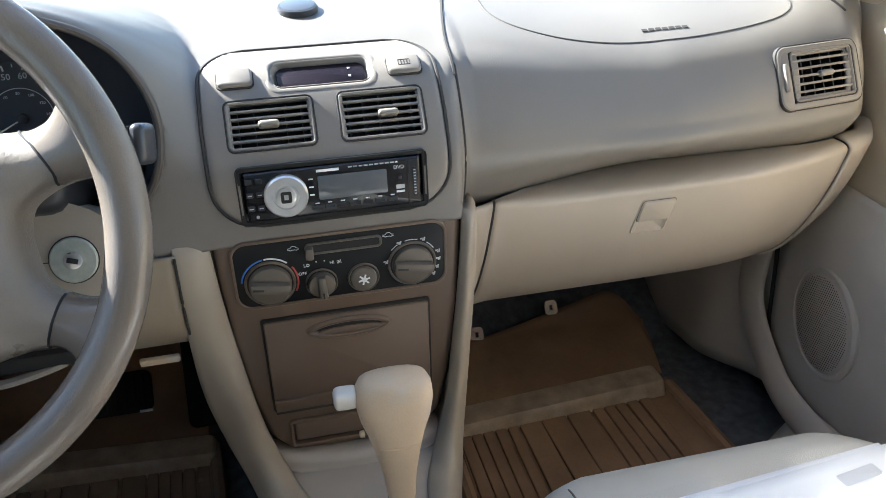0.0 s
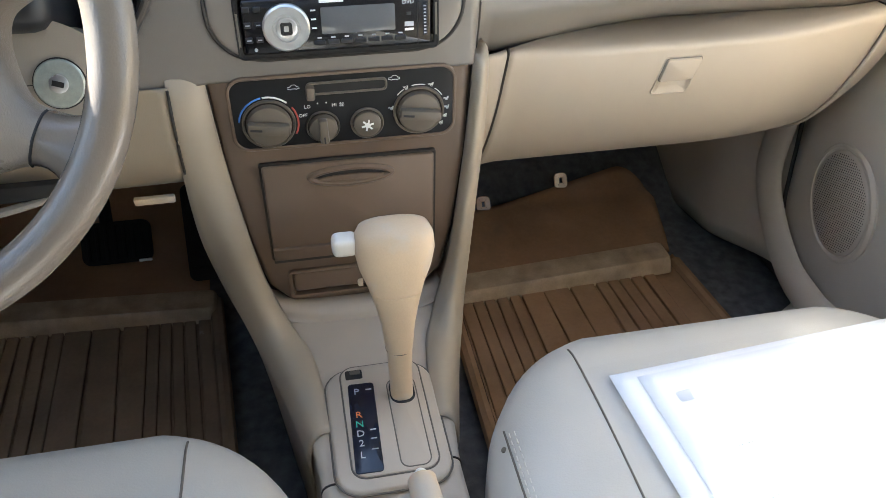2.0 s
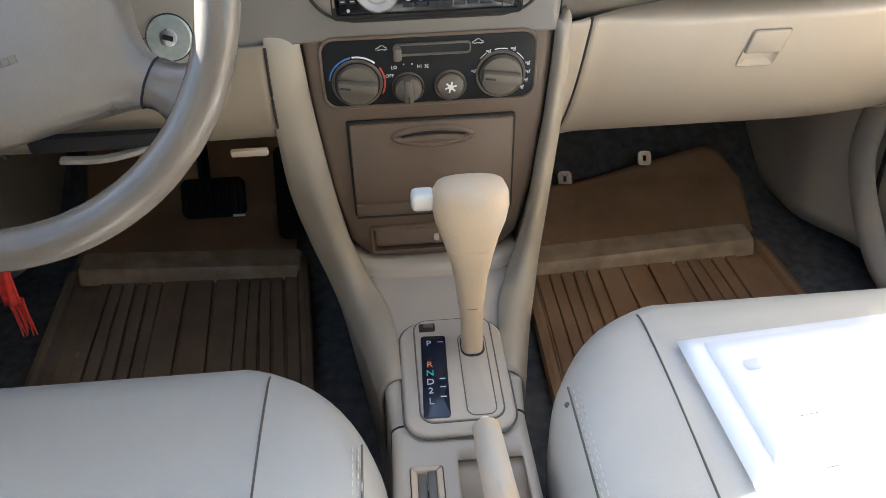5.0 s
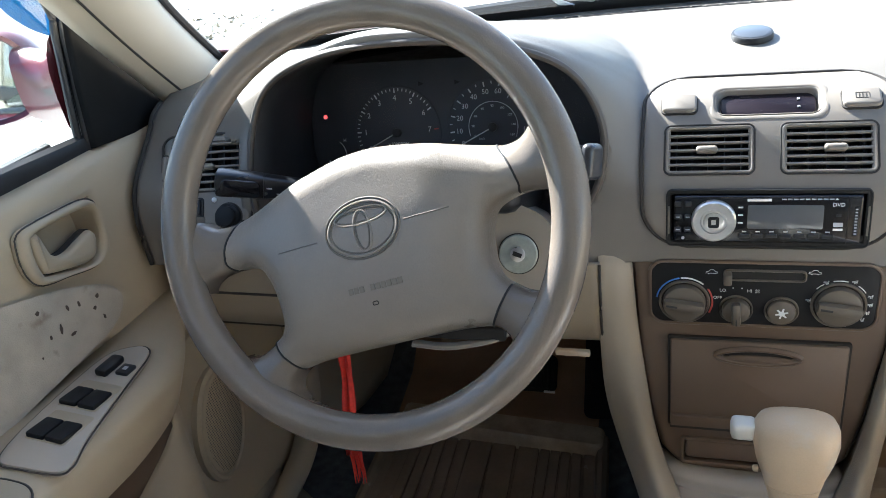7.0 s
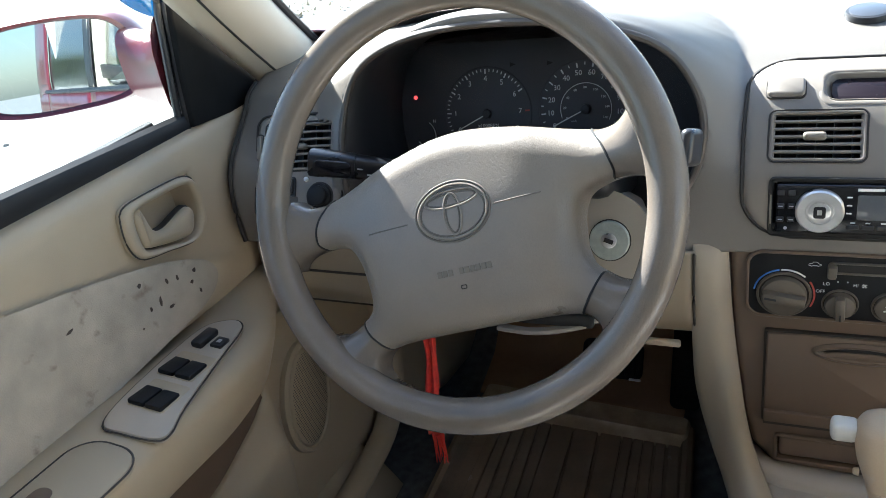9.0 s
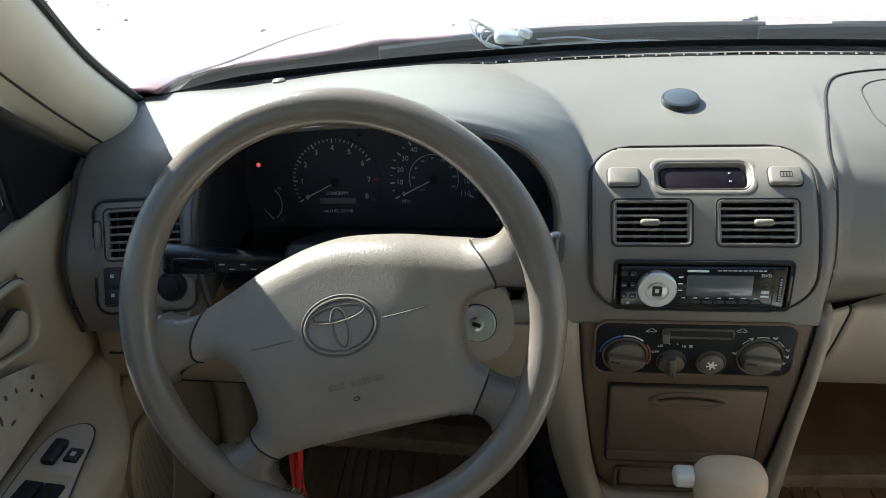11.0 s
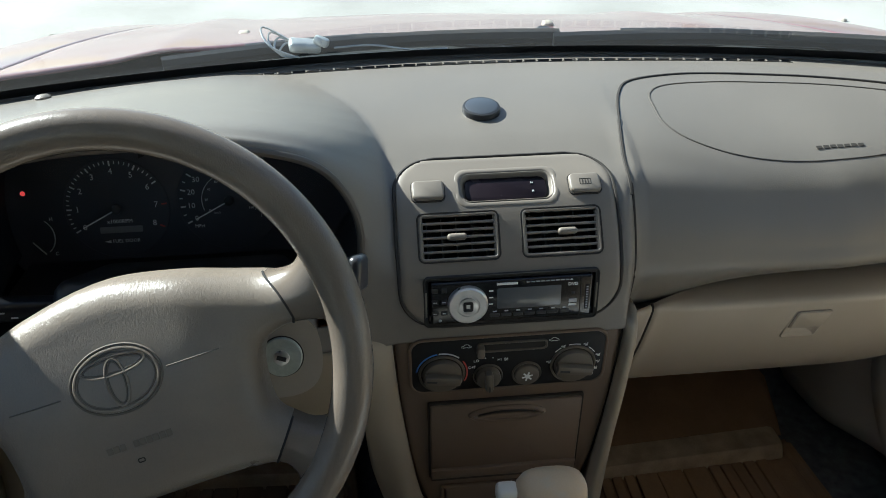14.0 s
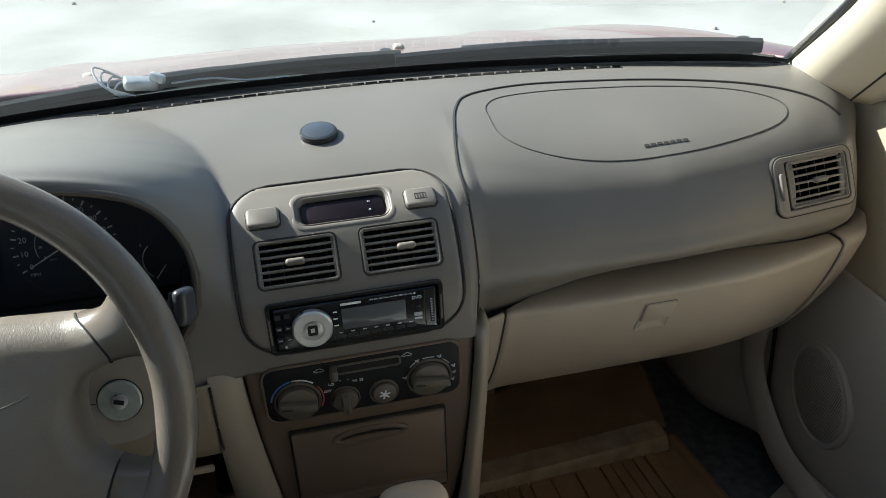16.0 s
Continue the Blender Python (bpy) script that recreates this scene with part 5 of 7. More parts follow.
for sgn in (-1, 1):
    for sl in SEAMS:
        line = smooth_open([(x, y, 0) for x, y in sl], 8)
        part("spoke_seam", tube([W @ Vector((sgn * q.x, q.y, hub_h(q.x, q.y) - 0.0001)) for q in line], 0.0011, 6), DARK, sw)


def on_cover(line, x0, y0, off):
    """Points that follow the cover's surface."""
    return [W @ Vector((x0 + x, y0 + y, hub_h(x0 + x, y0 + y) + off)) for x, y in line]


EX, EY = 0.0035, -0.0065
part("emblem_groove", tube(on_cover(ellipse(0.0366, 0.0270, 60), EX, EY, 0.0), 0.0011, 6, closed=True, up=WUP), SOFTSEAM, sw)
part("emblem_ring", tube(on_cover(ellipse(0.0338, 0.0242, 60), EX, EY, 0.0), 0.0014, 8, closed=True, up=WUP), HUB, sw)
part("emblem_groove", tube(on_cover(ellipse(0.0312, 0.0216, 60), EX, EY, 0.0), 0.0008, 6, closed=True, up=WUP), SOFTSEAM, sw)
for a, b, y in ((0.026, 0.0075, 0.0115), (0.0085, 0.019, -0.002)):
    part("emblem_oval", tube(on_cover(ellipse(a, b, 48), EX, EY + y, 0.0), 0.0011, 8, closed=True, up=WUP), HUB, sw)
    part("emblem_groove", tube(on_cover(ellipse(a - 0.0022, b - 0.0022, 48), EX, EY + y, 0.0), 0.0008, 6, closed=True, up=WUP), SOFTSEAM, sw)
for x0, x1 in ((-0.085, -0.0425), (0.0435, 0.0865)):
    part("cover_crease", tube([W @ Vector((x, -0.0085, hub_h(x, -0.0085) + 0.0002)) for x in lin(x0, x1, 16)], 0.0006, 6), SOFTSEAM, sw)
for i in range(10):
    if i != 3:
        part("cover_label", rbox(W @ T(-0.0205 + 0.0054 * i, -0.060, hub_h(-0.0205 + 0.0054 * i, -0.06)), 0.0046, 0.0058, 0.0013, 0.0003, 1), LABELBAR, sw, "embossed plain label bars")
part("horn_mark", frame_ring(W @ T(0.0, -0.0745, hub_h(0, -0.0745) - 0.0003), rrect(0.006, 0.004, 0.0015, 3), 0.0009, 0.0008, r=0.0002), SEAM, sw)

# red ribbon hanging under the column
rb = thing("red_ribbon", (-0.48, -0.03, 0.58), "red woven ribbon with frayed end hanging under the dash", "ribbon")
bm = sheet(lambda u, v: Vector((lerp(-0.478, -0.494, v) + (0.0076 + 0.001 * math.sin(14 * v)) * u, -0.028 + 0.006 * math.sin(5 * v) + 0.003 * math.cos(5 * u + 3 * v), lerp(0.60, 0.415, v))), lin(-1, 1, 7), lin(0, 1, 24))
part("strap", bm, RIBBON, rb, thick=0.0018)
for i in range(9):
    x = lerp(-0.502, -0.485, i / 8)
    L = 0.045 + 0.022 * random.random()
    part("fringe", tube([(x, -0.027, 0.42), (x - 0.003 + 0.004 * random.random(), -0.027, 0.42 - L * 0.6), (x - 0.006 + 0.008 * random.random(), -0.026, 0.42 - L)], [0.0016, 0.0013, 0.0007], 5), RIBBON, rb)

# ---- centre console ----
CON = [(0.46, 0.10, 0.40), (0.06, 0.096, 0.402), (0.0, 0.094, 0.403), (-0.04, 0.090, 0.404), (-0.09, 0.085, 0.405), (-0.16, 0.0755, 0.405), (-0.24, 0.068, 0.404), (-0.34, 0.070, 0.402), (-0.5, 0.076, 0.402), (-0.8, 0.08, 0.402)]
CY = [c[0] for c in CON][::-1]


def con_top(y):
    return float(np.interp(y, CY, [c[1] for c in CON][::-1])), float(np.interp(y, CY, [c[2] for c in CON][::-1]))


def con_pt(u, y):
    """u from -1 (left foot) over the top to 1."""
    w, z = con_top(y)
    a = abs(u)
    if a < 0.5:
        x, zz = a / 0.5 * (w - 0.012), z - 0.001 * (a / 0.5) ** 2
    elif a < 0.62:
        t = (a - 0.5) / 0.12 * math.pi / 2
        x, zz = w - 0.012 + 0.012 * math.sin(t), z - 0.013 + 0.012 * math.cos(t)
    else:
        t = (a - 0.62) / 0.38
        x, zz = w + 0.006 * t, lerp(z - 0.013, 0.15, t)
    return Vector((math.copysign(x, u) + 0.004, y, zz))


def con_skip(u, y):
    if y < -0.289 and abs(u) < 0.5:
        x = u / 0.5 * (con_top(y)[0] - 0.012)
        return -0.006 < x
    return False


con = thing("center_console", (0, -0.3, 0.15), "grey beige plastic center console between the front seats", "console")
us = sorted(set(lin(-0.5, 0.5, 41) + lin(0.5, 0.62, 6) + lin(-0.62, -0.5, 6) + lin(0.62, 1, 6) + lin(-1, -0.62, 6)))
ys = sorted(set(lin(-0.8, 0.45, 70) + [-0.289]))
part("console_body", sheet(con_pt, us, ys, con_skip), CONSOLE, con, thick=0.003, smooth=60)
# sloped pit for the brake lever
part("brake_pit", sheet(lambda x, y: Vector((x, y, 0.398 - 0.045 * sm(-0.285, -0.36, y) * 1.0)), lin(-0.012, 0.07, 8), lin(-0.79, -0.285, 20)), CONSOLE, con, thick=0.002)
part("pit_wall", sheet(lambda y, z: Vector((-0.008, y, z)), lin(-0.79, -0.287, 12), lin(0.345, 0.402, 4)), CONSOLE, con, thick=0.002)
part("console_joint", tube([con_pt(u, -0.245) + Vector((0, 0, 0.0005)) for u in lin(-0.75, -0.44, 12)], 0.0012, 6), SEAM, con)
part("console_joint", tube([con_pt(u, -0.235) + Vector((0, 0, 0.0005)) for u in lin(0.5, 0.72, 12)], 0.0012, 6), SEAM, con)
# front ledge under the coin tray
LEDGE = [(0.012, 0.414), (0.0, 0.416), (-0.010, 0.4155), (-0.018, 0.411), (-0.022, 0.404), (-0.026, 0.4015)]
LEDGE2 = smooth_open([(y, z, 0) for y, z in LEDGE], 4)


def ledge_pt(x, i):
    q = LEDGE2[int(i)]
    k = (x / 0.092) ** 2
    return Vector((x, q.x + 0.016 * k, q.y + 0.004 * k * k))


part("front_ledge", sheet(ledge_pt, lin(-0.100, 0.100, 40), list(range(len(LEDGE2)))), CONSOLE, con, thick=0.003, smooth=60)


# stations down each wing: seam by the stack, crest, outer edge, end of the flank
WING = {
    -1: [((0.131, 0.030, 0.714), (0.144, 0.030, 0.714), (0.161, 0.020, 0.714), (0.161, 0.24, 0.714)),
         ((0.131, 0.006, 0.702), (0.143, -0.003, 0.702), (0.161, -0.008, 0.702), (0.161, 0.24, 0.702)),
         ((0.126, 0.003, 0.62), (0.139, -0.011, 0.62), (0.162, -0.011, 0.62), (0.168, 0.24, 0.62)),
         ((0.1165, 0.002, 0.53), (0.130, -0.014, 0.533), (0.160, -0.003, 0.53), (0.168, 0.24, 0.52)),
         ((0.107, -0.001, 0.466), (0.119, -0.019, 0.470), (0.1465, -0.004, 0.458), (0.152, 0.22, 0.40)),
         ((0.094, -0.010, 0.424), (0.108, -0.032, 0.430), (0.1325, -0.014, 0.413), (0.131, 0.16, 0.28)),
         ((0.080, -0.034, 0.4035), (0.098, -0.056, 0.410), (0.119, -0.042, 0.389), (0.117, 0.06, 0.20)),
         ((0.066, -0.070, 0.4040), (0.088, -0.090, 0.4070), (0.104, -0.086, 0.380), (0.102, -0.01, 0.16)),
         ((0.058, -0.118, 0.4040), (0.078, -0.130, 0.4045), (0.0905, -0.128, 0.374), (0.088, -0.08, 0.155)),
         ((0.052, -0.185, 0.4030), (0.067, -0.188, 0.4020), (0.0765, -0.188, 0.368), (0.074, -0.15, 0.15))],
    1: [((0.131, 0.030, 0.701), (0.138, 0.030, 0.701), (0.148, 0.060, 0.701), (0.150, 0.26, 0.701)),
        ((0.131, 0.004, 0.699), (0.138, -0.004, 0.699), (0.148, 0.026, 0.699), (0.150, 0.26, 0.699)),
        ((0.126, 0.003, 0.62), (0.134, -0.006, 0.62), (0.147, 0.024, 0.62), (0.155, 0.26, 0.62)),
        ((0.1165, 0.002, 0.53), (0.125, -0.008, 0.533), (0.139, 0.018, 0.53), (0.160, 0.24, 0.52)),
        ((0.107, -0.001, 0.466), (0.116, -0.014, 0.468), (0.130, 0.006, 0.458), (0.136, 0.22, 0.40)),
        ((0.094, -0.010, 0.424), (0.106, -0.030, 0.428), (0.122, -0.008, 0.410), (0.120, 0.16, 0.28)),
        ((0.080, -0.034, 0.4035), (0.096, -0.056, 0.409), (0.112, -0.040, 0.388), (0.110, 0.06, 0.20)),
        ((0.066, -0.070, 0.4040), (0.086, -0.090, 0.4065), (0.099, -0.084, 0.380), (0.097, -0.01, 0.16)),
        ((0.058, -0.118, 0.4040), (0.077, -0.130, 0.4045), (0.0885, -0.128, 0.374), (0.086, -0.08, 0.155)),
        ((0.052, -0.185, 0.4030), (0.067, -0.188, 0.4020), (0.0755, -0.188, 0.368), (0.073, -0.15, 0.15))],
}


def wing(sgn):
    """Molded edge that sweeps from the dash down into the console, with the flank behind it."""
    lines = [smooth_open([row[j] for row in WING[sgn]], 6) for j in range(4)]
    n = len(lines[0])

    def sec(i, t):
        a, c, o, e = (line[int(i)] for line in lines)
        if t <= 1:
            # round over the crest: a rational arc through seam and outer edge
            w0, w1, w2 = (1 - t) ** 2, 2 * t * (1 - t) * 1.3, t * t
            k = c * 2 - (a + o) / 2
            q = (a * w0 + k.lerp(c, 0.25) * w1 + o * w2) / (w0 + w1 + w2)
        else:
            q = o.lerp(e, (t - 1) ** 1.2)
        return Vector((sgn * q.x + 0.004 * sm(0, n, i), q.y, q.z))

    part("console_wing", sheet(sec, list(range(n)), lin(0, 1, 19) + [1.03, 1.08, 1.2, 1.5, 2.0]), WINGTAN, con, "sweeping edge that joins dash and console", thick=0.003, smooth=70)


wing(-1)
wing(1)

# gear selector
gs = thing("gear_selector", (0.009, -0.18, 0.405), "pale gear selector surround with dark position plate", "gear selector")
Gz = T(0.006, -0.186, 0.4055)
part("surround", prism(Gz, rrect(0.112, 0.158, 0.026, 8), 0.005, 0.0035, base=-0.008), CONSOLE, gs)
part("surround_seam", tube([Gz @ Vector((x, y, 0.0008)) for x, y in rrect(0.1135, 0.1595, 0.0265, 8)], 0.0012, 6, closed=True), SOFTSEAM, gs)
Gp = T(0.0085, -0.178, 0.4105)
part("plate", prism(Gp, rrect(0.083, 0.142, 0.014, 8), 0.002, 0.001, base=-0.002), CONSOLE, gs)
part("plate_seam", tube([Gp @ Vector((x, y, 0.0002)) for x, y in rrect(0.0845, 0.1435, 0.0145, 8)], 0.001, 6, closed=True), SOFTSEAM, gs)
L = pose(-0.0155, -0.189, 0.4123, 0, 0, -2)
part("position_plate", prism(L, rrect(0.027, 0.113, 0.0035), 0.0012, 0.0005), PLATEBLUE, gs, "blue-black gear position plate")
for s, y, mt in (("P", 0.045, WHITE), ("R", 0.014, ORANGEP), ("N", 0.002, GREENP), ("D", -0.010, WHITE), ("2", -0.022, WHITE), ("L", -0.036, WHITE)):
    part("gear_letter", text(s, 0.0112, L @ T(-0.005, y, 0.0014)), GREYPRINT if mt is WHITE else mt, gs)
for y in (0.047, -0.006, -0.017, -0.03):
    part("gear_mark", rbox(L @ T(0.0075, y, 0.0014), 0.006, 0.0012, 0.0004, 0), GREYPRINT, gs)
part("release_window", prism(pose(-0.019, -0.1185, 0.4122), rrect(0.018, 0.013, 0.002), 0.0006, 0.0002), DARK, gs)
part("release_key", rbox(pose(-0.0175, -0.116, 0.4128), 0.011, 0.0055, 0.002, 0.0008), KNOB, gs)
part("slot_channel", prism(pose(0.028, -0.189, 0.4122), rrect(0.029, 0.112, 0.009), 0.0006, 0.0002), CONSOLE, gs)
part("slot_rim", tube([Vector((0.028 + x, -0.189 + y, 0.4126)) for x, y in rrect(0.0295, 0.1125, 0.009)], 0.0007, 6, closed=True), SOFTSEAM, gs)
# flat near-black patch for the shade round the lever's foot
part("slot_shade", prism(pose(0.028, -0.15, 0.4126), rrect(0.026, 0.034, 0.011), 0.0006, 0.0002), DARK, gs)

lev = thing("shift_lever", (0.028, -0.152, 0.41), "worn cream leather automatic shift lever with white button", "shift lever")


def lev_loop(z, cx, y, hx, hy, k=2.6):
    out = []
    for j in range(28):
        c, s = math.cos(2 * math.pi * j / 28), math.sin(2 * math.pi * j / 28)
        out.append((cx + hx * math.copysign(abs(c) ** (2 / k), c), y + hy * math.copysign(abs(s) ** (2 / k), s), z))
    return out


rows = [(0.408, 0.0275, -0.153, 0.0115, 0.0115), (0.44, 0.0275, -0.148, 0.0118, 0.0118), (0.468, 0.0275, -0.143, 0.0128, 0.0125), (0.472, 0.0275, -0.142, 0.0137, 0.0135), (0.50, 0.0277, -0.136, 0.0168, 0.016), (0.525, 0.028, -0.130, 0.0225, 0.018), (0.545, 0.028, -0.125, 0.0285, 0.02), (0.562, 0.0285, -0.121, 0.035, 0.0225), (0.579, 0.029, -0.117, 0.0385, 0.0245), (0.591, 0.029, -0.115, 0.0378, 0.0235), (0.5985, 0.029, -0.114, 0.034, 0.02), (0.602, 0.028, -0.113, 0.022, 0.0135), (0.603, 0.028, -0.113, 0.008, 0.005)]
bm = bmesh.new()
rings(bm, [lev_loop(*r) for r in rows])
part("grip", bm, CREAM, lev, smooth=60)
part("grip_joint", tube([Vector(p) for p in lev_loop(0.4705, 0.0275, -0.1423, 0.0134, 0.0131, 2.2)], 0.0006, 5, closed=True), SOFTSEAM, lev)
part("grip_fold", tube([Vector(p) for p in lev_loop(0.537, 0.028, -0.127, 0.0252, 0.0195)][15:27], 0.0007, 5), CREAM, lev)
part("release_button", rbox(pose(-0.0175, -0.113, 0.584), 0.024, 0.021, 0.0195, 0.006, 3), WHITEBTN, lev, "white release button")
part("side_screw", lathe(pose(-0.0035, -0.128, 0.548, 0, -90), [(0.004, 0), (0.0035, 0.004), (0.002, 0.005)], 12), CREAM, lev)

# parking brake and seat heater switch
hb = thing("parking_brake", (0.035, -0.4, 0.40), "cream parking brake lever with white button", "parking brake")
p0, p1, p2, p3 = Vector((0.027, -0.272, 0.428)), Vector((0.029, -0.33, 0.432)), Vector((0.036, -0.45, 0.430)), Vector((0.044, -0.62, 0.410))
part("grip", tube(smooth_open([p0, p0.lerp(p1, 0.15), p1, p2, p3], 5), [0.0105] + [0.0135] * 5 + lin(0.0138, 0.0175, 15), 18), CREAM, hb)
part("release_button", lathe(axes(p0 + Vector((0, -0.002, 0)), (1, 0, 0), (0, 0, -1)) @ pose(0, 0, 0, 0, 0, 0), [(0.0065, -0.001), (0.006, 0.009), (0.004, 0.0115)], 18), WHITEBTN, hb)
hs = thing("console_switch", (-0.032, -0.32, 0.402), "cream framed double rocker switch on the console", "switch")
part("switch_frame", frame_ring(T(-0.0325, -0.319, 0.4025), rrect(0.030, 0.048, 0.003), 0.006, 0.003, base=-0.004, r=0.001), CREAM, hs)
part("switch_gap", frame_ring(T(-0.0325, -0.319, 0.4023), rrect(0.032, 0.050, 0.003), 0.0018, 0.0014, base=-0.003, r=0.0004), SEAM, hs)
part("switch_base", rbox(T(-0.0325, -0.319, 0.401), 0.019, 0.037, 0.002, 0), DARK, hs)
for k in (-1, 1):
    part("rocker", rbox(T(-0.0325 + 0.0046 * k, -0.319, 0.4035) @ pose(0, 0, 0, 6 * k), 0.0082, 0.034, 0.005, 0.0015), KNOB, hs)

# ---- floor ----


def floor_z(y):
    return 0.145 if y < 0.42 else 0.145 + 0.9 * (y - 0.42) ** 1.25


solid("floor", sheet(lambda x, y: Vector((x, y, floor_z(y))), lin(-0.77, 0.77, 30), lin(-1.8, 0.82, 60)), CARPET, "dark grey carpeted car floor", "floor", kind="structure", thick=0.01)
# unseen sheet, added to stop sun leaking in between dash and cowl
solid("wall_plenum_light_stop", sheet(lambda x, t: Vector((x, lerp(base_y(x) - 0.006, 0.63, t), lerp(0.8885 - 0.006 * sm(0.55, 0.7, abs(x)), 0.74, t))), lin(-0.78, 0.78, 30), lin(0, 1, 6)), CARPET, "unseen bulkhead added to keep sun out under the cowl", "wall", kind="structure", thick=0.004)
solid("firewall", rbox(pose(0, 0.62, 0.46), 1.56, 0.02, 0.62, 0.004), CARPET, "dark carpeted firewall under the dash", "wall", kind="structure")


def mat_thing(sgn, x0, x1, xf0, xf1, yr, lines, flap_top):
    """Rubber tray mat: rim, ribs, raised front ridge and a flap up the toe board."""
    nm = "floor_mat"
    rub = RUBBER if sgn > 0 else RUBBER_SHADED
    mt = thing(nm, (sgn * (x0 + x1) / 2, 0, 0.15), "glossy brown rubber floor mat with long ribs and raised front ridge", "floor mat", "rubber floor mats")
    yb = -0.45
    xa = lambda y: sgn * lerp(x0, xf0, (y - yb) / (yr - yb))
    xb = lambda y: sgn * lerp(x1, xf1, (y - yb) / (yr - yb))

    def tray(u, y):
        x = lerp(xa(y), xb(y), u)
        e = min(u, 1 - u) * abs(x1 - x0)
        return Vector((x, y, 0.149 + 0.02 * (1 - sm(0.0, 0.022, e))))

    part("tray", sheet(tray, lin(0, 1, 60), lin(yb, yr, 16)), rub, mt, thick=0.004)
    edges = [0.03] + lines + [0.885]
    for a, b in zip(edges, edges[1:]):
        bm = bmesh.new()
        loops = []
        for y in lin(yb, yr - 0.022, 12):
            w = 0.004 * math.sin(9 * y + 20 * a) * 0.4
            A, B = lerp(xa(y), xb(y), a) + sgn * 0.0016 + w, lerp(xa(y), xb(y), b) - sgn * 0.0016 + w
            loops.append([(A, y, 0.150), (A, y, 0.1545), (A + sgn * 0.0012, y, 0.1557), (B - sgn * 0.0012, y, 0.1557), (B, y, 0.1545), (B, y, 0.150)])
        rings(bm, loops)
        part("rib", bm, rub, mt)
    bm = bmesh.new()
    xm, L = (xa(yr) + xb(yr)) / 2 - sgn * 0.008, abs(xb(yr) - xa(yr)) - 0.012
    rings(bm, [[(xm + (x * (L + k)) , yr - 0.010 + y * (0.050 + k) + 0.02 * sgn * x, z + 0.006 * sgn * x) for x, y in [(p[0] / L, p[1] / 0.05) for p in rrect(L, 0.05, 0.010, 4)]] for k, z in ((0.012, 0.150), (0.004, 0.168), (0.0, 0.176), (-0.006, 0.179))])
    part("front_ridge", bm, RUBBER_EDGE, mt, "pale worn ridge of the mat")
    for e, xx in enumerate((xa, xb)):
        part("side_rim", tube([(xx(y), y, 0.160) for y in lin(yb, yr - 0.01, 10)], 0.011, 8, flat=0.9), rub, mt)

    def flap(u, v):
        y = yr + 0.012 + v * 0.26
        top = flap_top(u)
        y = yr + 0.012 + v * (top - yr)
        x = lerp(xa(yr) + sgn * 0.01, xb(yr) + sgn * 0.015 * v, u)
        return Vector((x, y, 0.168 + max(0, floor_z(y) - 0.16) + 0.032 * v))

    part("flap", sheet(flap, [1 - (1 - t) ** 2.2 for t in lin(0, 1, 44)], lin(0, 1, 20)), RUBBER, mt, thick=0.004, smooth=60)
    for u in (0.22, 0.6):
        p = flap(u, 1.0)
        part("fixing_tab", frame_ring(axes(p + Vector((0, 0.005, 0.006)), (1, 0, 0), (0, 0.55, 0.83)), rrect(0.026, 0.030, 0.0085), 0.0105, 0.003, r=0.001), RUBBER, mt)
    return mt


PL = [0.085, 0.135, 0.185, 0.235, 0.285, 0.385, 0.50, 0.61, 0.665, 0.72, 0.775, 0.83]
mat_thing(1, 0.165, 0.66, 0.172, 0.585, 0.295, PL, lambda u: lerp(0.42, 0.505, u) - 0.085 * (1 - math.sqrt(max(0.0, 1 - (max(0.0, u - 0.86) / 0.14) ** 2))))
mat_thing(-1, 0.150, 0.58, 0.212, 0.60, 0.335, PL, lambda u: 0.62)

# pedals
bp = thing("brake_pedal", (-0.315, 0.27, 0.34), "black ribbed rubber brake pedal", "pedal")
m = axes((-0.318, 0.262, 0.345), (1, 0, 0), (0, 0.62, 0.78))
part("pad", prism(m, rrect(0.095, 0.06, 0.012), 0.012, 0.004), PEDAL, bp)
for i in range(7):
    part("pad_rib", rbox(m @ T(-0.036 + 0.012 * i, 0, 0.013), 0.006, 0.05, 0.004, 0.0015, 1), PEDAL, bp)
part("arm", tube([(-0.33, 0.275, 0.36), (-0.335, 0.34, 0.44), (-0.335, 0.36, 0.62)], 0.009, 8), PEDAL, bp)
# small steel bar added at the pad's corner for its glint
part("pad_glint", rbox(m @ T(0.038, -0.029, 0.012), 0.018, 0.004, 0.003, 0.001), CHROME, bp)
ap = thing("accelerator_pedal", (-0.2, 0.3, 0.25), "narrow black accelerator pedal", "pedal")
m = axes((-0.212, 0.33, 0.30), (1, 0, 0), (0, 0.55, 0.83))
part("pad", prism(m, rrect(0.048, 0.15, 0.012), 0.012, 0.004), PEDAL, ap)
for i in range(8):
    part("pad_rib", rbox(m @ T(0, -0.055 + 0.0155 * i, 0.013), 0.04, 0.006, 0.003, 0.001, 1), PEDAL, ap)
part("arm", tube([(-0.212, 0.38, 0.36), (-0.212, 0.45, 0.5), (-0.212, 0.44, 0.66)], 0.008, 8), PEDAL, ap)

# ---- seats ----


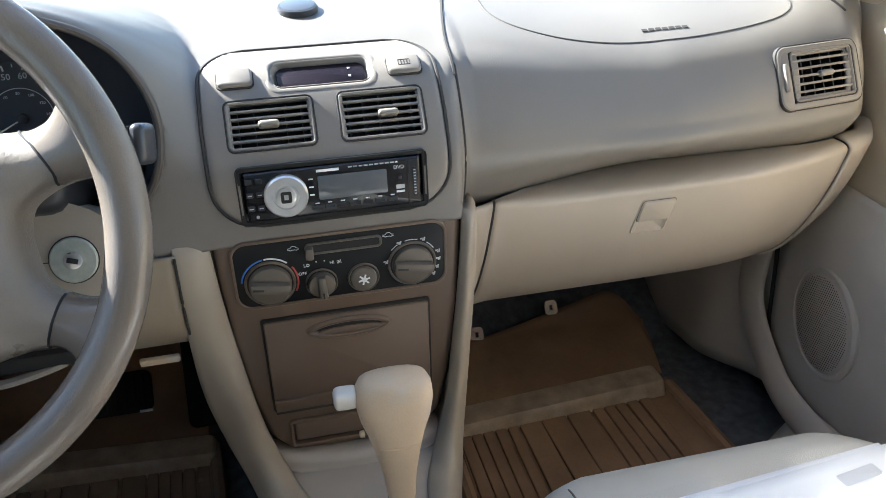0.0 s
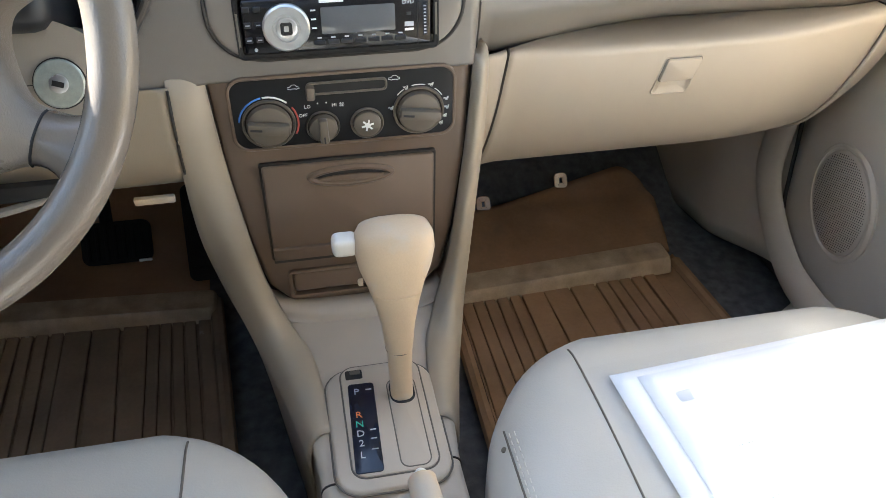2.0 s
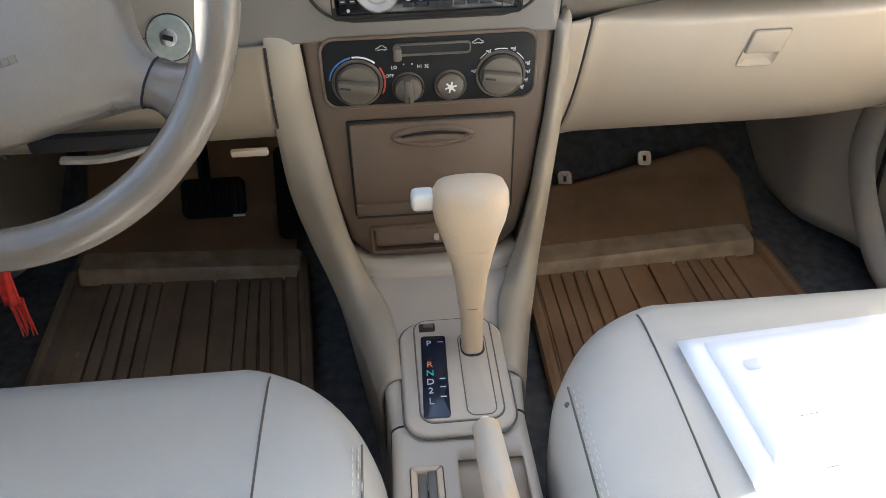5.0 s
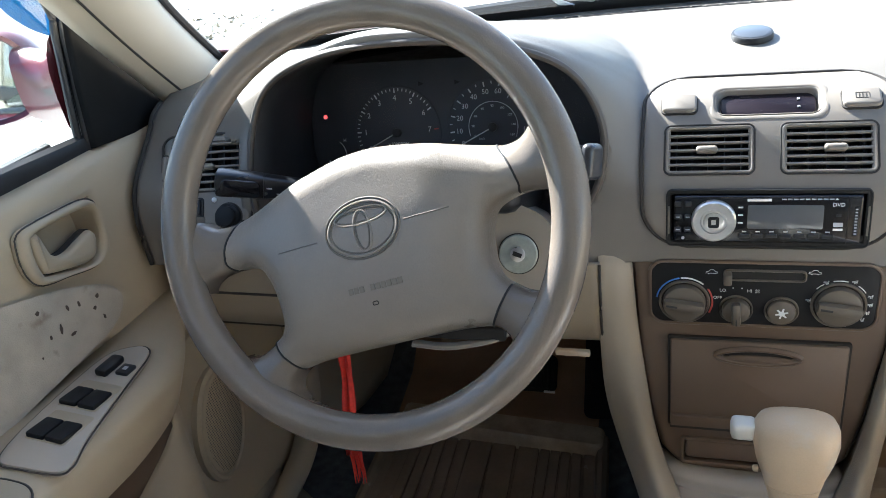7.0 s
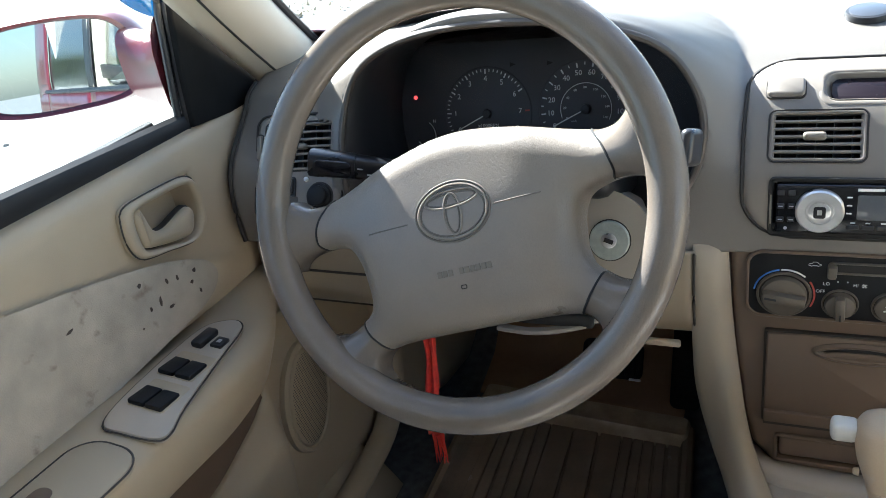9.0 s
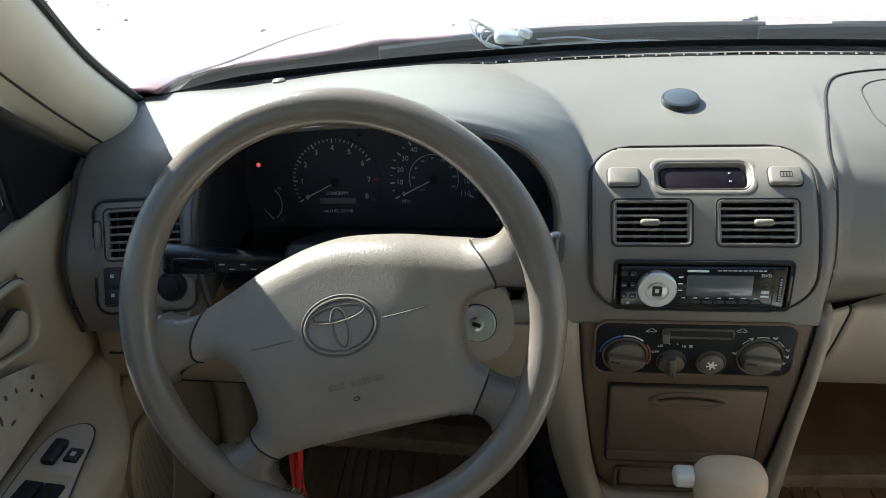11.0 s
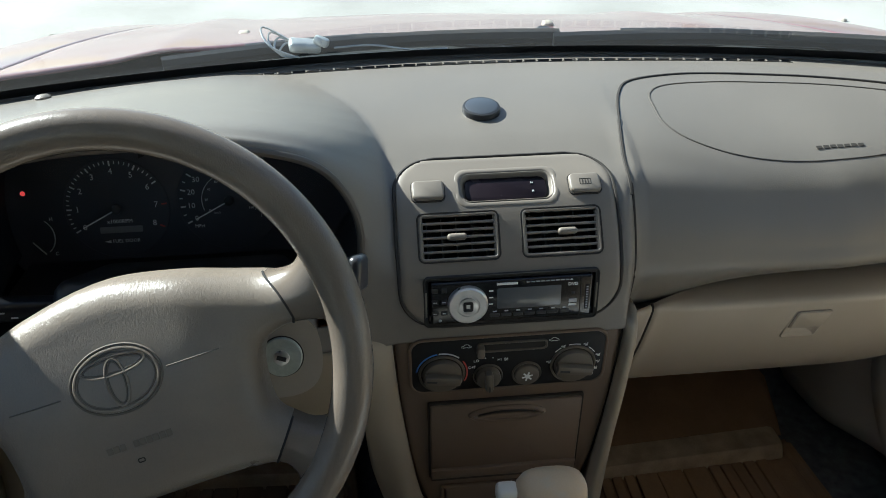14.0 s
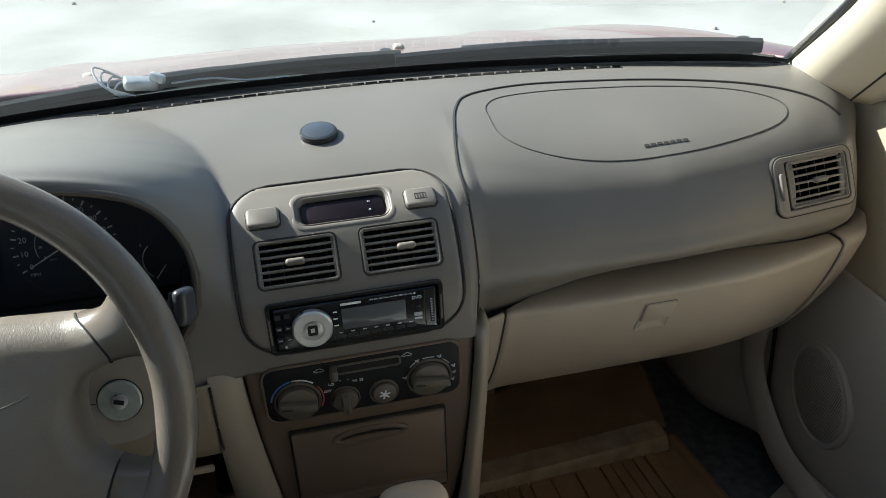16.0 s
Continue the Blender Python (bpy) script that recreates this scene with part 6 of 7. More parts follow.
def seat(nm, label, x0, x1, yf, z, seam, sgn):
    """Cushion with rounded front corners, side bolster seam and stitching; sgn points to the console."""
    st = thing(nm, ((x0 + x1) / 2, yf - 0.3, 0.2), label, "car seat", "front seats")
    w, h = x1 - x0, 0.75
    cx, cyy = (x0 + x1) / 2, yf - h / 2
    o = rrect(w, h, 0.135, 14)
    o = [(x, y - 0.05 * (abs(x) / (w / 2)) ** 2.5 * (y > 0)) for x, y in o]
    bm = bmesh.new()
    lv2 = [(0.24, 0.02), (0.30, 0.004), (0.36, 0.0), (z - 0.058, 0.0), (z - 0.034, 0.005), (z - 0.016, 0.018), (z - 0.006, 0.036), (z - 0.001, 0.06), (z + 0.001, 0.09)]
    loops = [[(x, y, zz) for x, y in inset(o, k)] for zz, k in lv2]
    for f, dz in ((0.62, 0.003), (0.3, 0.003), (0.05, 0.003)):
        loops.append([(x * f, y * f, z + dz) for x, y in inset(o, 0.09)])
    rings(bm, loops)
    bm.transform(T(cx, cyy))
    part("cushion", bm, LEATHER, st, smooth=70)
    line = [(seam, yf - 0.028, z - 0.032), (seam + sgn * 0.002, yf - 0.05, z - 0.008), (seam + sgn * 0.002, yf - 0.09, z), (seam, yf - 0.2, z + 0.0015), (seam, yf - 0.5, z + 0.0025)]
    part("bolster_seam", tube(smooth_open(line, 8), 0.0012, 6), SOFTSEAM, st)
    xe = (x1 if sgn > 0 else x0) - sgn * 0.0255
    part("piping", tube([(xe + sgn * 0.0035, y, z - 0.0128) for y in lin(yf - 0.135, yf - 0.6, 12)], 0.0011, 6), SOFTSEAM, st)
    for k in (0, 1):
        for i in range(52):
            part("stitch", rbox(T(xe - sgn * 0.005 * k, yf - 0.142 - 0.0088 * i, z - 0.0113 + 0.0018 * k), 0.0016, 0.0062, 0.0016, 0.0006, 1), STITCH, st)
    return st


ps = seat("car_seat", "cream leather passenger seat cushion with side bolster seam", 0.088, 0.64, -0.112, 0.458, 0.205, -1)
seat("car_seat", "cream leather driver seat cushion with side bolster seam", -0.64, -0.068, -0.158, 0.455, -0.182, 1)
part("seam_rivet", lathe(pose(0.107, -0.262, 0.437, 0, -35), [(0.003, 0), (0.0028, 0.0012), (0.0016, 0.0016)], 14), KNOB, ps)

# papers in a clear sleeve on the passenger seat
pp = thing("paper_sleeve", (0.38, -0.33, 0.463), "white printed sheets in a clear plastic sleeve on the seat", "paper")
S0 = pose(0.203, -0.205, 0.4635, 0, 0, 4.0)


def leaf(m, x0, x1, y0, y1, wav):
    bm = sheet(lambda x, y: Vector((x, y, 0.35 * wav * (math.sin(14 * x + 3) + math.cos(17 * y)) + 0.0006)), lin(x0, x1, 20), lin(y0, y1, 20))
    bm.transform(m)
    return bm


part("sheet", leaf(S0 @ T(0, 0, 0.001), 0.02, 0.345, -0.30, -0.012, 0.0008), PAPER, pp, thick=0.0004)
part("sheet", leaf(S0 @ T(0, 0, 0.0025) @ pose(0, 0, 0, 0, 0, 0.8), 0.045, 0.36, -0.30, -0.022, 0.0008), PAPER, pp, thick=0.0004)
ob = part("sleeve", leaf(S0 @ T(0, 0, 0.0046), 0.0, 0.37, -0.315, 0.0, 0.0008), LENS, pp, "clear plastic sleeve")
ob.visible_shadow = False
for x, y, w, h in ((0.085, -0.055, 0.028, 0.013), (0.1, -0.105, 0.03, 0.03), (0.09, -0.16, 0.02, 0.03), (0.29, -0.045, 0.05, 0.016), (0.15, -0.2, 0.03, 0.022)):
    part("print_bar", prism(S0 @ T(x, y, 0.0037) @ pose(0, 0, 0, 0, 0, 4), rrect(w, h, 0.003), 0.0001, 0.00003), PAPERPRINT, pp)

# ---- doors ----


def holes(parent, m, a, b, rot):
    """The many small holes of a speaker grille, one mesh."""
    vs, fs = [], []
    c, s = math.cos(radians(rot)), math.sin(radians(rot))
    st = 0.0042
    for i in range(-24, 25):
        for j in range(-24, 25):
            x, y = (i + 0.5 * (j % 2)) * st, j * st * 0.87
            if (x / a) ** 2 + (y / b) ** 2 < 1:
                k = len(vs)
                for n in range(6):
                    px, py = x + 0.0012 * math.cos(n * math.pi / 3), y + 0.0012 * math.sin(n * math.pi / 3)
                    vs.append(m @ Vector((c * px - s * py, s * px + c * py, 0.0042)))
                fs.append(tuple(range(k, k + 6)))
    bm = bmesh.new()
    bv = [bm.verts.new(v) for v in vs]
    for f in fs:
        bm.faces.new([bv[i] for i in f])
    ob = part("perforations", bm, SOFTSEAM, parent)
    tagged(ob, "rows of small dark holes", kind="stuff")


# door handle outlines, forward and up from its middle
HANDLE_RIM = [(-0.058, 0.035), (-0.051, 0.040), (-0.039, 0.0415), (-0.001, 0.0395), (0.035, 0.036), (0.052, 0.030), (0.058, 0.0215), (0.060, 0.0025), (0.060, -0.0195), (0.055, -0.032), (0.040, -0.0395), (0.022, -0.0405), (-0.013, -0.0315), (-0.038, -0.026), (-0.0525, -0.0195), (-0.0605, -0.006), (-0.0625, 0.013)]
HANDLE_MOUTH = [(-0.0415, 0.028), (-0.0315, 0.031), (0.0005, 0.0295), (0.037, 0.026), (0.047, 0.0225), (0.051, 0.0135), (0.0512, -0.008), (0.0443, -0.0245), (0.034, -0.034), (0.0195, -0.0355), (-0.0105, -0.027), (-0.037, -0.0175), (-0.043, -0.012), (-0.045, 0.0085)]
HANDLE_LEVER = [(-0.041, 0.0255), (-0.0363, 0.0299), (-0.0308, 0.0295), (-0.0285, 0.024), (-0.0265, 0.013), (-0.0235, 0.0025), (-0.016, -0.005), (-0.003, -0.007), (0.0165, -0.0035), (0.031, -0.001), (0.0388, -0.0018), (0.043, -0.0088), (0.040, -0.020), (0.034, -0.0292), (0.024, -0.0325), (0.0045, -0.0285), (-0.015, -0.023), (-0.036, -0.0155), (-0.041, -0.0105), (-0.0428, 0.004)]
MARKS = [(-0.212, 0.744, 4, 4), (-0.174, 0.727, 3, 6), (-0.158, 0.722, 2.5, 5), (-0.130, 0.716, 5, 4), (-0.139, 0.705, 4, 4), (-0.192, 0.711, 3, 9), (-0.179, 0.697, 7, 3), (-0.208, 0.711, 3, 4), (-0.130, 0.688, 2.5, 5), (-0.227, 0.698, 2, 2), (-0.309, 0.751, 7, 2.5)]


def around(line, n):
    """An outline round the origin, as n points at even angles, rounded off."""
    pts = sorted((math.atan2(y, x), math.hypot(x, y)) for x, y in smooth_closed(line, 8))
    ang = [p[0] for p in pts]
    rad = [p[1] for p in pts]
    out = []
    for i in range(n):
        t = -math.pi + 2 * math.pi * (i + 0.5) / n
        r = float(np.interp(t, [ang[-1] - 2 * math.pi] + ang + [ang[0] + 2 * math.pi], [rad[-1]] + rad + [rad[0]]))
        out.append((r * math.cos(t), r * math.sin(t)))
    return out


def door(sgn):
    """Inner door skin with armrest, pocket, handle, speaker and window sill."""
    nm = "driver_door" if sgn < 0 else "passenger_door"
    X = lambda x: sgn * x
    d = thing(nm, (X(0.73), -0.3, 0.25), "closed %s door with tan vinyl trim, armrest and round speaker" % ("driver" if sgn < 0 else "passenger"), "car door", "front doors")

    def skin(y, z):
        x = 0.722 + 0.010 * sm(0.72, 0.60, z) + 0.004 * sm(0.81, 0.86, z)
        if z > 0.846:
            x += 0.014 * ((z - 0.846) / 0.016) ** 2
        f = sm(-0.05, 0.16, y) * sm(0.62, 0.5, z)
        return Vector((X(x - 0.012 * f), y, z + (0.03 * sm(0.0, -0.5, y) * (z - 0.6) if z > 0.6 else 0)))

    ym = 0.235
    part("upper_trim", sheet(skin, sorted(lin(-1.05, ym, 60) + [-0.188, -0.082]), sorted(lin(0.60, 0.862, 30) + [0.765, 0.819]), lambda y, z: -0.188 < y < -0.082 and 0.765 < z < 0.819), DOOR, d, thick=0.004, smooth=60)
    part("lower_trim", sheet(skin, lin(-1.05, ym, 60), lin(0.22, 0.602, 30)), DOOR_GREY if sgn > 0 else DOOR, d, thick=0.004, smooth=60)
    # armrest with a flat top
    bm = bmesh.new()
    loops = []
    for y in lin(0.02, -1.0, 40):
        p = 0.088 * sm(0.03, -0.17, y)
        zt = 0.636 + 0.024 * sm(-0.05, -0.45, y)
        dp = 0.035 + 0.05 * sm(0.0, -0.25, y)
        xo = 0.735
        loops.append([(X(xo), y, zt + 0.012), (X(xo - 0.02 - p * 0.25), y, zt + 0.004), (X(xo - 0.02 - p * 0.75), y, zt), (X(xo - 0.02 - p), y, zt - 0.008), (X(xo - 0.022 - p * 1.02), y, zt - 0.022), (X(xo - 0.018 - p * 0.86), y, zt - dp), (X(xo), y, zt - dp - 0.05)])
    rings(bm, loops, closed=False)
    part("armrest", bm, DOOR, d, thick=0.003, smooth=60)
    # stained cloth insert with a rounded front end
    fr = [(-1.0, 0.855), (-0.5, 0.826), (-0.34, 0.7955), (-0.2, 0.756), (-0.142, 0.733), (-0.108, 0.713), (-0.0975, 0.690), (-0.124, 0.672), (-0.19, 0.666), (-0.4, 0.657), (-0.65, 0.645), (-1.0, 0.64)]
    out = smooth_closed([(-(sgn) * y, z) for y, z in fr] if sgn > 0 else fr, 6)
    fm = axes((X(0.7185), 0, 0), (0, 1 if sgn < 0 else -1, 0), (0, 0, 1))
    part("cloth_insert", prism(fm, out if sgn < 0 else out[::-1], 0.004, 0.003, base=-0.012), FABRIC, d, "stained pale cloth door insert")
    part("insert_gap", tube([fm @ Vector((x, y, 0.0005)) for x, y in out], 0.0018, 6, closed=True), SEAM, d)
    if sgn < 0:
        for y, z, w, h in MARKS:
            part("stain_mark", prism(fm @ T(y, z, 0.0041) @ pose(0, 0, 0, 0, 0, random.uniform(-14, 14)), [(x * random.uniform(0.7, 1.15), q * random.uniform(0.7, 1.15)) for x, q in ellipse(w * 0.0007, h * 0.0007, 11)], 0.00035, 0.0001), STAIN, d)
    # handle: raised frame, dark cup, lever
    lm = axes((X(0.7165), -0.143, 0.788), (0, 1 if sgn < 0 else -1, 0), (0, 0, 1))
    flip = lambda line: [(-sgn * y, z) for y, z in line]
    rim = around(flip(HANDLE_RIM), 64)
    mouth = around(flip(HANDLE_MOUTH), 64)
    bm = bmesh.new()
    rings(bm, [[(lerp(p[0], q[0], k), lerp(p[1], q[1], k), h) for p, q in zip(rim, mouth)] for k, h in ((-0.05, -0.004), (0.0, 0.0005), (0.12, 0.0045), (0.35, 0.0068), (0.65, 0.0062), (0.9, 0.0035), (1.0, -0.001))], cap0=False, cap1=False)
    bm.transform(lm)
    part("handle_frame", bm, DOOR, d, smooth=60)
    part("frame_gap", tube([lm @ Vector((x * 1.012, y * 1.018, 0.001)) for x, y in rim], 0.0009, 6, closed=True), MIDSEAM, d)
    bm = bmesh.new()
    rings(bm, [[(x * k, y * k, h) for x, y in mouth] for k, h in ((1.0, 0.0), (0.985, -0.014), (0.9, -0.026))], cap0=False)
    bm.transform(lm)
    part("handle_cup", bm, DOOR, d, "tan handle cup", smooth=60)
    hp = smooth_closed(flip(HANDLE_LEVER), 4)
    hp = hp if sgn > 0 else hp[::-1]
    part("lever_gap", prism(lm, inset(hp, -0.0016), -0.004, 0.0002, base=-0.012), SEAM, d)
    part("handle_lever", prism(lm, hp, 0.0045, 0.005, base=-0.012), DOOR, d, "tan pull lever")
    # speaker grille
    sy = 0.010 if sgn < 0 else 0.113
    sz = 0.410 if sgn < 0 else 0.385
    trim = DOOR if sgn < 0 else DOOR_GREY
    sa = 0.06 if sgn < 0 else 0.072
    sm2 = axes((X(0.723), sy, sz), (0, 1 if sgn < 0 else -1, 0), (0, 0, 1))
    g = part("speaker_rim", frame_ring(sm2, ellipse(sa, 0.092, 48, rot=18 if sgn > 0 else -12), 0.012, 0.0042, base=-0.012, r=0.004), trim, d)
    part("speaker_grille", prism(sm2, ellipse(sa - 0.0115, 0.0805, 48, rot=18 if sgn > 0 else -12), 0.0038, 0.003, base=-0.012), trim, g, "perforated speaker grille")
    holes(g, sm2, sa - 0.016, 0.075, 18 if sgn > 0 else -12)
    # map pocket below the armrest
    edge = lambda y: float(np.interp(y, [-0.9, -0.5, -0.2, -0.12, -0.088, -0.074, -0.066], [0.40, 0.41, 0.448, 0.473, 0.492, 0.515, 0.535]))
    part("map_pocket", sheet(lambda y, t: Vector((X(0.716 - 0.034 * math.sin(0.5 * math.pi * min(1.0, t * 5)) * sm(-0.066, -0.11, y) + 0.03 * max(0.0, t - 0.3)), y, lerp(edge(y), 0.225, t))), [-0.9 + 0.834 * (1 - (1 - k) ** 2) for k in lin(0, 1, 30)], [0, 0.02, 0.05, 0.1, 0.15, 0.2, 0.35, 0.6, 1.0]), trim, d, "open door pocket panel", thick=0.004, smooth=60)
    # darker sheet that draws the shade inside the pocket
    part("pocket_shadow", sheet(lambda y, t: Vector((X(0.7155), y, lerp(edge(y) - 0.03, 0.56, t))), lin(-0.9, -0.09, 20), lin(0, 1, 4)), STACK, d, "brown sheet for the shade inside the door pocket", thick=0.002)
    part("sill_strip", sheet(lambda y, t: Vector((X((0.7415, 0.735, 0.7375, 0.743, 0.749, 0.752)[int(t)]), y, 0.864 - 0.065 * (y + 0.05) + (-0.03, 0.0, 0.010, 0.014, 0.011, -0.02)[int(t)])), lin(-1.05, 0.02, 20), list(range(6))), BLACK, d, "black rubber window sill", thick=0.003)
    ob = part("window_glass", sheet(lambda y, z: Vector((X(0.752 - 0.33 * max(0.0, z - 0.9) ** 1.2), y, z)), lin(-1.05, -0.045, 10), lin(0.85, 1.30, 10)), SIDEGLASS, d, "clear side window")
    ob.visible_shadow = False
    # black corner piece behind the mirror
    sail = [(-0.040, 0.860), (0.03, 0.852), (0.13, 0.852), (0.10, 0.91), (0.02, 0.985), (-0.014, 1.02), (-0.022, 0.985), (-0.031, 0.93)]
    sl = [(y if sgn < 0 else -y, z) for y, z in sail]
    part("mirror_corner", prism(axes((X(0.735), 0, 0), (0, 1 if sgn < 0 else -1, 0), (0, 0, 1)), sl if sgn < 0 else sl[::-1], 0.008, 0.003, base=-0.012), PEDAL, d, "black plastic mirror corner piece")
    for k in (0, 1):
        part("frame_seal", tube(smooth_open([(X(0.739 + 0.004 * k), -0.040 - 0.009 * k, 0.858), (X(0.739 + 0.004 * k), -0.030 - 0.009 * k, 0.92), (X(0.738 + 0.004 * k), -0.020 - 0.008 * k, 0.985), (X(0.735 + 0.003 * k), -0.020 - 0.009 * k, 1.02), (X(0.722 + 0.002 * k), -0.075 - 0.011 * k, 1.10), (X(0.682), -0.25 - 0.011 * k, 1.25)], 6), 0.0042, 10), BLACK, d, "black rubber window seal")
    return d


door(-1)
door(1)
# window switches on the driver's armrest
ws = thing("window_switch_panel", (-0.675, -0.23, 0.65), "tan armrest panel with black power window switches", "switch panel")
m = axes((-0.672, -0.236, 0.6525), (0, 1, -0.065), (-1, 0, 0.12))
SW_OUT = smooth_closed([(-0.100, -0.050), (-0.104, -0.012), (-0.101, 0.014), (-0.06, 0.026), (0.03, 0.033), (0.08, 0.031), (0.101, 0.014), (0.104, -0.002), (0.088, -0.014), (0.04, -0.024), (-0.05, -0.044), (-0.085, -0.056)], 5)
part("panel", prism(m, SW_OUT[::-1], 0.003, 0.001, base=-0.004), CONSOLE, ws)
part("panel_gap", tube([m @ Vector((x * 1.015, y * 1.03, 0.0008)) for x, y in SW_OUT], 0.001, 6, closed=True), MIDSEAM, ws)
for x, dy in ((-0.051, -0.008), (0.002, -0.002)):
    part("switch_well", prism(m @ T(x + 0.005, dy, 0.0028), rrect(0.046, 0.048, 0.004), 0.0006, 0.0002), DOOR, ws)
    for k in (-1, 1):
        part("window_switch", rbox(m @ T(x - 0.002, dy + 0.0112 * k, 0.005) @ pose(0, 0, 0, 0, 5), 0.030, 0.0205, 0.006, 0.0018), PANELGREY, ws, "black window switch")
part("lock_switch", rbox(m @ T(0.056, 0.011, 0.0065), 0.034, 0.015, 0.009, 0.003), BLACK, ws)
part("window_lock", rbox(m @ T(0.056, -0.0095, 0.0045), 0.018, 0.015, 0.005, 0.0015), BLACK, ws)
part("lock_mark", rbox(m @ T(0.056, -0.0095, 0.0072), 0.006, 0.005, 0.0004, 0), GREYPRINT, ws)

pc = thing("door_pull_cup", (-0.66, -0.43, 0.64), "tan moulded pull cup in the driver's armrest", "door pull")
mp = axes((-0.655, -0.430, 0.6615), (0, 1, -0.065), (-1, 0, 0.12))
part("cup_pad", prism(mp, rrect(0.150, 0.074, 0.030, 8), 0.0022, 0.002, base=-0.006), DOOR, pc)
part("cup_seam", tube([mp @ Vector((x, y, 0.0006)) for x, y in rrect(0.152, 0.076, 0.031, 8)], 0.0011, 6, closed=True), MIDSEAM, pc)
# flat darker patch that draws the shade in the finger hollow
part("finger_slot_shade", prism(mp @ T(-0.03, 0.014, 0.0015), rrect(0.075, 0.020, 0.009, 5), 0.0014, 0.0004), STACK, pc, "brown patch for the shade in the finger slot")


def kick(sgn):
    fn = lambda u, v: Vector((sgn * (0.735 - 0.055 * sm(0.1, 0.45, u) - 0.02 * u), lerp(0.16, 0.60, u), lerp(0.145 + 0.05 * (1 - u), 0.56, v)))
    k = thing("kick_panel", (sgn * 0.7, 0.35, 0.2), "grey beige plastic kick panel beside the footwell", "trim panel", "kick panels")
    part("panel", sheet(fn, lin(0, 1, 24), lin(0, 1, 14)), (DOOR_GREY if sgn > 0 else DOOR), k, thick=0.004, smooth=60)
    f = 0.045 if sgn > 0 else 0.0
    path = smooth_open([(sgn * 0.722, 0.235 + f, 0.56), (sgn * 0.712, 0.232 + f, 0.45), (sgn * 0.704, 0.215 + f, 0.34), (sgn * 0.698, 0.16, 0.255), (sgn * 0.698, 0.05, 0.228), (sgn * 0.698, -0.25, 0.22)], 8)

    def scuff(i, w):
        i = int(i)
        t = (Vector(path[min(i + 1, len(path) - 1)]) - Vector(path[max(i - 1, 0)])).normalized()
        return Vector(path[i]) + Vector((-sgn * 0.016 * math.sin(math.pi * w) ** 0.7, -t.z * lerp(0.034, -0.034, w), t.y * lerp(0.034, -0.034, w)))

    if sgn > 0:
        part("scuff_panel", sheet(scuff, list(range(len(path))), lin(0, 1, 12)), DOOR_GREY, k, thick=0.003, smooth=60)
    if sgn < 0:
        part("edge_trim", tube(smooth_open([(sgn * 0.722, 0.235 + f, 0.56), (sgn * 0.708, 0.232 + f, 0.45), (sgn * 0.697, 0.215 + f, 0.34), (sgn * 0.69, 0.16, 0.255), (sgn * 0.69, 0.05, 0.222), (sgn * 0.69, -0.25, 0.215)], 8), 0.022, 12, up=(0, 0, 1), flat=0.8), (DOOR_GREY if sgn > 0 else DOOR), k)
    if sgn > 0:
        part("door_gap", tube(smooth_open([(0.7185, 0.246, 0.56), (0.7185, 0.243, 0.46), (0.7185, 0.236, 0.4066), (0.7185, 0.231, 0.365), (0.7185, 0.222, 0.31), (0.7185, 0.20, 0.265)], 6), 0.0035, 8), SEAM, k)
    part("clip", lathe(pose(sgn * 0.668, 0.40, 0.36, 0, -90 * sgn), [(0.008, -0.004), (0.0075, 0.003), (0.004, 0.004)], 14), (DOOR_GREY if sgn > 0 else DOOR), k)
    s = solid("door_sill", sheet(lambda y, t: Vector((sgn * (0.655 + 0.085 * t), y, 0.155 + 0.085 * math.sin(t * 1.5))), lin(-1.1, 0.10, 20), lin(0, 1, 8)), (DOOR_GREY if sgn > 0 else DOOR), "grey beige door sill plate", "trim panel", "door sills", smooth=60, thick=0.004)


kick(-1)
kick(1)

# ---- pillars, glass, roof ----


def pillar(sgn):
    if sgn < 0:
        E = smooth_open([(0.703, 0.222, 0.880), (0.684, 0.10, 0.985), (0.657, 0.0, 1.085), (0.62, -0.13, 1.21), (0.575, -0.27, 1.335)], 8)
        Gd = smooth_open([(0.724, 0.105, 0.862), (0.716, 0.012, 0.95), (0.700, -0.085, 1.04), (0.665, -0.22, 1.16), (0.61, -0.36, 1.30)], 8)
    else:
        E = smooth_open([(0.652, 0.262, 0.880), (0.640, 0.15, 0.985), (0.615, 0.05, 1.085), (0.59, -0.09, 1.21), (0.555, -0.24, 1.335)], 8)
        Gd = smooth_open([(0.735, 0.165, 0.845), (0.725, 0.065, 0.95), (0.705, -0.04, 1.04), (0.67, -0.18, 1.16), (0.615, -0.33, 1.30)], 8)
    p = thing(("driver" if sgn < 0 else "passenger") + "_pillar_trim", (sgn * 0.7, 0.15, 0.88), "cream plastic windshield pillar trim", "pillar trim", "pillar trims")

    def fn(i, t):
        a, b = E[int(i)], Gd[int(i)]
        q = a.lerp(b, t)
        q = q + Vector((-0.030, -0.01, 0.0)) * max(0.0, math.sin(math.pi * t)) ** 0.8
        return Vector((sgn * q.x, q.y, q.z))

    part("trim", sheet(fn, list(range(len(E))), lin(0, 1, 14)), PILLAR, p, thick=0.003, smooth=60)
    part("trim_seam", tube([fn(i, 0.80) for i in range(len(E))], 0.0016, 6), SEAM, p)
    part("glass_seal", tube([Vector((sgn * (q.x + 0.002), q.y + 0.006, q.z + 0.003)) for q in E], 0.0065, 8), BLACK, p, "black windshield seal")


pillar(-1)
pillar(1)


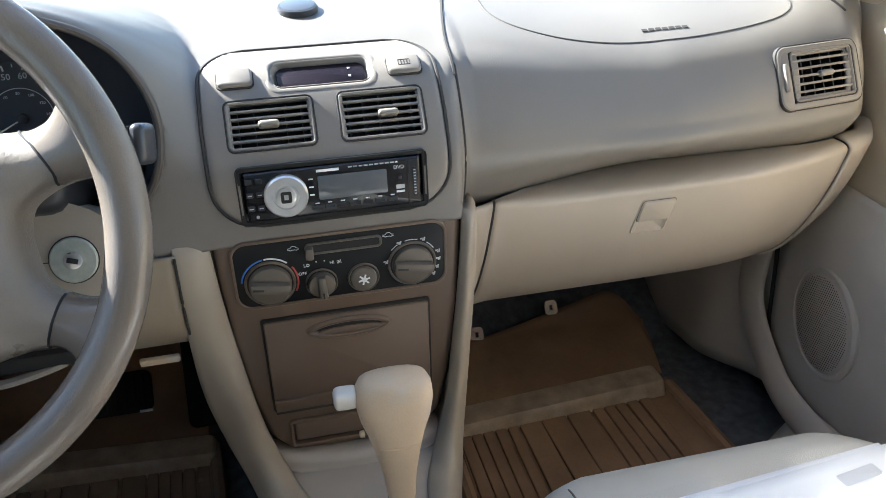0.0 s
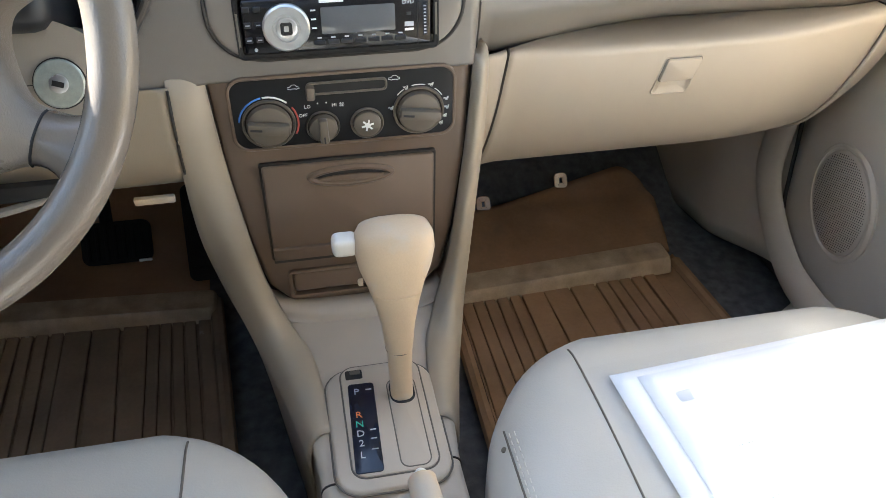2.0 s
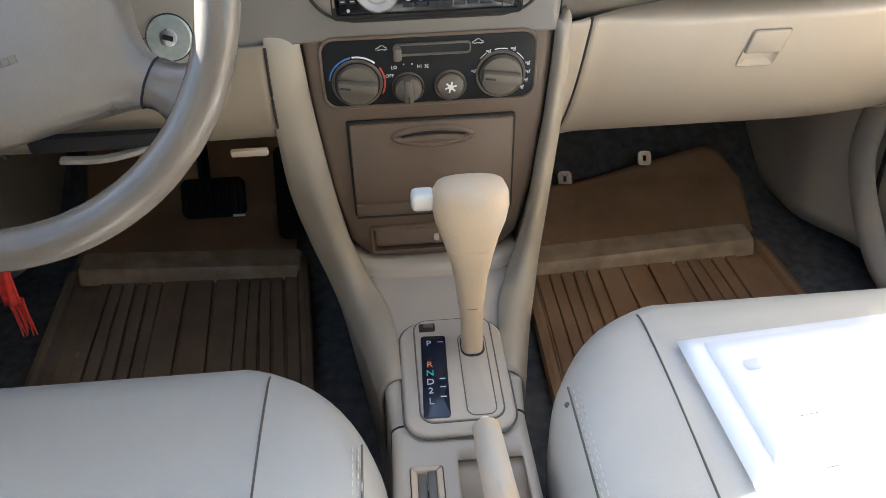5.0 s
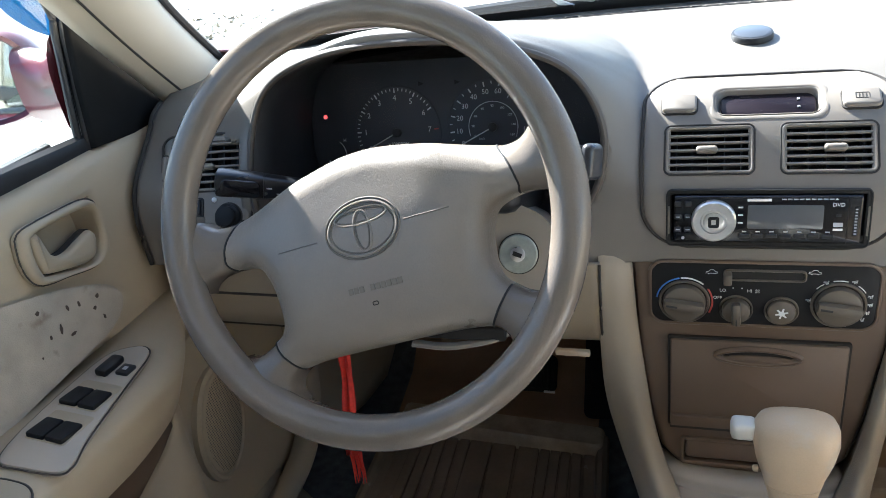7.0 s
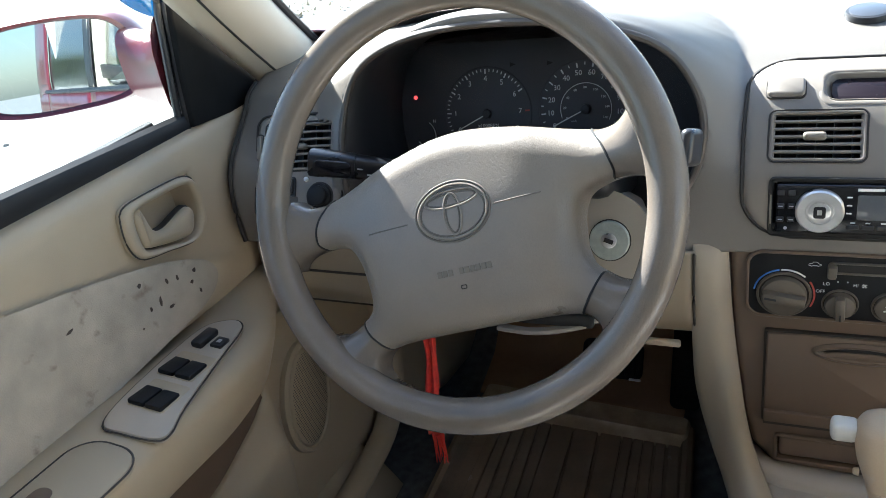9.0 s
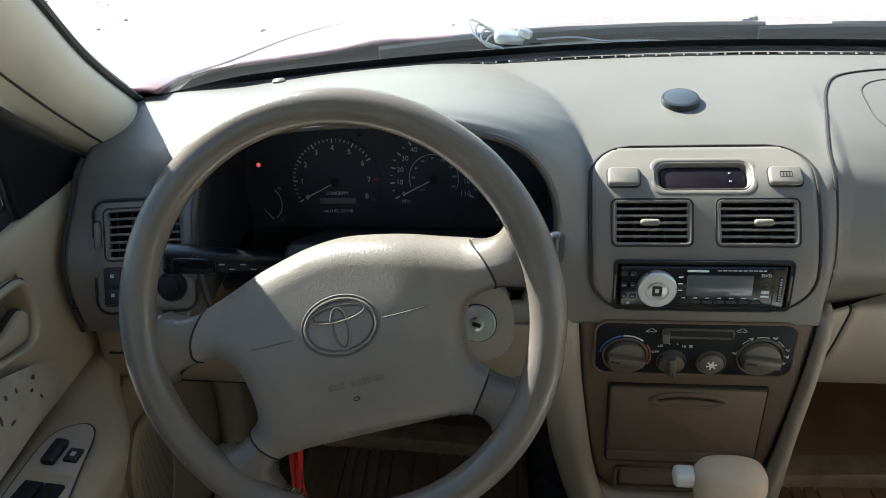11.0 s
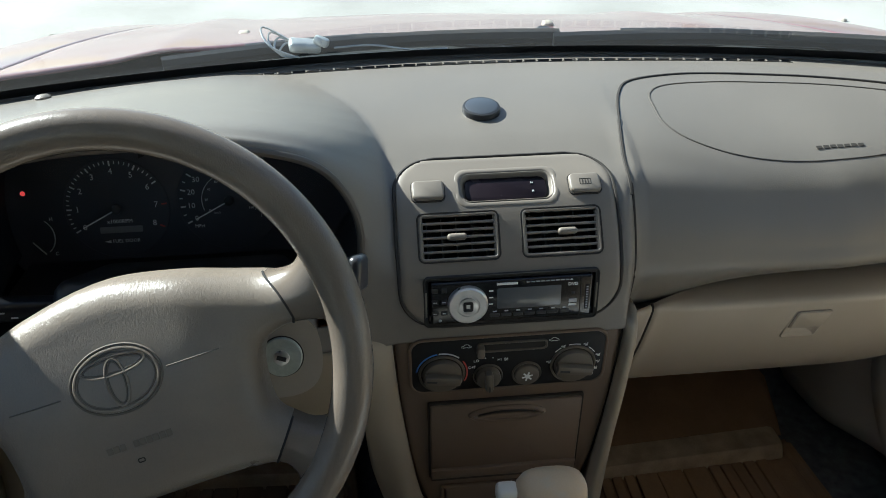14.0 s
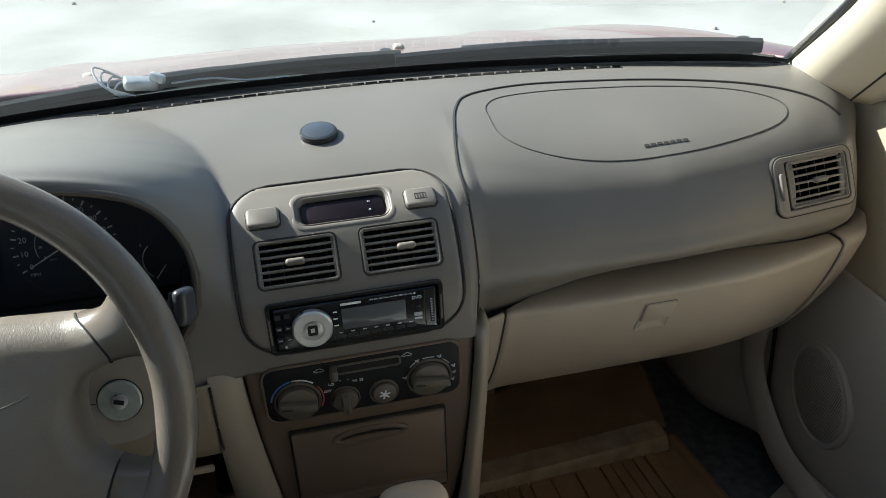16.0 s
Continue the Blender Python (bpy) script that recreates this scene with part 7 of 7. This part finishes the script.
def shield(u, v):
    a = Vector((0.705 * u, base_y(0.705 * u) + 0.008, 0.889))
    b = Vector((0.572 * u, -0.245 - 0.05 * u * u, 1.338))
    q = a.lerp(b, v)
    return q + Vector((0, 0.02 * math.sin(math.pi * v), 0.02 * math.sin(math.pi * v)))


solid("windshield_frit", sheet(lambda u, v: shield(u, v * 0.032 * (1 - 0.85 * sm(0.80, 0.97, abs(u)))) + Vector((0, -0.003, -0.001)), lin(-0.985, 0.985, 60), lin(0.0, 1.0, 4)), BLACK, "black painted band along the foot of the windshield", "window trim", kind="structure")
ob = solid("windshield", sheet(shield, lin(-1, 1, 24), lin(0, 1, 14)), GLASS, "clear slightly dusty windshield glass", "window", kind="structure")
ob.visible_shadow = False
solid("ceiling", sheet(lambda x, y: Vector((x, y, 1.345 - 0.06 * (x / 0.6) ** 4)), lin(-0.62, 0.62, 20), lin(-1.75, -0.24, 20)), HEADLINER, "pale cloth headliner", "ceiling", kind="structure", thick=0.02)
for sgn in (-1, 1):
    solid("wall_side_rear", sheet(lambda y, z: Vector((sgn * (0.735 - 0.32 * max(0.0, z - 0.9) ** 1.2), y, z)), lin(-1.8, -1.03, 6), lin(0.15, 1.34, 12)), DOOR, "tan rear side trim", "wall", kind="structure", thick=0.02)
    solid("center_pillar", tube([(sgn * 0.735, -1.05, 0.85), (sgn * 0.69, -1.06, 1.1), (sgn * 0.61, -1.08, 1.32)], 0.045, 10), PILLAR, "cream center pillar trim", "pillar trim", "center pillars")
for sgn in (-1, 1):
    solid("wall_outer", rbox(pose(sgn * 0.79, -0.7, 0.43), 0.02, 2.1, 0.76, 0.004), CARRED, "maroon outer body side", "wall", kind="structure")
for sgn in (-1, 1):
    solid("wall_front", rbox(pose(sgn * 0.765, 0.42, 0.44), 0.02, 0.56, 0.70, 0.004), BLACK, "dark body side beside the footwell", "wall", kind="structure")
solid("wall_rear", rbox(pose(0, -1.78, 0.74), 1.5, 0.05, 1.18, 0.01), LEATHER, "cream leather rear seat back wall", "wall", kind="structure")

# ---- outside: cowl, hood, wipers, mirror, ground ----


def hood_z(x, y):
    d = y - 0.46
    return 0.882 - 0.156 * d - 0.128 * d * d - 0.012 * sm(-0.1, 0.4, x) - 0.010 * (x / 0.7) ** 2 - 0.006 * abs(x / 0.72) ** 5 + 0.006 * math.exp(-((abs(x) - 0.42) / 0.04) ** 2)


def hood_y(x):
    """Rear edge of the hood."""
    return float(np.interp(x, [-0.72, -0.69, -0.55, -0.45, -0.377, -0.25, -0.1, 0.1, 0.4, 0.54, 0.634, 0.714], [0.275, 0.30, 0.36, 0.41, 0.447, 0.485, 0.50, 0.482, 0.468, 0.455, 0.41, 0.345]))


car = thing("car_hood", (0, 1.0, 0.6), "dusty maroon car hood and fenders, paint also paled for windshield haze", "car hood")


def hood_w(y):
    """Half width of the hood, between its two side gaps."""
    return float(np.interp(y, [0.28, 0.36, 0.45, 0.56, 0.83, 1.2, 1.65], [0.668, 0.624, 0.606, 0.592, 0.548, 0.52, 0.50]))


def hood_pt(u, t):
    y = lerp(hood_y(0.63 * u), 1.65, t)
    x = u * hood_w(y)
    return Vector((x, y, hood_z(x, y)))


def fender_pt(sgn, t, y):
    x = lerp(hood_w(y) + 0.005, 0.80 - 0.05 * sm(0.9, 1.6, y), t)
    return Vector((sgn * x, y, hood_z(sgn * x, y) - 0.001 + 0.006 * math.sin(math.pi * min(1.0, 1.4 * t)) - 0.30 * max(0.0, t - 0.45) ** 2.2))


part("hood_panel", sheet(hood_pt, lin(-1, 1, 60), lin(0, 1, 46)), CARRED, car, thick=0.004, smooth=60)
for sgn in (-1, 1):
    part("fender", sheet(lambda t, y: fender_pt(sgn, t, y), lin(0, 1, 20), lin(0.22, 1.62, 44)), CARRED, car, thick=0.004, smooth=60)
    part("hood_gap", tube([(sgn * (hood_w(y) + 0.0025), y, hood_z(sgn * hood_w(y), y) - 0.0005) for y in lin(0.3, 1.6, 40)], 0.0036, 6), SEAM, car)
    part("washer_nozzle", rbox(pose(0.16 if sgn > 0 else -0.33, 0.60, hood_z(0.2, 0.60) + 0.006), 0.018, 0.022, 0.014, 0.005, 3), CONSOLE, car)
cw = thing("wiper_cowl", (0, 0.42, 0.87), "black plastic wiper cowl below the windshield", "cowl")


def cowl_pt(x, t):
    y = lerp(base_y(x) + 0.005, max(base_y(x) + 0.01, hood_y(x) + 0.16), t)
    z = 0.876 - 0.006 * t - 0.018 * (x / 0.7) ** 2 + 0.005 * math.sin(math.pi * t)
    return Vector((x, y, min(z, hood_z(x, y) - 0.012)))


part("cowl_panel", sheet(cowl_pt, lin(-0.70, 0.70, 60), lin(0, 1, 16)), COWL, cw, thick=0.004)
for i in range(60):
    x = -0.5 + 0.0135 * i
    if -0.5 < x < -0.25 or 0.0 < x < 0.3:
        part("cowl_louvre", rbox(pose(x, base_y(x) + 0.045, 0.8815), 0.006, 0.022, 0.004, 0.0015, 1), PEDAL, cw)


def wiper(x0, x1, yo, short):
    w = thing("wiper", (x0, base_y(x0) + yo, 0.89), "black windshield wiper arm and blade", "wiper", "wipers")
    pts = [Vector((x, base_y(x) + yo + 0.012 * math.sin(3 * (x - x0)), 0.899 + 0.004 * math.sin(5 * (x - x0)))) for x in lin(x0, x1, 18)]
    part("blade", tube(pts, 0.0085, 8, flat=1.3), BLACK, w)
    arm = [Vector((x, base_y(x) + yo + 0.03 - 0.02 * (x - x0) / (x1 - x0), 0.900 - 0.020 * sm(0.5, 1.0, (x - x0) / (x1 - x0)) + 0.006 * math.sin(math.pi * (x - x0) / (x1 - x0)))) for x in lin(x0 + 0.1, x1 - short, 16)]
    part("arm", tube(arm, lin(0.006, 0.0115, 16), 8, flat=0.7), BLACK, w)
    part("pivot", lathe(pose(arm[-1].x, arm[-1].y + 0.01, 0.885), [(0.016, 0), (0.015, 0.02), (0.008, 0.026)], 20), BLACK, w)


wiper(-0.40, 0.13, 0.026, 0.02)
wiper(0.12, 0.63, 0.026, 0.02)
# crumpled metal clip with wire lying at the foot of the windshield
CY0, CZ0 = -0.047, 0.006
cl = thing("metal_clip", (-0.212, 0.343, 0.91), "crumpled silver clip with bent wire on the cowl", "clip")
part("body", rbox(pose(-0.218, 0.408 + CY0, 0.908 + CZ0, 20, 10, 14), 0.042, 0.020, 0.014, 0.005, 3), FOIL, cl)
part("tip", rbox(pose(-0.196, 0.408 + CY0, 0.913 + CZ0, -10, 20, -18), 0.020, 0.014, 0.012, 0.004, 2), FOIL, cl)
for k in range(4):
    pts = [(-0.215, 0.40, 0.905), (-0.24 - 0.01 * k, 0.41 + 0.004 * k, 0.912 + 0.006 * k), (-0.25 - 0.004 * k, 0.395, 0.902 + 0.004 * k), (-0.225, 0.392, 0.897)]
    part("wire", tube(smooth_open([(x, y + CY0, z + CZ0) for x, y, z in pts], 5), 0.0014, 5), FOIL, cl)
part("wire", tube(smooth_open([(x, y + CY0, z + CZ0) for x, y, z in ((-0.18, 0.405, 0.905), (-0.13, 0.41, 0.905), (-0.08, 0.405, 0.899), (-0.03, 0.41, 0.897))], 5), 0.0014, 5), CHROME, cl)

# wing mirror
wm = thing("wing_mirror", (-0.85, 0.02, 0.90), "maroon wing mirror that reflects the side of the car", "wing mirror")
MC = Vector((-0.974, 0.012, 0.927))
to_eye = (Vector((-0.05, -0.75, 1.10)) - MC).normalized()
to_far = Vector((0.115, -1.0, 0.045)).normalized()
mn = (to_eye + to_far).normalized()
mm = axes(MC, Vector((0, 0, 1)).cross(mn), mn.cross(Vector((0, 0, 1)).cross(mn)))
o = smooth_closed([(-0.125, 0.0), (-0.115, 0.05), (-0.06, 0.064), (0.02, 0.065), (0.08, 0.056), (0.108, 0.03), (0.116, -0.002), (0.106, -0.036), (0.075, -0.056), (0.0, -0.062), (-0.07, -0.06), (-0.115, -0.045)], 6)
o = [(0.96 * x, 0.93 * y) for x, y in o]
bm = bmesh.new()
rings(bm, [[(x * f + dx, y * f, z) for x, y in o[::-1]] for f, dx, z in ((0.93, 0, -0.004), (0.97, 0, 0.002), (1.03, 0, 0.005), (1.09, 0, -0.008), (1.07, 0.002, -0.05), (0.9, 0.01, -0.085), (0.5, 0.02, -0.105))], cap0=False)
bm.transform(mm)
part("housing", bm, MAROON, wm, smooth=60)
part("mirror_rim", frame_ring(mm, [(x * 0.945, y * 0.945) for x, y in o], 0.004, 0.0, base=-0.008, r=0.001), BLACK, wm)
part("mirror_glass", prism(mm, [(x * 0.93, y * 0.93) for x, y in o], -0.003, 0.0005, base=-0.008), MIRROR, wm, "mirror glass")
# foot that flares from the housing to the door corner
bm = bmesh.new()
loops = []
for t in lin(0, 1, 10):
    x = lerp(-0.888, -0.755, t)
    zt, zb = lerp(0.962, 1.0, t ** 2.5) - 0.012 * math.sin(math.pi * t), lerp(0.868, 0.842, t)
    yn, yf = lerp(0.035, -0.042, t ** 1.3), lerp(0.085, 0.10, t)
    loops.append([(x, (yn + yf) / 2 + (yf - yn) / 2 * math.copysign(abs(math.cos(a)) ** 0.7, math.cos(a)), (zt + zb) / 2 + (zt - zb) / 2 * math.copysign(abs(math.sin(a)) ** 0.7, math.sin(a))) for a in lin(0, 2 * math.pi * 23 / 24, 24)])
rings(bm, loops)
part("foot", bm, MAROON, wm, smooth=60)

# blue acrylic rain visor along the front edge of the driver's window
vz = thing("window_visor", (-0.77, -0.05, 1.03), "blue tinted acrylic rain visor on the driver's window frame", "window visor")
LOW = smooth_open([(0.004, 0.979, 0), (-0.033, 1.000, 0), (-0.065, 1.033, 0), (-0.089, 1.078, 0), (-0.15, 1.145, 0), (-0.25, 1.222, 0), (-0.36, 1.29, 0)], 5)
UPP = smooth_open([(0.022, 0.985, 0), (0.008, 1.020, 0), (-0.020, 1.058, 0), (-0.060, 1.105, 0), (-0.125, 1.172, 0), (-0.23, 1.250, 0), (-0.345, 1.32, 0)], 5)
part("visor_shell", sheet(lambda i, t: Vector((-0.770 + 0.30 * max(0.0, lerp(LOW[int(i)].y, UPP[int(i)].y, t) - 1.02) + 0.012 * t * t, lerp(LOW[int(i)].x, UPP[int(i)].x, t), lerp(LOW[int(i)].y, UPP[int(i)].y, t))), list(range(len(LOW))), lin(0, 1, 6)), VISOR, vz)

# outer flanks of the car; the driver's one shows in the wing mirror


def car_flank(sgn):
    fl = thing("car_flank", (sgn * 0.79, -1.1, 0.25), "maroon outer side of the car with doors and rear window", "car body", "car flanks")

    def skin(y, z):
        top = 0.862 - 0.012 * y
        k = (z - 0.25) / 0.6
        return Vector((sgn * (0.776 + 0.032 * math.sin(math.pi * min(1.0, 1.08 * (1 - k))) - 0.010 * sm(-1.9, -2.4, y)), y, 0.25 + (top - 0.25) * k))

    def pane(y, z, off=0.0):
        return Vector((sgn * (0.768 + off - 0.30 * max(0.0, z - 0.9) ** 1.2), y, z))

    for y0, y1, nm in ((0.06, -1.085, "front_door_skin"), (-1.09, -2.02, "rear_door_skin"), (-2.025, -2.40, "rear_quarter")):
        part(nm, sheet(skin, lin(y0, y1, 14), lin(0.25, 0.85, 14)), MAROON, fl, smooth=60, thick=0.004)
    part("belt_molding", tube([skin(y, 0.85) + Vector((sgn * 0.001, 0, 0.006)) for y in lin(-0.06, -2.1, 24)], 0.007, 8), BLACK, fl)
    part("side_molding", tube([skin(y, 0.58) + Vector((sgn * 0.002, 0, 0)) for y in lin(0.04, -2.0, 24)], 0.014, 8, up=(0, 0, 1)), MAROON, fl)
    part("rear_window", sheet(pane, lin(-1.14, -1.97, 10), lin(0.875, 1.27, 8)), DARKGLASS, fl, "rear door window glass")
    part("center_pillar", sheet(lambda y, z: pane(y, z, 0.003), lin(-1.03, -1.14, 4), lin(0.868, 1.30, 8)), BLACK, fl, "black center pillar", thick=0.003)
    part("rear_pillar", sheet(lambda y, z: pane(y, z, 0.003), lin(-1.97, -2.35, 5), lin(0.868, 1.30, 8)), MAROON, fl, thick=0.003)
    part("window_frame", tube([pane(y, 1.275) for y in lin(-1.03, -2.3, 16)], 0.016, 8), MAROON, fl)


car_flank(-1)
car_flank(1)

# things outside, far enough to be seen only through the glass and in the mirror


def tree(x, y, h, seed):
    rnd = random.Random(seed)
    t = thing("tree", (x, y, GROUND), "broad dusty green tree beyond the dirt yard", "tree", "trees")
    base = Vector((x, y, GROUND))
    part("trunk", tube([base, base + Vector((0.1, 0, 0.25 * h)), base + Vector((-0.1, 0.1, 0.5 * h))], [0.045 * h, 0.035 * h, 0.022 * h], 10), BARK, t)
    tips = []
    for i in range(7):
        a = 2 * math.pi * i / 7 + rnd.random()
        p0 = base + Vector((0, 0, h * (0.3 + 0.18 * rnd.random())))
        p2 = base + Vector((0.28 * h * math.cos(a), 0.28 * h * math.sin(a), h * (0.55 + 0.3 * rnd.random())))
        part("limb", tube([p0, p0.lerp(p2, 0.5) + Vector((0, 0, 0.05 * h)), p2], [0.016 * h, 0.011 * h, 0.004 * h], 6), BARK, t)
        tips.append(p2)
    bm = bmesh.new()
    for p in tips + [base + Vector((0, 0, 0.8 * h))]:
        for _ in range(220):
            d = Vector((rnd.gauss(0, 1), rnd.gauss(0, 1), rnd.gauss(0, 0.8))) * 0.085 * h
            n = Vector((rnd.gauss(0, 1), rnd.gauss(0, 1), rnd.gauss(0, 1))).normalized()
            u = n.orthogonal().normalized() * h * 0.014
            w = n.cross(u)
            c = p + d
            bm.faces.new([bm.verts.new(c + v) for v in (u * 1.5, w * 0.8, -u * 1.5, -w * 0.8)])
    part("crown", bm, LEAF, t, "loose dusty green leaves")


tree(-6.0, -52.0, 6.0, 3)
tree(-9.5, -60.0, 7.0, 5)
tree(-3.0, -58.0, 5.0, 8)


def van(x, y):
    """Teal and white minibus."""
    v = thing("parked_minibus", (x, y, GROUND), "teal and white minibus parked far behind", "minibus")
    part("body", rbox(pose(x, y, 0.75), 4.6, 1.8, 1.0, 0.12, 3), TEAL, v)
    part("roof", rbox(pose(x, y, 1.72), 4.5, 1.7, 0.34, 0.14, 3), WHITEBTN, v, "white roof")
    part("cabin", rbox(pose(x, y, 1.42), 4.4, 1.66, 0.5, 0.1, 2), GLOSS_BLACK, v, "dark windows")
    for k in range(5):
        part("window_post", rbox(pose(x - 1.8 + 0.9 * k, y, 1.42), 0.1, 1.72, 0.5, 0.02, 1), WHITEBTN, v)
    for dx in (-1.4, 1.4):
        for dy in (-0.8, 0.8):
            w = part("wheel", lathe(pose(x + dx, y + dy, 0.28, 90), [(0.34, -0.1), (0.35, 0.0), (0.34, 0.1), (0.2, 0.11)], 24), BLACK, v)
            part("hub_cap", lathe(pose(x + dx, y + dy * 1.08, 0.28, 90), [(0.18, -0.1), (0.18, 0.1)], 16), CHROME, w)


van(-6.5, -38.0)


def scrub(x, y, r, seed):
    rnd = random.Random(seed)
    bm = bmesh.new()
    for _ in range(260):
        a, d = rnd.random() * 6.283, r * math.sqrt(rnd.random())
        c = Vector((x + 1.8 * d * math.cos(a), y + d * math.sin(a), GROUND))
        u = Vector((rnd.gauss(0, 0.012), rnd.gauss(0, 0.012), 0))
        up = Vector((rnd.gauss(0, 0.05), rnd.gauss(0, 0.05), 0.015 + 0.03 * rnd.random()))
        bm.faces.new([bm.verts.new(c + w) for w in (-u, u, up)])
    solid("dry_scrub", bm, STRAW, "sparse dry grass tufts on the dirt", "grass", "dry scrub", kind="stuff")


scrub(-13.5, 11.0, 1.6, 2)
scrub(-4.3, 5.4, 0.5, 4)
gr = sheet(lambda x, y: Vector((x, y, GROUND)), lin(-400, 400, 3), lin(-400, 400, 3))
solid("ground", gr, PEBBLE, "pale dry dirt ground", "ground", kind="structure")


def stones(seed):
    """Small loose stones scattered over the dirt, joined."""
    rnd = random.Random(seed)
    bm = bmesh.new()
    for i in range(150):
        x, y = (rnd.uniform(-5.0, 5.0), rnd.uniform(3.2, 11.0)) if i < 60 else (rnd.uniform(-6.5, -2.2), rnd.uniform(1.0, 6.5))
        r = rnd.uniform(0.008, 0.024)
        loops = []
        for k, h in ((1.0, 0.0), (0.9, 0.45), (0.45, 0.8)):
            loops.append([(x + r * k * math.cos(a) * rnd.uniform(0.75, 1.2), y + r * k * math.sin(a) * rnd.uniform(0.75, 1.2), GROUND + r * h) for a in lin(0, 5.236, 6)])
        rings(bm, loops)
    solid("loose_stones", bm, STONE, "small grey stones scattered on the dirt", "stones", kind="stuff")


stones(11)
